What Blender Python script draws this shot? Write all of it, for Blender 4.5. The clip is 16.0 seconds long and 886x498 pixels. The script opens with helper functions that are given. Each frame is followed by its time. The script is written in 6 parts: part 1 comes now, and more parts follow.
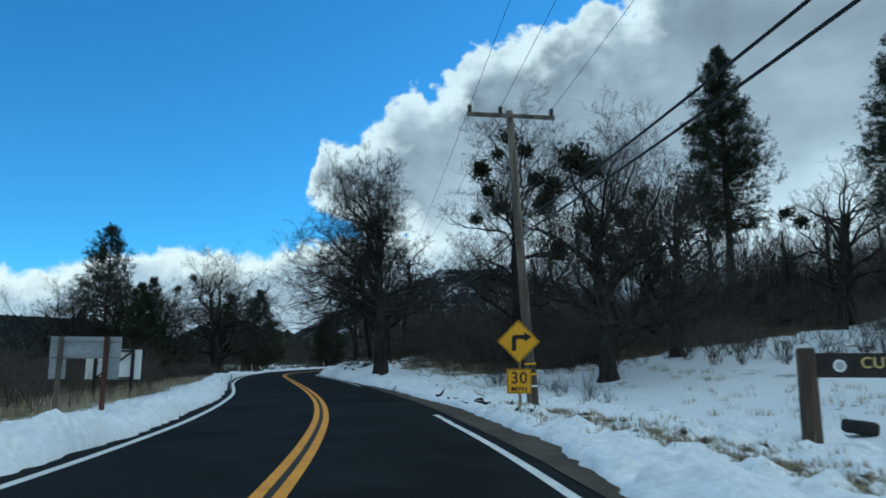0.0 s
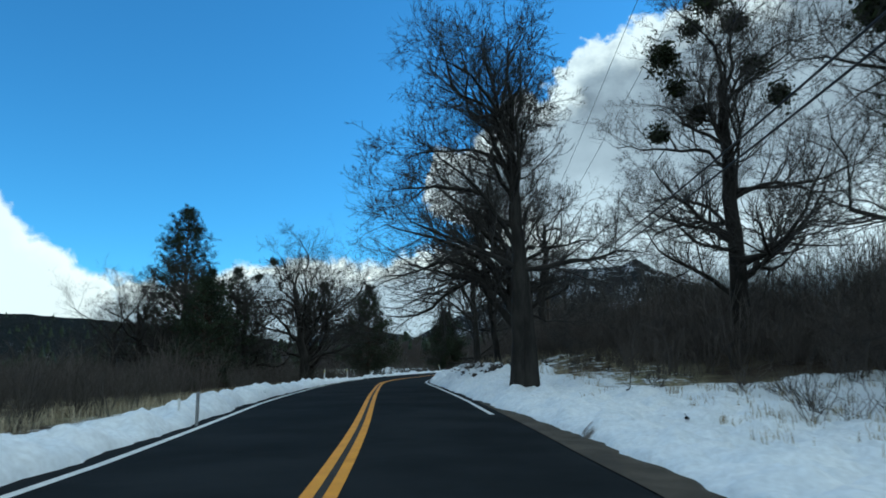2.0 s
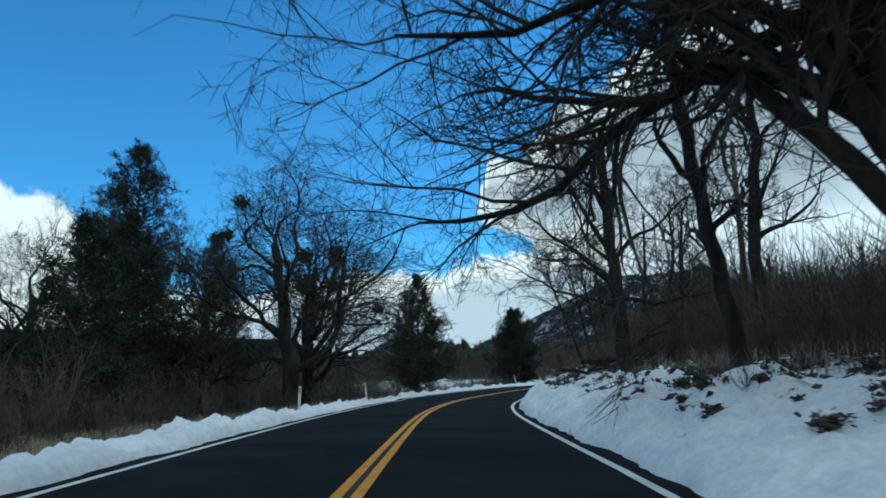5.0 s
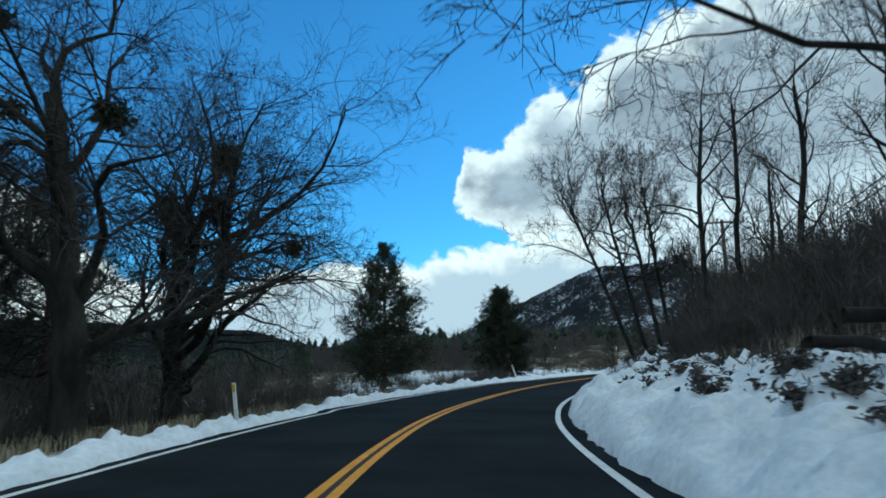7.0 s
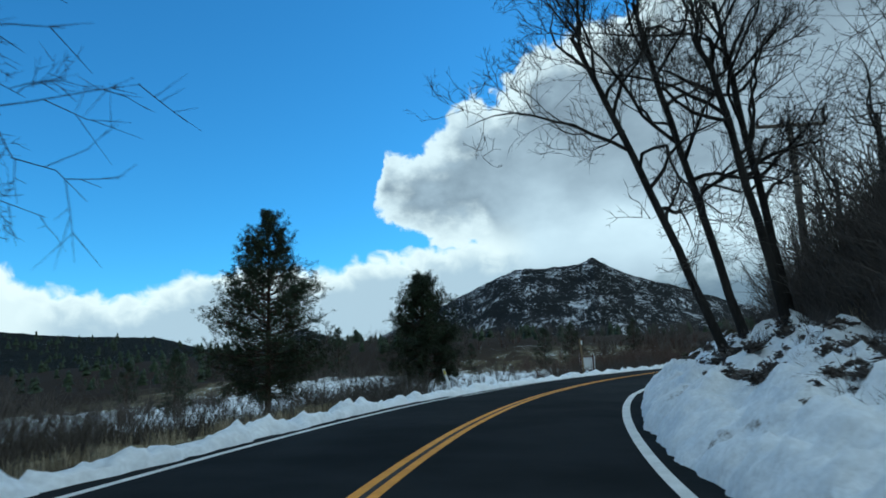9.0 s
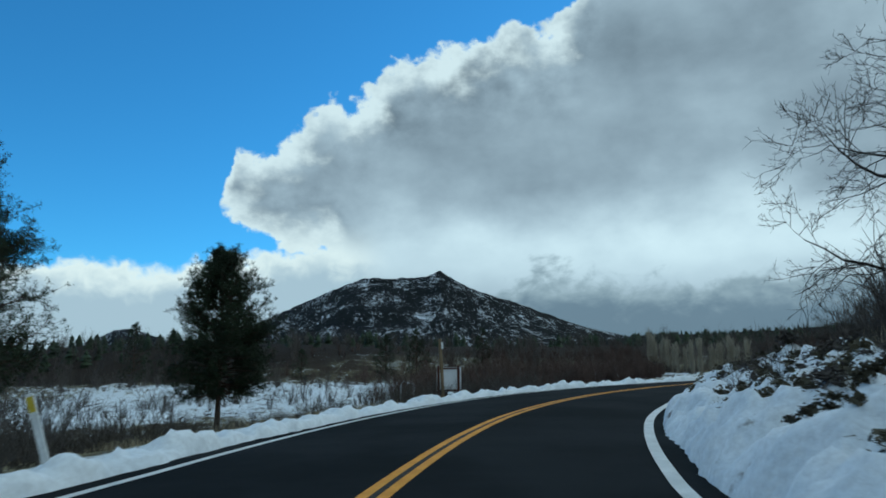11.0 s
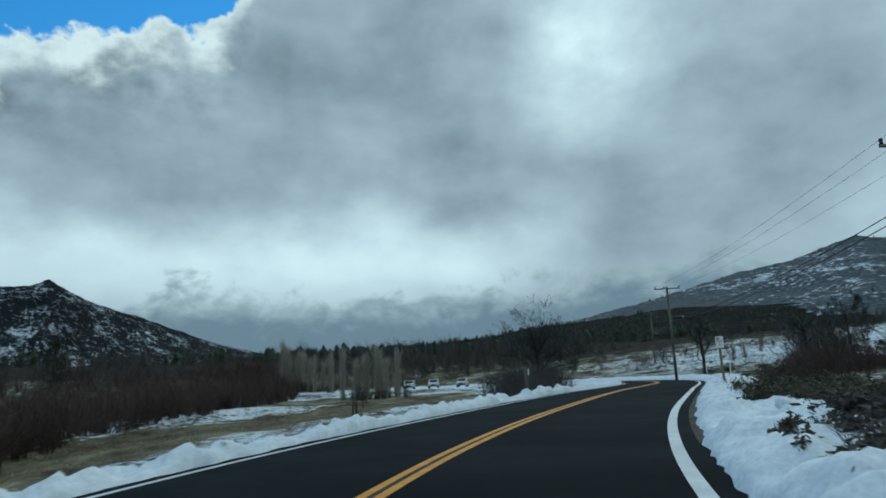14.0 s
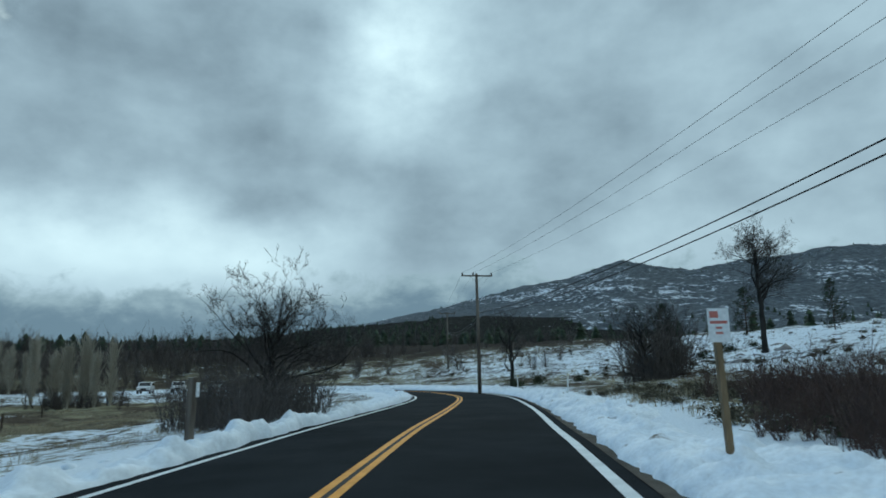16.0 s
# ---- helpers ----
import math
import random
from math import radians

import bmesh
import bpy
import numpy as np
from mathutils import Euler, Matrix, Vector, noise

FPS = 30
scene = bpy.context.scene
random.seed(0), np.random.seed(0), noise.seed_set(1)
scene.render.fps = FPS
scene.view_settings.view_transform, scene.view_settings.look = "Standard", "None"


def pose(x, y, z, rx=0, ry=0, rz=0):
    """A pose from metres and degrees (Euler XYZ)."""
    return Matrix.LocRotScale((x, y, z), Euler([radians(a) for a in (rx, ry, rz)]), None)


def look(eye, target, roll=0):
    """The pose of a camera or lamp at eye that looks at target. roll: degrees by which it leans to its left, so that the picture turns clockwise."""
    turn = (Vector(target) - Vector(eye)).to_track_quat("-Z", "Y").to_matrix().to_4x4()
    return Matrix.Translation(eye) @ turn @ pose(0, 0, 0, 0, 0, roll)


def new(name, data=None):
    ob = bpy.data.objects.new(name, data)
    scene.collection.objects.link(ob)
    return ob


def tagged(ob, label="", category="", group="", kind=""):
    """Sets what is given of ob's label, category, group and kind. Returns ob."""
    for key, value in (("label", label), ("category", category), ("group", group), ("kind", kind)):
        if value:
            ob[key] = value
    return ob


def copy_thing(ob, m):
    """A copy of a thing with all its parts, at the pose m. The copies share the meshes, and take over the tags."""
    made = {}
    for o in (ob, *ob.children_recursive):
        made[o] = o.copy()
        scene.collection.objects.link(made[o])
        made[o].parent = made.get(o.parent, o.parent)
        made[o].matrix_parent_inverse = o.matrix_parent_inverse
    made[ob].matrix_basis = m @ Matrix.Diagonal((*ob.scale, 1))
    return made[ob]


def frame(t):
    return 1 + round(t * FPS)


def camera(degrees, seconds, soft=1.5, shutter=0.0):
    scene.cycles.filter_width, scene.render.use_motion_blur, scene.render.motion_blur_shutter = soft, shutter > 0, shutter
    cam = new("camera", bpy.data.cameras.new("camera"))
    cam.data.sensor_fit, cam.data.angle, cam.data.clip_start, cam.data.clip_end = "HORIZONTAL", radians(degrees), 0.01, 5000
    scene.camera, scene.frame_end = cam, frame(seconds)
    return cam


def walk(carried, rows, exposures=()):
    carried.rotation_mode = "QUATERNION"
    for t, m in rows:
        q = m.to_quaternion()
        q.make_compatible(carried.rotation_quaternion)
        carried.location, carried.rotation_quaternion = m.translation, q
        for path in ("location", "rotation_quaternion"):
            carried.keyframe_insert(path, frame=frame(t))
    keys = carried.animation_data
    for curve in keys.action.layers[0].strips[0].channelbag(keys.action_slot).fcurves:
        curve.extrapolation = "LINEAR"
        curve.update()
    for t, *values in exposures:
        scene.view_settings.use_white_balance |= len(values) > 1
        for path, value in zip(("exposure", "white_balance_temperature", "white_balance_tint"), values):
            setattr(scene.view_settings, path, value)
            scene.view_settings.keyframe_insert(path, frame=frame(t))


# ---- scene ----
cam = camera(65.78, 16.0, soft=1.7, shutter=0.18)
PATH = [
    (0.0, (2.125, 0.117, 1.505), (2.002, 9.983, 3.136), 0.12),
    (0.5, (1.708, 5.286, 1.455), (0.995, 15.126, 3.086), 0.37),
    (1.0, (1.037, 10.443, 1.429), (-0.135, 20.239, 3.057), 0.27),
    (1.5, (0.196, 15.535, 1.419), (-1.328, 25.281, 3.061), -0.11),
    (2.0, (-0.757, 20.530, 1.432), (-2.565, 30.223, 3.104), -0.47),
    (2.5, (-1.799, 25.406, 1.465), (-3.862, 35.042, 3.168), -0.64),
    (3.0, (-2.891, 30.161, 1.485), (-5.155, 39.750, 3.193), -0.81),
    (3.5, (-4.092, 34.905, 1.453), (-6.494, 44.455, 3.193), -1.09),
    (4.0, (-5.358, 39.642, 1.442), (-7.840, 49.161, 3.238), -1.40),
    (4.5, (-6.692, 44.403, 1.450), (-9.269, 53.889, 3.288), -1.37),
    (5.0, (-8.037, 49.201, 1.450), (-10.625, 58.684, 3.283), -0.92),
    (5.5, (-9.359, 54.041, 1.450), (-11.898, 63.544, 3.250), -0.38),
    (6.0, (-10.634, 58.927, 1.450), (-13.091, 68.460, 3.208), -0.09),
    (6.5, (-11.850, 63.861, 1.451), (-14.216, 73.423, 3.175), -0.40),
    (7.0, (-12.991, 68.846, 1.438), (-15.256, 78.435, 3.144), -1.12),
    (7.5, (-14.037, 73.832, 1.451), (-16.145, 83.461, 3.133), -1.70),
    (8.0, (-14.955, 78.788, 1.466), (-16.825, 88.468, 3.140), -2.18),
    (8.5, (-15.682, 83.733, 1.461), (-17.212, 93.469, 3.157), -2.39),
    (9.0, (-16.186, 88.681, 1.489), (-17.306, 98.465, 3.223), -2.28),
    (9.5, (-16.435, 93.641, 1.531), (-17.068, 103.464, 3.294), -1.65),
    (10.0, (-16.405, 98.616, 1.586), (-16.499, 108.456, 3.368), -0.88),
    (10.5, (-16.083, 103.601, 1.654), (-15.605, 113.425, 3.454), -0.42),
    (11.0, (-15.464, 108.585, 1.687), (-14.405, 118.362, 3.504), -0.56),
    (11.5, (-14.541, 113.555, 1.817), (-12.892, 123.251, 3.624), -0.93),
    (12.0, (-13.185, 118.472, 1.911), (-10.730, 127.997, 3.719), -1.40),
    (12.5, (-11.419, 123.316, 2.040), (-8.193, 132.606, 3.857), -2.13),
    (13.0, (-9.172, 128.023, 2.113), (-5.068, 136.951, 3.972), -2.67),
    (13.5, (-6.466, 132.540, 2.208), (-1.535, 141.028, 4.115), -2.83),
    (14.0, (-3.290, 136.780, 2.291), (2.479, 144.718, 4.213), -2.72),
    (14.5, (0.314, 140.671, 2.439), (6.865, 147.977, 4.363), -2.65),
    (15.0, (4.242, 144.221, 2.522), (11.396, 150.948, 4.410), -2.33),
    (15.5, (8.396, 147.466, 2.631), (15.959, 153.733, 4.508), -1.85),
    (16.0, (12.640, 150.483, 2.789), (20.479, 156.410, 4.641), -1.18),
]
walk(cam, [(t, look(e, a, r)) for t, e, a, r in PATH], exposures=[(0.0, 0.0, 5350, -6), (2.5, 0.2, 5600, -5), (4.0, 0.2, 5600, -5), (7.0, 0.22, 5500, -6), (9.0, 0.07, 5400, -6), (11.0, -0.13, 5450, -7), (12.5, -0.2, 5500, -9), (14.0, -0.12, 5480, -9), (16.0, -0.02, 5450, -9)])

# ---- world: clear blue to the north-west, a cloud bank that covers the east ----
world = bpy.data.worlds.new("world")
scene.world = world
world.use_nodes = True
WT = world.node_tree
WT.nodes.clear()


def wire(tree, value, socket):
    if isinstance(value, (int, float)):
        socket.default_value = value
    elif isinstance(value, tuple):
        socket.default_value = value
    else:
        tree.links.new(value, socket)


def calc(tree, op, a, b=0.0, c=0.0, clamp=False):
    n = tree.nodes.new("ShaderNodeMath")
    n.operation, n.use_clamp = op, clamp
    for value, socket in zip((a, b, c), n.inputs):
        wire(tree, value, socket)
    return n.outputs[0]


def between(tree, value, low, high, to_low=0.0, to_high=1.0):
    n = tree.nodes.new("ShaderNodeMapRange")
    n.interpolation_type = "SMOOTHSTEP"
    for v, socket in zip((value, low, high, to_low, to_high), n.inputs):
        wire(tree, v, socket)
    return n.outputs[0]


def mixed(tree, factor, a, b):
    n = tree.nodes.new("ShaderNodeMix")
    n.data_type = "RGBA"
    wire(tree, factor, n.inputs[0])
    for v, socket in ((a, n.inputs[6]), (b, n.inputs[7])):
        wire(tree, (*v, 1.0) if isinstance(v, tuple) else v, socket)
    return n.outputs[2]


def fractal(tree, vector, scale, detail=6.0, rough=0.55, distortion=0.0):
    n = tree.nodes.new("ShaderNodeTexNoise")
    n.noise_dimensions = "3D"
    wire(tree, vector, n.inputs["Vector"])
    n.inputs["Scale"].default_value, n.inputs["Detail"].default_value = scale, detail
    n.inputs["Roughness"].default_value, n.inputs["Distortion"].default_value = rough, distortion
    return n.outputs[0]


def vector_of(tree, x, y, z):
    n = tree.nodes.new("ShaderNodeCombineXYZ")
    for v, socket in zip((x, y, z), n.inputs):
        wire(tree, v, socket)
    return n.outputs[0]


def ramp(tree, value, stops):
    n = tree.nodes.new("ShaderNodeValToRGB")
    wire(tree, value, n.inputs[0])
    el = n.color_ramp.elements
    while len(el) > 1:
        el.remove(el[-1])
    for i, (at, grey) in enumerate(stops):
        e = el[0] if i == 0 else el.new(at)
        e.position, e.color = at, (grey, grey, grey, 1)
    return n.outputs[0]


def sky_line(azimuth, stops):
    """Elevation of a cloud's edge, in degrees, by azimuth in degrees."""
    u = calc(WT, "MULTIPLY_ADD", azimuth, 1 / 360, 0.5)
    v = ramp(WT, u, [((a + 180) / 360, (e + 90) / 180) for a, e in stops])
    return calc(WT, "MULTIPLY_ADD", v, 180.0, -90.0)


coords = WT.nodes.new("ShaderNodeTexCoord")
split = WT.nodes.new("ShaderNodeSeparateXYZ")
WT.links.new(coords.outputs["Generated"], split.inputs[0])
azimuth = calc(WT, "MULTIPLY", calc(WT, "ARCTAN2", split.outputs[0], split.outputs[1]), 180 / math.pi)
elevation = calc(WT, "MULTIPLY", calc(WT, "ARCSINE", split.outputs[2]), 180 / math.pi)
flat = vector_of(WT, calc(WT, "MULTIPLY", azimuth, 0.1), calc(WT, "MULTIPLY", elevation, 0.13), 0.0)
puff = calc(WT, "SUBTRACT", fractal(WT, flat, 2.0, 9.0, 0.55, 0.0), 0.5)
sunward = vector_of(WT, calc(WT, "MULTIPLY_ADD", azimuth, 0.1, 0.11), calc(WT, "MULTIPLY_ADD", elevation, 0.13, 0.09), 0.0)
relief = calc(WT, "SUBTRACT", calc(WT, "ADD", puff, 0.5), fractal(WT, sunward, 2.0, 9.0, 0.55, 0.0))
mass = calc(WT, "SUBTRACT", fractal(WT, flat, 0.75, 7.0, 0.55, 0.0), 0.5)
soft_v = vector_of(WT, calc(WT, "MULTIPLY", azimuth, 0.055), calc(WT, "MULTIPLY", elevation, 0.09), 4.0)
drift = calc(WT, "SUBTRACT", fractal(WT, soft_v, 1.5, 6.0, 0.5, 0.0), 0.5)
bank_top = sky_line(azimuth, [(-180, -80), (-13.6, -80), (-12.6, 18.6), (-9.8, 17.6), (-6.8, 19.6), (-4.8, 22.2), (-0.4, 23.2),
                              (2, 25.6), (7.1, 27.6), (12.2, 28), (17.5, 28.4), (20, 33), (24, 45), (34, 80), (150, 80), (170, -80)])
bank_foot = sky_line(azimuth, [(-180, 80), (-14, 16), (-12.3, 12.4), (-9.2, 11.8), (-6.4, 10.2), (-2.6, 9.4), (0, 2), (2, -80), (180, -80)])
deck_top = sky_line(azimuth, [(-180, 12), (-70, 14), (-48, 13.7), (-44.9, 13.9), (-43.6, 12.0), (-42.6, 9.8), (-40, 9.0), (-38.8, 7.3), (-34.5, 6.7), (-31.8, 6.4), (-26, 8.9), (-16.7, 8.6),
                              (-13, 9.6), (-9, 10.2), (-5, 10.6), (-2.6, 10.4), (10, 10.5), (40, 10.5), (180, 12)])
depth_a = calc(WT, "MINIMUM", calc(WT, "SUBTRACT", bank_top, elevation), calc(WT, "SUBTRACT", elevation, bank_foot))
knob_v = vector_of(WT, calc(WT, "MULTIPLY", azimuth, 0.3), calc(WT, "MULTIPLY", elevation, 0.34), 2.0)
knob = calc(WT, "SUBTRACT", fractal(WT, knob_v, 2.2, 6.0, 0.5, 0.35), 0.5)
inside_deck = calc(WT, "MULTIPLY_ADD", knob, 3.2, calc(WT, "MULTIPLY_ADD", puff, 1.5, calc(WT, "SUBTRACT", deck_top, elevation)))
# added cloud above and behind the view, to whiten the light on the snow
unseen_cloud = calc(WT, "MAXIMUM", between(WT, calc(WT, "MULTIPLY_ADD", puff, 30.0, elevation), 40, 56), between(WT, calc(WT, "ABSOLUTE", azimuth), 90, 112))
inside = calc(WT, "MULTIPLY_ADD", knob, 3.4, calc(WT, "MULTIPLY_ADD", puff, 6.5, calc(WT, "MINIMUM", depth_a, 30.0)))
cover = calc(WT, "MAXIMUM", between(WT, inside, -0.2, 0.7), between(WT, inside_deck, -0.2, 0.9))
cover = calc(WT, "MAXIMUM", cover, unseen_cloud)
thick = calc(WT, "MAXIMUM", between(WT, calc(WT, "MULTIPLY_ADD", puff, 14.0, calc(WT, "MINIMUM", depth_a, 14.0)), 0.2, 4.2), unseen_cloud)
deck_thick = between(WT, inside_deck, 0.4, 3.0, 0.0, 0.8)
# light that comes through the cloud: a thin place in front of the sun and a bright band above the horizon
thin_v = calc(WT, "ADD", calc(WT, "POWER", calc(WT, "SUBTRACT", azimuth, 49.5), 2.0),
              calc(WT, "MULTIPLY", calc(WT, "POWER", calc(WT, "SUBTRACT", elevation, 26.5), 2.0), 0.9))
thin = calc(WT, "MULTIPLY", calc(WT, "EXPONENT", calc(WT, "MULTIPLY", thin_v, -1 / 40)), 0.5)
glow_v = calc(WT, "POWER", calc(WT, "SUBTRACT", elevation, calc(WT, "MULTIPLY_ADD", mass, 6.0, 10.0)), 2.0)
glow = calc(WT, "MULTIPLY", calc(WT, "EXPONENT", calc(WT, "MULTIPLY", glow_v, -1 / 14)),
            calc(WT, "MULTIPLY", between(WT, azimuth, -12, 4), between(WT, azimuth, 36, 52, 1.0, 0.1)))
grey = calc(WT, "ADD", calc(WT, "MULTIPLY_ADD", drift, 0.5, 0.395), calc(WT, "MULTIPLY", mass, 0.38))
grey = calc(WT, "ADD", grey, calc(WT, "ADD", calc(WT, "MULTIPLY", thin, calc(WT, "MULTIPLY_ADD", puff, 1.2, 1.0)), calc(WT, "MULTIPLY", glow, 0.42)))
grey = calc(WT, "ADD", grey, between(WT, azimuth, 48, 72, 0.0, 0.07))
grey = calc(WT, "MULTIPLY_ADD", relief, between(WT, depth_a, 1, 10, 0.7, 0.08), grey)
# cloud brightened above the view, as extra light for the ground
grey = calc(WT, "MULTIPLY", calc(WT, "MAXIMUM", grey, 0.2), between(WT, elevation, 30, 58, 1.0, 1.5))
cloud_light = mixed(WT, thick, (0.85, 0.86, 0.84), vector_of(WT, calc(WT, "MULTIPLY", grey, calc(WT, "MULTIPLY_ADD", grey, 0.1, 0.85)), calc(WT, "MULTIPLY", grey, 0.99), calc(WT, "MULTIPLY", grey, calc(WT, "MULTIPLY_ADD", calc(WT, "MINIMUM", grey, 1.0), -0.2, 1.18))))
low = calc(WT, "MULTIPLY", between(WT, elevation, 13, 8), between(WT, azimuth, 2, -2))
deck_thick = calc(WT, "MULTIPLY", deck_thick, between(WT, azimuth, -39, -35, 0.25, 1.0))
deck_light = mixed(WT, deck_thick, (0.97, 0.95, 0.88), (0.4, 0.48, 0.56))
cloud_light = mixed(WT, low, cloud_light, deck_light)
# dark flat-based puffs low over the valley
low_top = sky_line(azimuth, [(-180, -80), (4, -80), (8, 4.2), (11, 7.6), (15, 8.8), (19, 8.5), (24, 7.6), (30, 7.4), (36, 7.6), (46, 9.0), (60, 9), (120, 8), (180, 8)])
fine_v = vector_of(WT, calc(WT, "MULTIPLY", azimuth, 0.14), calc(WT, "MULTIPLY", elevation, 0.21), 9.0)
curl = calc(WT, "SUBTRACT", fractal(WT, fine_v, 1.7, 9.0, 0.58, 0.3), 0.5)
inside_low = calc(WT, "MULTIPLY_ADD", curl, 9.0, calc(WT, "SUBTRACT", low_top, elevation))
low_cover = calc(WT, "MULTIPLY", between(WT, inside_low, -0.2, 1.3), between(WT, elevation, 0.5, 3.0, 0.5, 0.95))
cloud_light = mixed(WT, low_cover, cloud_light, mixed(WT, between(WT, inside_low, 0.3, 3.5), (0.4, 0.45, 0.48), (0.19, 0.24, 0.29)))
sky = WT.nodes.new("ShaderNodeTexSky")
sky.sky_type, sky.sun_disc = "NISHITA", False
sky.sun_elevation, sky.sun_rotation = radians(32), radians(52)
sky.altitude, sky.air_density, sky.dust_density, sky.ozone_density = 1400.0, 1.0, 0.3, 2.5
blue = WT.nodes.new("ShaderNodeVectorMath")
blue.operation = "MULTIPLY"
WT.links.new(sky.outputs[0], blue.inputs[0])
blue.inputs[1].default_value = (0.063, 0.128, 0.158)
sky_light = mixed(WT, cover, blue.outputs[0], cloud_light)
back = WT.nodes.new("ShaderNodeBackground")
WT.links.new(sky_light, back.inputs[0])
back.inputs[1].default_value = 1.0
out = WT.nodes.new("ShaderNodeOutputWorld")
WT.links.new(back.outputs[0], out.inputs[0])

sun = new("sun", bpy.data.lights.new("sun", "SUN"))
sun.data.energy, sun.data.angle, sun.data.color = 0.55, radians(40), (1.0, 0.96, 0.9)
sun.matrix_world = look((0, 0, 0), (-math.sin(radians(52)) * math.cos(radians(32)), -math.cos(radians(52)) * math.cos(radians(32)), -math.sin(radians(32))))


# ---- materials ----
def surface(name, low, high, scale, rough=0.8, grain=(1.0, 1.0, 1.0), bump=0.3, fine=8.0, metal=0.0, spec=0.3, island=0.0, worn=None, wear=0.6):
    """A procedural surface: two colours by coarse noise, darkened and lit by fine grain, with relief."""
    m = bpy.data.materials.new(name)
    m.use_nodes = True
    t = m.node_tree
    p = t.nodes["Principled BSDF"]
    c = t.nodes.new("ShaderNodeTexCoord")
    mp = t.nodes.new("ShaderNodeMapping")
    mp.inputs["Scale"].default_value = grain
    t.links.new(c.outputs["Object"], mp.inputs[0])
    coarse = fractal(t, mp.outputs[0], scale, 4.0, 0.6)
    small = fractal(t, mp.outputs[0], scale * fine, 5.0, 0.65)
    col = mixed(t, between(t, coarse, 0.3, 0.7), low, high)
    if worn:
        col = mixed(t, between(t, fractal(t, c.outputs["Object"], scale * 0.6, 6.0, 0.7), wear, wear + 0.12), col, worn)
    g = t.nodes.new("ShaderNodeHueSaturation")
    t.links.new(col, g.inputs["Color"])
    v = calc(t, "MULTIPLY_ADD", small, 0.7, 0.65)
    if island:
        geo = t.nodes.new("ShaderNodeNewGeometry")
        v = calc(t, "MULTIPLY", v, calc(t, "MULTIPLY_ADD", geo.outputs["Random Per Island"], island, 1 - island / 2))
    t.links.new(v, g.inputs["Value"])
    t.links.new(g.outputs[0], p.inputs["Base Color"])
    p.inputs["Metallic"].default_value, p.inputs["Specular IOR Level"].default_value = metal, spec
    wire(t, calc(t, "MULTIPLY_ADD", small, 0.25, rough - 0.12, clamp=True), p.inputs["Roughness"])
    b = t.nodes.new("ShaderNodeBump")
    b.inputs["Strength"].default_value, b.inputs["Distance"].default_value = bump, 0.02
    t.links.new(small, b.inputs["Height"])
    t.links.new(b.outputs[0], p.inputs["Normal"])
    return m


BARK = surface("oak_bark", (0.021, 0.02, 0.019), (0.048, 0.045, 0.04), 3.0, 0.95, (1, 1, 0.25), 0.9, 7.0, spec=0.1)
TWIG = surface("twig_bark", (0.042, 0.04, 0.038), (0.072, 0.067, 0.062), 2.0, 0.9, bump=0.2, spec=0.1)
PALE_TWIG = surface("poplar_bark", (0.36, 0.33, 0.26), (0.46, 0.425, 0.35), 1.0, 0.9, (1, 1, 0.3), 0.3)
BRUSH = surface("brush_twigs", (0.072, 0.064, 0.058), (0.115, 0.1, 0.09), 0.25, 0.92, bump=0.2, island=0.5)
BRUSH_GREY = surface("grey_brush_twigs", (0.06, 0.054, 0.048), (0.095, 0.085, 0.074), 0.25, 0.92, bump=0.2, island=0.5)
RED_BRUSH = surface("red_willow_twigs", (0.066, 0.045, 0.038), (0.105, 0.07, 0.058), 0.3, 0.9, bump=0.2, island=0.5)
SAGE = surface("sage_leaves", (0.05, 0.045, 0.03), (0.13, 0.115, 0.075), 0.6, 0.9, bump=0.2, island=0.6)
PINE_BARK = surface("pine_bark", (0.035, 0.024, 0.018), (0.08, 0.052, 0.038), 3.0, 0.92, (1, 1, 0.3), 0.8)
NEEDLE = surface("pine_needles", (0.012, 0.022, 0.012), (0.032, 0.05, 0.022), 0.6, 0.75, bump=0.1, island=0.8)
MISTLE = surface("mistletoe_leaves", (0.016, 0.022, 0.01), (0.035, 0.045, 0.018), 1.5, 0.85, bump=0.1, island=0.8)
GRASS = surface("dry_grass", (0.25, 0.21, 0.14), (0.42, 0.365, 0.255), 0.7, 0.95, bump=0.1, island=0.5)
SNOW = surface("snow", (0.7, 0.755, 0.81), (0.8, 0.84, 0.875), 0.9, 0.75, bump=0.45, fine=9.0, spec=0.35, worn=(0.62, 0.62, 0.6), wear=0.66)
SNOW_BANK = surface("soiled_snow", (0.7, 0.755, 0.81), (0.82, 0.855, 0.885), 1.6, 0.75, bump=0.6, fine=6.0, spec=0.3, worn=(0.13, 0.11, 0.09), wear=0.615)
ASPHALT = surface("asphalt", (0.011, 0.0135, 0.0155), (0.021, 0.0245, 0.0275), 0.35, 0.95, (1, 1, 1), 0.35, 90.0, spec=0.03)
GRAVEL = surface("gravel_shoulder", (0.045, 0.038, 0.029), (0.095, 0.08, 0.06), 1.2, 0.95, bump=0.9, fine=25.0)
YELLOW = surface("yellow_road_paint", (0.62, 0.26, 0.012), (0.76, 0.34, 0.025), 2.0, 0.7, bump=0.3, fine=20.0, worn=(0.2, 0.13, 0.05), wear=0.68)
WHITE_LINE = surface("white_road_paint", (0.62, 0.63, 0.62), (0.78, 0.79, 0.78), 2.0, 0.7, bump=0.3, fine=20.0, worn=(0.2, 0.2, 0.2), wear=0.68)
TAR = surface("rumble_seam", (0.018, 0.017, 0.016), (0.04, 0.034, 0.026), 4.0, 0.85, bump=0.6)
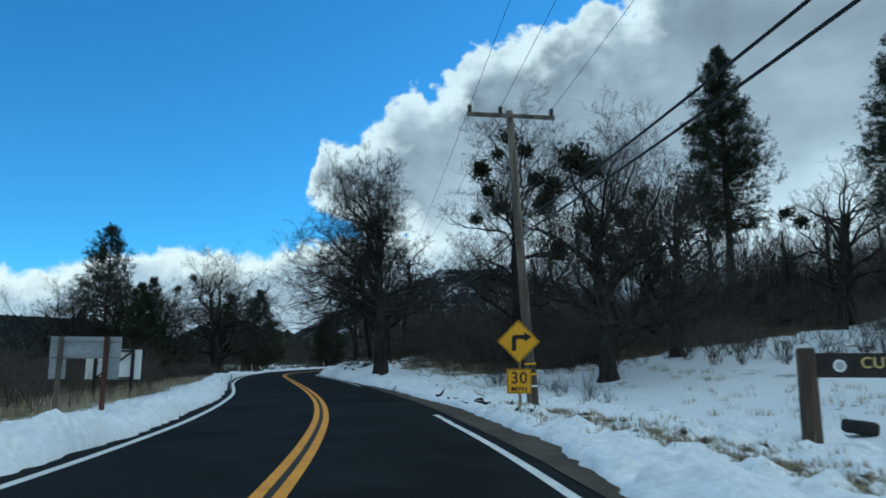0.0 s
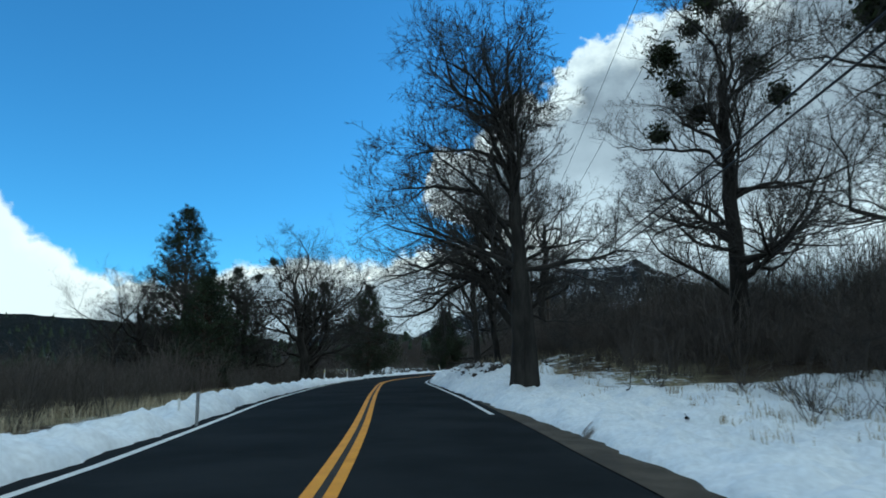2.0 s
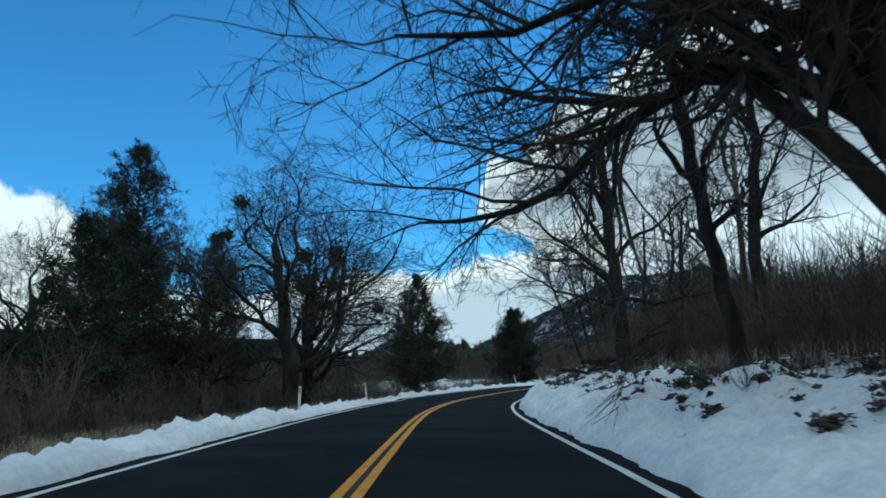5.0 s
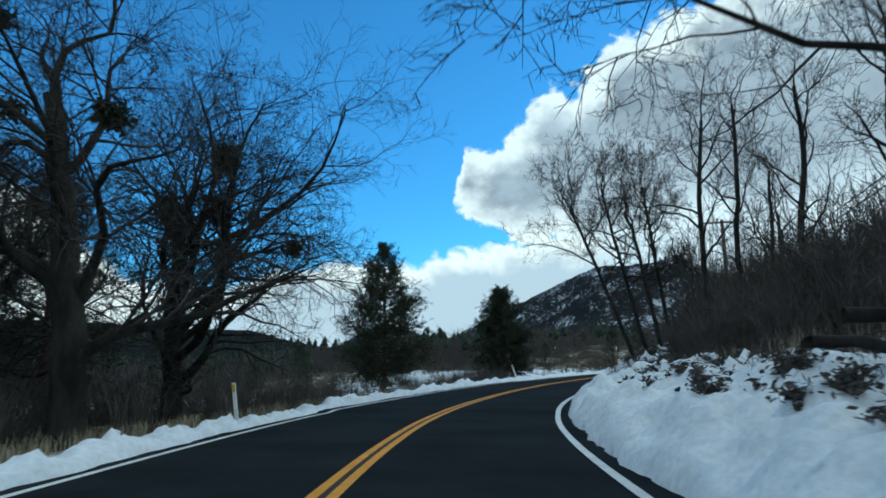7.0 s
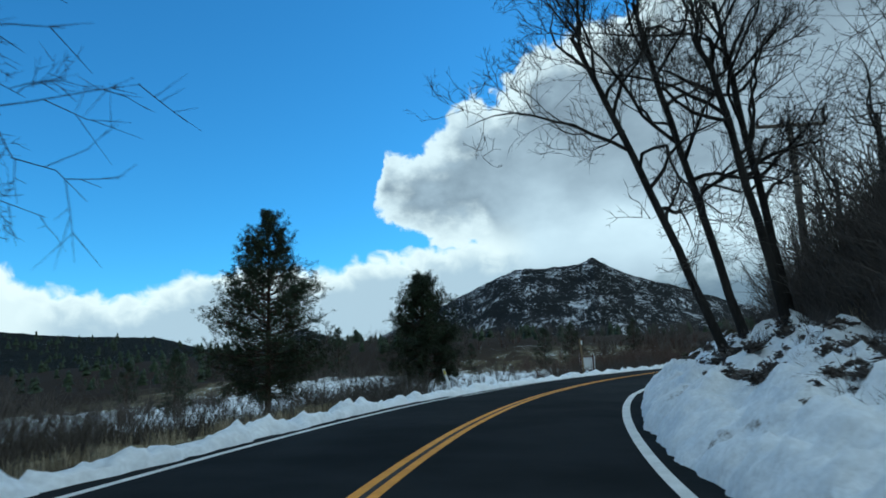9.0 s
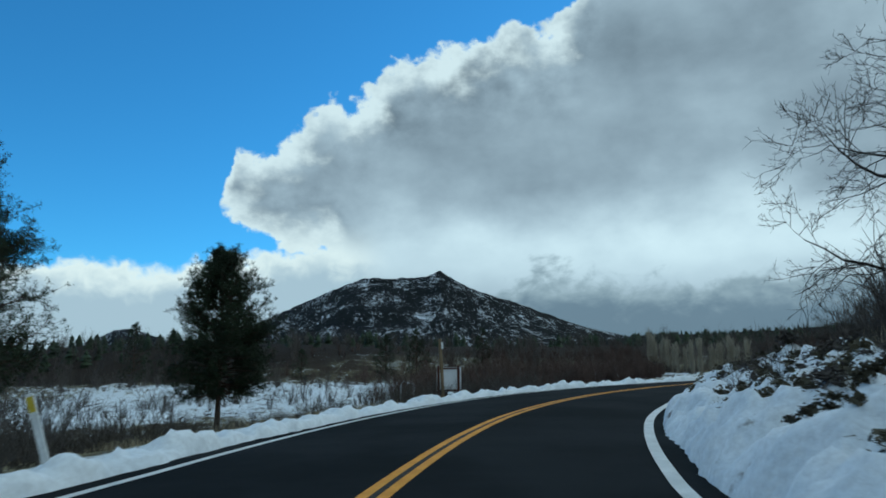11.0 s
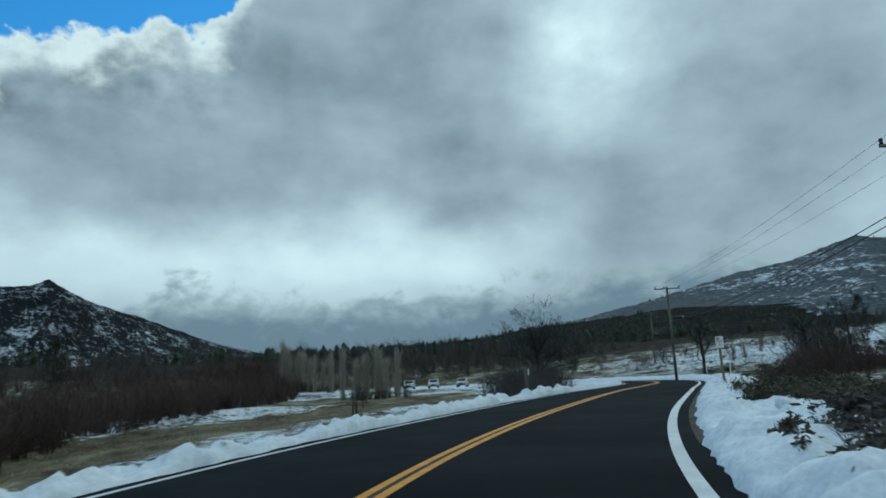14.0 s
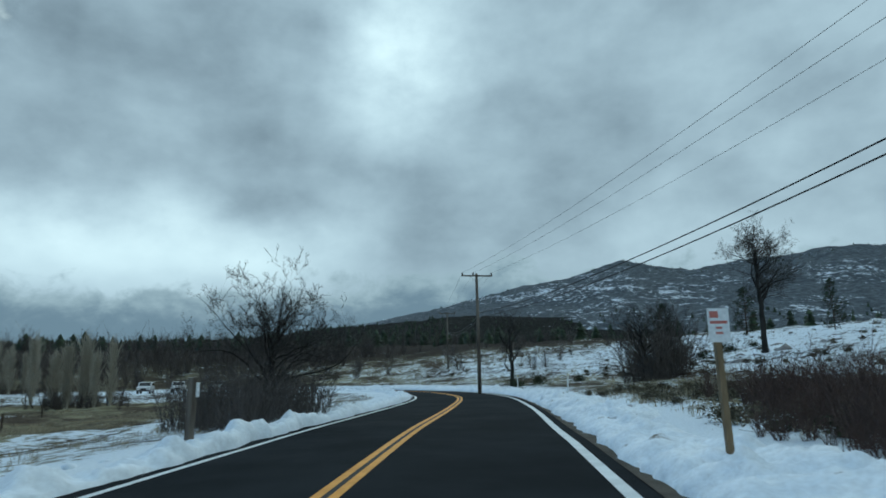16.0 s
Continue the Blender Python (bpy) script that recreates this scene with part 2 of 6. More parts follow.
POLE_WOOD = surface("weathered_pole", (0.075, 0.062, 0.05), (0.21, 0.18, 0.145), 2.5, 0.9, (1, 1, 0.12), 0.6, worn=(0.05, 0.04, 0.032), wear=0.58)
DARK_WOOD = surface("dark_pole_foot", (0.045, 0.036, 0.028), (0.09, 0.07, 0.052), 3.0, 0.9, (1, 1, 0.15), 0.6)
LOG_WOOD = surface("log_post", (0.045, 0.033, 0.025), (0.11, 0.085, 0.06), 3.0, 0.9, (1, 1, 0.15), 0.7)
POST_WOOD = surface("sign_post_wood", (0.16, 0.115, 0.065), (0.3, 0.225, 0.135), 3.0, 0.9, (1, 1, 0.15), 0.5)
RED_WOOD = surface("red_brown_post", (0.065, 0.03, 0.024), (0.115, 0.052, 0.04), 3.0, 0.85, (1, 1, 0.2), 0.4)
SIGN_YELLOW = surface("yellow_sheeting", (0.78, 0.38, 0.012), (0.86, 0.45, 0.02), 1.5, 0.5, bump=0.05, worn=(0.62, 0.5, 0.3), wear=0.74)
SIGN_BLACK = surface("black_sheeting", (0.012, 0.012, 0.013), (0.022, 0.022, 0.022), 3.0, 0.5, bump=0.05)
SIGN_WHITE = surface("white_sheeting", (0.8, 0.82, 0.84), (0.88, 0.9, 0.91), 2.0, 0.55, bump=0.08, worn=(0.5, 0.5, 0.5), wear=0.7)
SIGN_RED = surface("faded_red_ink", (0.5, 0.16, 0.13), (0.58, 0.24, 0.2), 3.0, 0.6, bump=0.05)
FADED_GREY = surface("faded_grey_ink", (0.42, 0.43, 0.44), (0.5, 0.5, 0.5), 3.0, 0.6, bump=0.05)
PARK_BROWN = surface("dark_brown_board", (0.02, 0.018, 0.017), (0.035, 0.03, 0.027), 2.0, 0.7, (1, 1, 1), 0.3)
PARK_YELLOW = surface("cream_yellow_paint", (0.6, 0.45, 0.15), (0.7, 0.55, 0.22), 3.0, 0.6, bump=0.1)
ALUMINIUM = surface("dull_aluminium", (0.3, 0.33, 0.36), (0.4, 0.43, 0.46), 1.5, 0.55, bump=0.1, metal=0.35, spec=0.5)
STEEL = surface("galvanised_steel", (0.22, 0.23, 0.24), (0.34, 0.35, 0.36), 4.0, 0.5, bump=0.15, metal=0.7, spec=0.5)
PLASTIC_WHITE = surface("white_delineator", (0.66, 0.67, 0.66), (0.78, 0.79, 0.78), 3.0, 0.5, bump=0.08, worn=(0.4, 0.38, 0.34), wear=0.68)
REFLECTOR = surface("amber_reflector", (0.55, 0.42, 0.04), (0.65, 0.52, 0.06), 6.0, 0.35, bump=0.1)
RUBBER = surface("black_rubber", (0.014, 0.014, 0.014), (0.026, 0.026, 0.026), 5.0, 0.75, bump=0.2)
CABLE = surface("black_cable", (0.01, 0.01, 0.011), (0.02, 0.02, 0.021), 4.0, 0.6, bump=0.05)
CERAMIC = surface("brown_insulator", (0.03, 0.018, 0.014), (0.06, 0.034, 0.025), 8.0, 0.3, bump=0.03, spec=0.5)
ROCK = surface("granite", (0.16, 0.15, 0.14), (0.3, 0.29, 0.27), 1.0, 0.9, bump=0.8)
CAR_WHITE = surface("white_car_paint", (0.7, 0.71, 0.72), (0.75, 0.76, 0.77), 0.6, 0.3, bump=0.0, spec=0.5)
CAR_DARK = surface("dark_car_paint", (0.02, 0.022, 0.026), (0.03, 0.032, 0.036), 0.6, 0.3, bump=0.0, spec=0.5)
CAR_GLASS = surface("tinted_car_glass", (0.015, 0.018, 0.02), (0.025, 0.028, 0.03), 0.6, 0.15, bump=0.0, spec=0.6)
LAMP_CLEAR = surface("clear_headlight", (0.6, 0.6, 0.58), (0.7, 0.7, 0.68), 3.0, 0.2, bump=0.0, spec=0.6)


def ground_surface():
    """Snow that lies in patches over dry grass, litter and soil: how much of it is kept in the mesh."""
    m = bpy.data.materials.new("snowy_ground")
    m.use_nodes = True
    t = m.node_tree
    p = t.nodes["Principled BSDF"]
    c = t.nodes.new("ShaderNodeTexCoord")
    a = t.nodes.new("ShaderNodeAttribute")
    a.attribute_name = "snow_cover"
    o = c.outputs["Object"]
    n1, n2, n3 = fractal(t, o, 0.16, 6.0, 0.65), fractal(t, o, 1.6, 6.0, 0.75), fractal(t, o, 14.0, 4.0, 0.6)
    patch = calc(t, "ADD", calc(t, "MULTIPLY", n1, 0.35), calc(t, "MULTIPLY", n2, 0.65))
    edge = calc(t, "SUBTRACT", 0.78, calc(t, "MULTIPLY", a.outputs["Fac"], 0.56))
    snow = between(t, patch, edge, calc(t, "ADD", edge, 0.05))
    soil = mixed(t, between(t, n2, 0.35, 0.65), (0.045, 0.034, 0.026), (0.11, 0.088, 0.06))
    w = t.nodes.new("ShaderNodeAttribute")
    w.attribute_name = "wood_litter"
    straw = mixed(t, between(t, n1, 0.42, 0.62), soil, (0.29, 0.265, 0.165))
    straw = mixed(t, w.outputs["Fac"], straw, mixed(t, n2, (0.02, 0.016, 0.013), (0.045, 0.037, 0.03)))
    white = mixed(t, n1, (0.7, 0.755, 0.81), (0.82, 0.855, 0.885))
    col = mixed(t, snow, straw, white)
    h = t.nodes.new("ShaderNodeHueSaturation")
    t.links.new(col, h.inputs["Color"])
    t.links.new(calc(t, "MULTIPLY_ADD", n3, 0.4, 0.8), h.inputs["Value"])
    t.links.new(h.outputs[0], p.inputs["Base Color"])
    p.inputs["Roughness"].default_value, p.inputs["Specular IOR Level"].default_value = 0.9, 0.03
    b = t.nodes.new("ShaderNodeBump")
    b.inputs["Strength"].default_value, b.inputs["Distance"].default_value = 0.8, 0.06
    t.links.new(calc(t, "ADD", calc(t, "ADD", n3, calc(t, "MULTIPLY", n2, 1.5)), calc(t, "MULTIPLY", snow, 0.8)), b.inputs["Height"])
    t.links.new(b.outputs[0], p.inputs["Normal"])
    return m


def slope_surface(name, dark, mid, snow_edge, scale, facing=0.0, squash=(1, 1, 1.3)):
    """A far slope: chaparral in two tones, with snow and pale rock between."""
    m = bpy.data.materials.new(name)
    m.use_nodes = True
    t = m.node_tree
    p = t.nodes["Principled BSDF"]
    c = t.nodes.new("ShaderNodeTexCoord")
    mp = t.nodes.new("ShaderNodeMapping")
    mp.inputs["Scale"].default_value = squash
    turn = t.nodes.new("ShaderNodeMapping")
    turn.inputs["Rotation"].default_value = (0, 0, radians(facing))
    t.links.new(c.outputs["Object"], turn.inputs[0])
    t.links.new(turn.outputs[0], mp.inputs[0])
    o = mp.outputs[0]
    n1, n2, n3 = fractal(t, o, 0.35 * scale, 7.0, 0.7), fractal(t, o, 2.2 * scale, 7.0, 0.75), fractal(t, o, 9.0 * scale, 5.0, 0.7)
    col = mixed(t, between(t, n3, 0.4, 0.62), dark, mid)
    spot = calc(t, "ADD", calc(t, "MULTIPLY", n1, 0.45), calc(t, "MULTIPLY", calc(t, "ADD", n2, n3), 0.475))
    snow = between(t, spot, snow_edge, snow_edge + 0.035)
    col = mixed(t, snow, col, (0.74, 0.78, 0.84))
    t.links.new(col, p.inputs["Base Color"])
    p.inputs["Roughness"].default_value, p.inputs["Specular IOR Level"].default_value = 0.95, 0.05
    b = t.nodes.new("ShaderNodeBump")
    b.inputs["Strength"].default_value, b.inputs["Distance"].default_value = 1.0, 9.0
    t.links.new(n2, b.inputs["Height"])
    t.links.new(b.outputs[0], p.inputs["Normal"])
    return m


GROUND = ground_surface()
MOUNTAIN = slope_surface("mountain_chaparral", (0.008, 0.01, 0.011), (0.02, 0.022, 0.023), 0.752, 0.05, 3.0, (1, 0.16, 0.9))
# both slope tones lifted and blued: distance haze painted into the base colour
HAZY_HILL = slope_surface("hazy_snowy_hillside", (0.075, 0.088, 0.1), (0.15, 0.165, 0.18), 0.762, 0.02, 65.0, (0.6, 0.3, 1.6))
WOODED = slope_surface("wooded_ridge", (0.008, 0.01, 0.009), (0.024, 0.026, 0.023), 0.83, 0.03)


# ---- building helpers ----
def mesh_of(name, verts, faces):
    me = bpy.data.meshes.new(name)
    verts, faces = np.asarray(verts, np.float32), np.asarray(faces, np.int32)
    k = faces.shape[1]
    me.vertices.add(len(verts))
    me.vertices.foreach_set("co", verts.ravel())
    me.loops.add(faces.size)
    me.loops.foreach_set("vertex_index", faces.ravel())
    me.polygons.add(len(faces))
    me.polygons.foreach_set("loop_start", np.arange(0, faces.size, k, dtype=np.int32))
    me.update(calc_edges=True)
    return me


def solid(name, verts, faces, material, parent=None, smooth=True, label=""):
    me = mesh_of(name, verts, faces)
    me.materials.append(material)
    if smooth:
        me.shade_smooth()
    ob = new(name, me)
    if parent:
        ob.parent = parent
    return tagged(ob, label)


def part(name, bm, material, parent=None, label="", smooth=False):
    me = bpy.data.meshes.new(name)
    bm.to_mesh(me)
    bm.free()
    me.materials.append(material)
    if smooth:
        me.shade_smooth()
    ob = new(name, me)
    if parent:
        ob.parent = parent
    return tagged(ob, label)


def thing(name, m, label, category, group="", kind=""):
    ob = new(name)
    ob.matrix_world = m
    ob.empty_display_size = 0.2
    return tagged(ob, label, category, group, kind)


def box(size, at=(0, 0, 0), turn=(0, 0, 0), bevel=0.0):
    bm = bmesh.new()
    bmesh.ops.create_cube(bm, size=1.0)
    bmesh.ops.scale(bm, vec=size, verts=bm.verts)
    if bevel:
        bmesh.ops.bevel(bm, geom=bm.edges, offset=bevel, segments=2, profile=0.5, affect="EDGES")
    bmesh.ops.transform(bm, matrix=pose(*at, *turn), verts=bm.verts)
    return bm


def rod(a, b, r0, r1=None, sides=12, bevel=0.0):
    """A round bar from a to b."""
    r1 = r0 if r1 is None else r1
    a, b = Vector(a), Vector(b)
    bm = bmesh.new()
    bmesh.ops.create_cone(bm, cap_ends=True, segments=sides, radius1=r0, radius2=r1, depth=(b - a).length)
    if bevel:
        bmesh.ops.bevel(bm, geom=[e for e in bm.edges if len(e.link_faces) == 2 and any(len(f.verts) > 4 for f in e.link_faces)], offset=bevel, segments=2, affect="EDGES")
    turn = (b - a).to_track_quat("Z", "Y").to_matrix().to_4x4()
    bmesh.ops.transform(bm, matrix=Matrix.Translation((a + b) / 2) @ turn, verts=bm.verts)
    return bm


def plate(outline, thick, m=Matrix.Identity(4), bevel=0.0):
    """A flat plate: an outline in x and z, of a thickness along y, its front at y = 0 facing -y."""
    bm = bmesh.new()
    front = [bm.verts.new((x, 0, z)) for x, z in outline]
    f = bm.faces.new(front)
    r = bmesh.ops.extrude_face_region(bm, geom=[f])
    bmesh.ops.translate(bm, verts=[v for v in r["geom"] if isinstance(v, bmesh.types.BMVert)], vec=(0, thick, 0))
    if bevel:
        bmesh.ops.bevel(bm, geom=bm.edges, offset=bevel, segments=1, affect="EDGES")
    bmesh.ops.recalc_face_normals(bm, faces=bm.faces)
    bmesh.ops.transform(bm, matrix=m, verts=bm.verts)
    return bm


def lettering(name, text, size, m, material, parent, stretch=1.0):
    cu = bpy.data.curves.new(name, "FONT")
    cu.body, cu.size, cu.align_x, cu.align_y, cu.extrude = text, size, "CENTER", "CENTER", 0.0015
    cu.space_character, cu.offset = 1.08, size * 0.012
    tmp = bpy.data.objects.new(name, cu)
    scene.collection.objects.link(tmp)
    me = bpy.data.meshes.new_from_object(tmp.evaluated_get(bpy.context.evaluated_depsgraph_get()))
    bpy.data.objects.remove(tmp)
    me.transform(m @ Matrix.Diagonal((stretch, 1, 1, 1)))
    me.materials.clear()
    me.materials.append(material)
    ob = new(name, me)
    ob.parent = parent
    return ob


def value_noise(x, y, seed=0):
    """Smooth noise between -1 and 1 at points of a plane."""
    xi, yi = np.floor(x).astype(np.int64), np.floor(y).astype(np.int64)
    fx, fy = x - xi, y - yi
    fx, fy = fx * fx * (3 - 2 * fx), fy * fy * (3 - 2 * fy)

    def corner(a, b):
        h = (a * 374761393 + b * 668265263 + seed * 1442695041) & 0x7FFFFFFF
        h = ((h ^ (h >> 13)) * 1274126177) & 0x7FFFFFFF
        return ((h ^ (h >> 16)) % 65536) / 32768.0 - 1.0
    return (corner(xi, yi) * (1 - fx) + corner(xi + 1, yi) * fx) * (1 - fy) + (corner(xi, yi + 1) * (1 - fx) + corner(xi + 1, yi + 1) * fx) * fy


def rough_noise(x, y, octaves=4, seed=0):
    total, weight = 0.0, 1.0
    for k in range(octaves):
        total = total + weight * value_noise(x * 2**k, y * 2**k, seed + k)
        weight *= 0.5
    return total


# ---- the road's line ----
LINE = np.array([(-0.5, -60.02), (-0.07, -50.03), (0.19, -44.04), (0.45, -38.04), (0.69, -32.04), (0.85, -26.04), (0.95, -20.04), (1.03, -14.04), (1.06, -8.04),
                 (0.99, -2.04), (0.66, 3.96), (0.08, 9.94), (-0.77, 15.88), (-1.92, 21.77), (-3.31, 27.61), (-4.82, 33.42), (-6.42, 39.2), (-8.03, 44.98),
                 (-9.61, 50.76), (-11.17, 56.56), (-12.72, 62.36), (-14.24, 68.16), (-15.66, 73.98), (-16.83, 79.87), (-17.7, 85.8), (-18.1, 91.79), (-18.05, 97.79),
                 (-17.62, 103.77), (-16.84, 109.71), (-15.64, 115.59), (-13.95, 121.35), (-11.84, 126.98), (-9.04, 132.3), (-5.69, 137.28), (-1.7, 141.75), (2.8, 145.72),
                 (7.56, 149.37), (12.48, 152.79), (17.47, 156.12), (22.47, 159.45), (27.47, 162.76), (32.56, 165.94), (37.61, 169.18), (42.62, 172.48), (47.6, 175.83),
                 (52.45, 179.37), (57.06, 183.21), (61.37, 187.39), (65.48, 191.76), (69.17, 196.48), (72.44, 201.5), (75.6, 206.5), (78.6, 213), (80.6, 220), (81.0, 227), (79.3, 234), (75.5, 240.2),
                 (70, 245), (63.5, 249), (56, 252.5), (47, 256), (30, 262)], float)


def smooth_line(points, step=0.5, reach=2.0):
    s = np.r_[0, np.cumsum(np.hypot(*np.diff(points, axis=0).T))]
    u = np.arange(0, s[-1], step)
    q = np.stack([np.interp(u, s, points[:, i]) for i in (0, 1)], 1)
    k = np.exp(-0.5 * (np.arange(-12, 13) * step / reach) ** 2)
    k /= k.sum()
    e = np.vstack([2 * q[0] - q[1:13][::-1], q, 2 * q[-1] - q[-13:-1][::-1]])
    return np.stack([np.convolve(e[:, i], k, "valid") for i in (0, 1)], 1)


MID = smooth_line(LINE)
STATION = np.r_[0, np.cumsum(np.hypot(*np.diff(MID, axis=0).T))]
ALONG = np.gradient(MID, axis=0)
ALONG /= np.linalg.norm(ALONG, axis=1)[:, None]
ASIDE = np.stack([ALONG[:, 1], -ALONG[:, 0]], 1)


LANE_AT = [0, 60, 75, 90, 105, 120, 135, 150, 165, 180, 195, 210, 225, 240, 255, 270, 285, 400]


LANE_AT = [0, 60, 75, 90, 105, 120, 135, 150, 165, 180, 195, 210, 225, 240, 255, 270, 285, 400]


def lane_right(s):
    return np.interp(s, LANE_AT, [3.12, 3.12, 2.82, 2.96, 3.38, 3.49, 3.39, 3.4, 3.42, 3.35, 3.72, 3.57, 3.59, 3.77, 3.68, 3.48, 3.32, 3.32])


def lane_left(s):
    return np.interp(s, LANE_AT, [2.89, 2.89, 2.95, 3.14, 3.75, 3.86, 3.84, 3.82, 3.35, 3.4, 3.86, 4.07, 3.42, 3.13, 3.14, 3.08, 3.06, 3.06])


def tilt(s):
    """The cross fall in the bends, to the right."""
    return np.interp(s, [0, 140, 165, 190, 230, 400], [0.0, 0.0, 0.02, 0.0, 0.0, 0.0])


def rise(s):
    """The road climbs gently beyond the bend."""
    u = np.clip((np.asarray(s, float) - 140) / 110, 0, 1)
    return 1.44 * u * u * (3 - 2 * u) + np.interp(s, [110, 160, 180, 215, 240, 265], [0.225, 0.01, 0.0, 0.06, 0.04, 0.0])


def road_height(s, d):
    return rise(s) + tilt(s) * (2.0 - np.clip(d, -6, 6)) - 0.012 * np.abs(d) * (tilt(s) < 0.01)


def from_road(s, d):
    """World x and y of a point of the road's own plan: station s and distance d to the right."""
    x = np.interp(s, STATION, MID[:, 0]) + d * np.interp(s, STATION, ASIDE[:, 0])
    y = np.interp(s, STATION, MID[:, 1]) + d * np.interp(s, STATION, ASIDE[:, 1])
    return x, y


def to_road(x, y):
    x, y = np.atleast_1d(x).astype(float), np.atleast_1d(y).astype(float)
    s, d = np.empty_like(x), np.empty_like(x)
    for i in range(0, len(x), 4000):
        a, b = x[i:i + 4000, None] - MID[None, ::2, 0], y[i:i + 4000, None] - MID[None, ::2, 1]
        j = (a * a + b * b).argmin(1) * 2
        k = np.arange(len(j))
        vx, vy = a[k, j // 2], b[k, j // 2]
        s[i:i + 4000] = STATION[j] + vx * ALONG[j, 0] + vy * ALONG[j, 1]
        side = vx * ASIDE[j, 0] + vy * ASIDE[j, 1]
        d[i:i + 4000] = np.sign(side) * np.hypot(vx, vy)
    return s, d


RIGHT_AT = np.array([0, 0.4, 1, 3, 6, 12, 25, 60, 140], float)
RIGHT = np.array([
    (0, 0, 0.0, 0.0, -0.1, -0.2, -0.2, 0.8, 4.2, 10), (60, 0, 0.0, -0.05, -0.25, -0.35, -0.35, 0.7, 4.2, 10), (90, 0, 0.0, -0.03, -0.15, -0.25, -0.2, 1.3, 5.3, 12),
    (105, 0, 0.1, 0.2, 0.35, 0.5, 0.8, 2.6, 7.2, 14), (120, 0, 0.12, 0.3, 1.0, 1.7, 2.4, 4.0, 8.5, 15), (140, 0, 0.15, 0.4, 1.2, 1.8, 2.4, 4.3, 9, 15),
    (158, 0, 0.2, 0.45, 1.25, 1.8, 2.4, 4.4, 9, 15), (168, 0, 0.2, 0.55, 1.75, 2.3, 2.9, 4.8, 9, 15), (185, 0, 0.2, 0.45, 1.35, 1.9, 2.5, 4.2, 8, 13),
    (200, 0, 0.15, 0.35, 0.95, 1.4, 2.0, 3.4, 7, 11), (213, 0, 0.12, 0.22, 0.45, 0.65, 1.1, 2.4, 6, 10), (224, 0, 0.06, 0.08, 0.15, 0.3, 0.75, 2.0, 5.5, 9.5), (236, 0, 0.08, 0.15, 0.35, 0.55, 1.0, 2.0, 5, 9),
    (260, 0, 0.1, 0.2, 0.35, 0.6, 1.0, 2.6, 7, 13), (400, 0, 0.1, 0.2, 0.4, 0.8, 1.4, 3.6, 8, 14)])
LEFT_AT = np.array([0, 0.4, 1, 3, 6, 12, 25, 60, 140], float)
LEFT = np.array([
    (0, 0, 0.05, 0.1, 0.1, 0.0, -0.3, -0.8, -1.5, -2), (90, 0, 0.05, 0.1, 0.0, -0.2, -0.5, -1, -1.5, -2), (130, 0, 0.05, 0.05, -0.2, -0.4, -0.5, -0.7, -1.5, -2.5),
    (160, 0, 0.05, 0.05, -0.3, -0.8, -1, -1.4, -2.6, -3.6), (180, 0, 0.05, 0.05, -0.2, -0.6, -1.7, -3.4, -4.4, -4.8), (200, 0, 0.05, 0.05, -0.2, -0.7, -1.9, -3.8, -4.6, -5.0),
    (220, 0, 0.05, 0.05, -0.3, -0.8, -1.7, -2.8, -3.4, -3.5), (240, 0, 0.05, 0.05, -0.1, -0.4, -1.0, -1.8, -2.2, -2), (300, 0, 0.05, 0.1, 0, -0.2, -0.6, -1, -1.2, -1),
    (400, 0, 0.05, 0.1, 0, -0.2, -0.6, -1, -1.2, -1)])


def profile(table, at, s, away):
    cols = np.stack([np.interp(s, table[:, 0], table[:, i + 1]) for i in range(len(at))], -1)
    j = np.clip(np.searchsorted(at, away, side="right") - 1, 0, len(at) - 2)
    f = np.clip((away - at[j]) / (at[j + 1] - at[j]), 0, 1)
    k = np.arange(len(j))
    return cols[k, j] * (1 - f) + cols[k, j + 1] * f


def rim_right(s):
    return lane_right(s) + np.interp(s, [0, 66, 72, 96, 104, 205, 225, 400], [0.35, 0.35, 1.0, 0.8, 0.32, 0.32, 0.5, 0.55])


def rim_left(s):
    return lane_left(s) + 0.32


def lie_of_land(s, d):
    """Height of the ground beside the road."""
    s, d = np.atleast_1d(s), np.atleast_1d(d)
    r, l = d - rim_right(s), -d - rim_left(s)
    right = profile(RIGHT, RIGHT_AT, s, np.maximum(r, 0)) + road_height(s, rim_right(s))
    left = profile(LEFT, LEFT_AT, s, np.maximum(l, 0)) + road_height(s, -rim_left(s))
    base = np.where(d > 0, right, left)
    inside = (r < 0) & (l < 0)
    return np.where(inside, road_height(s, d) - 0.02, base)


# ground: one sheet, fine near the road and coarse out to the horizon
def spread(near_low, near_high, step, far):
    core = np.arange(near_low, near_high + step / 2, step)
    out_steps = np.cumsum(step * 1.28 ** np.arange(1, 40))
    return np.r_[(near_low - out_steps[out_steps < far])[::-1], core, near_high + out_steps[out_steps < far]]


GX, GY = spread(-75, 125, 1.0, 4600), spread(-30, 265, 1.0, 4600)
gx, gy = np.meshgrid(GX, GY)
shape = gx.shape
gs, gd = to_road(gx.ravel(), gy.ravel())
gz = lie_of_land(gs, gd).reshape(shape)
gd2 = np.abs(gd).reshape(shape)
for _ in range(14):
    pad = np.pad(gz, 1, mode="edge")
    soft = (pad[:-2, 1:-1] + pad[2:, 1:-1] + pad[1:-1, :-2] + pad[1:-1, 2:]) / 4
    gz = np.where(gd2 > 14, soft, gz)
bumps = rough_noise(gx * 0.22, gy * 0.22, 4, 7)
gz = gz + bumps * np.clip((gd2 - 6) / 10, 0, 1) * np.interp(gd2, [0, 20, 60, 300], [0.1, 0.22, 0.45, 0.8])
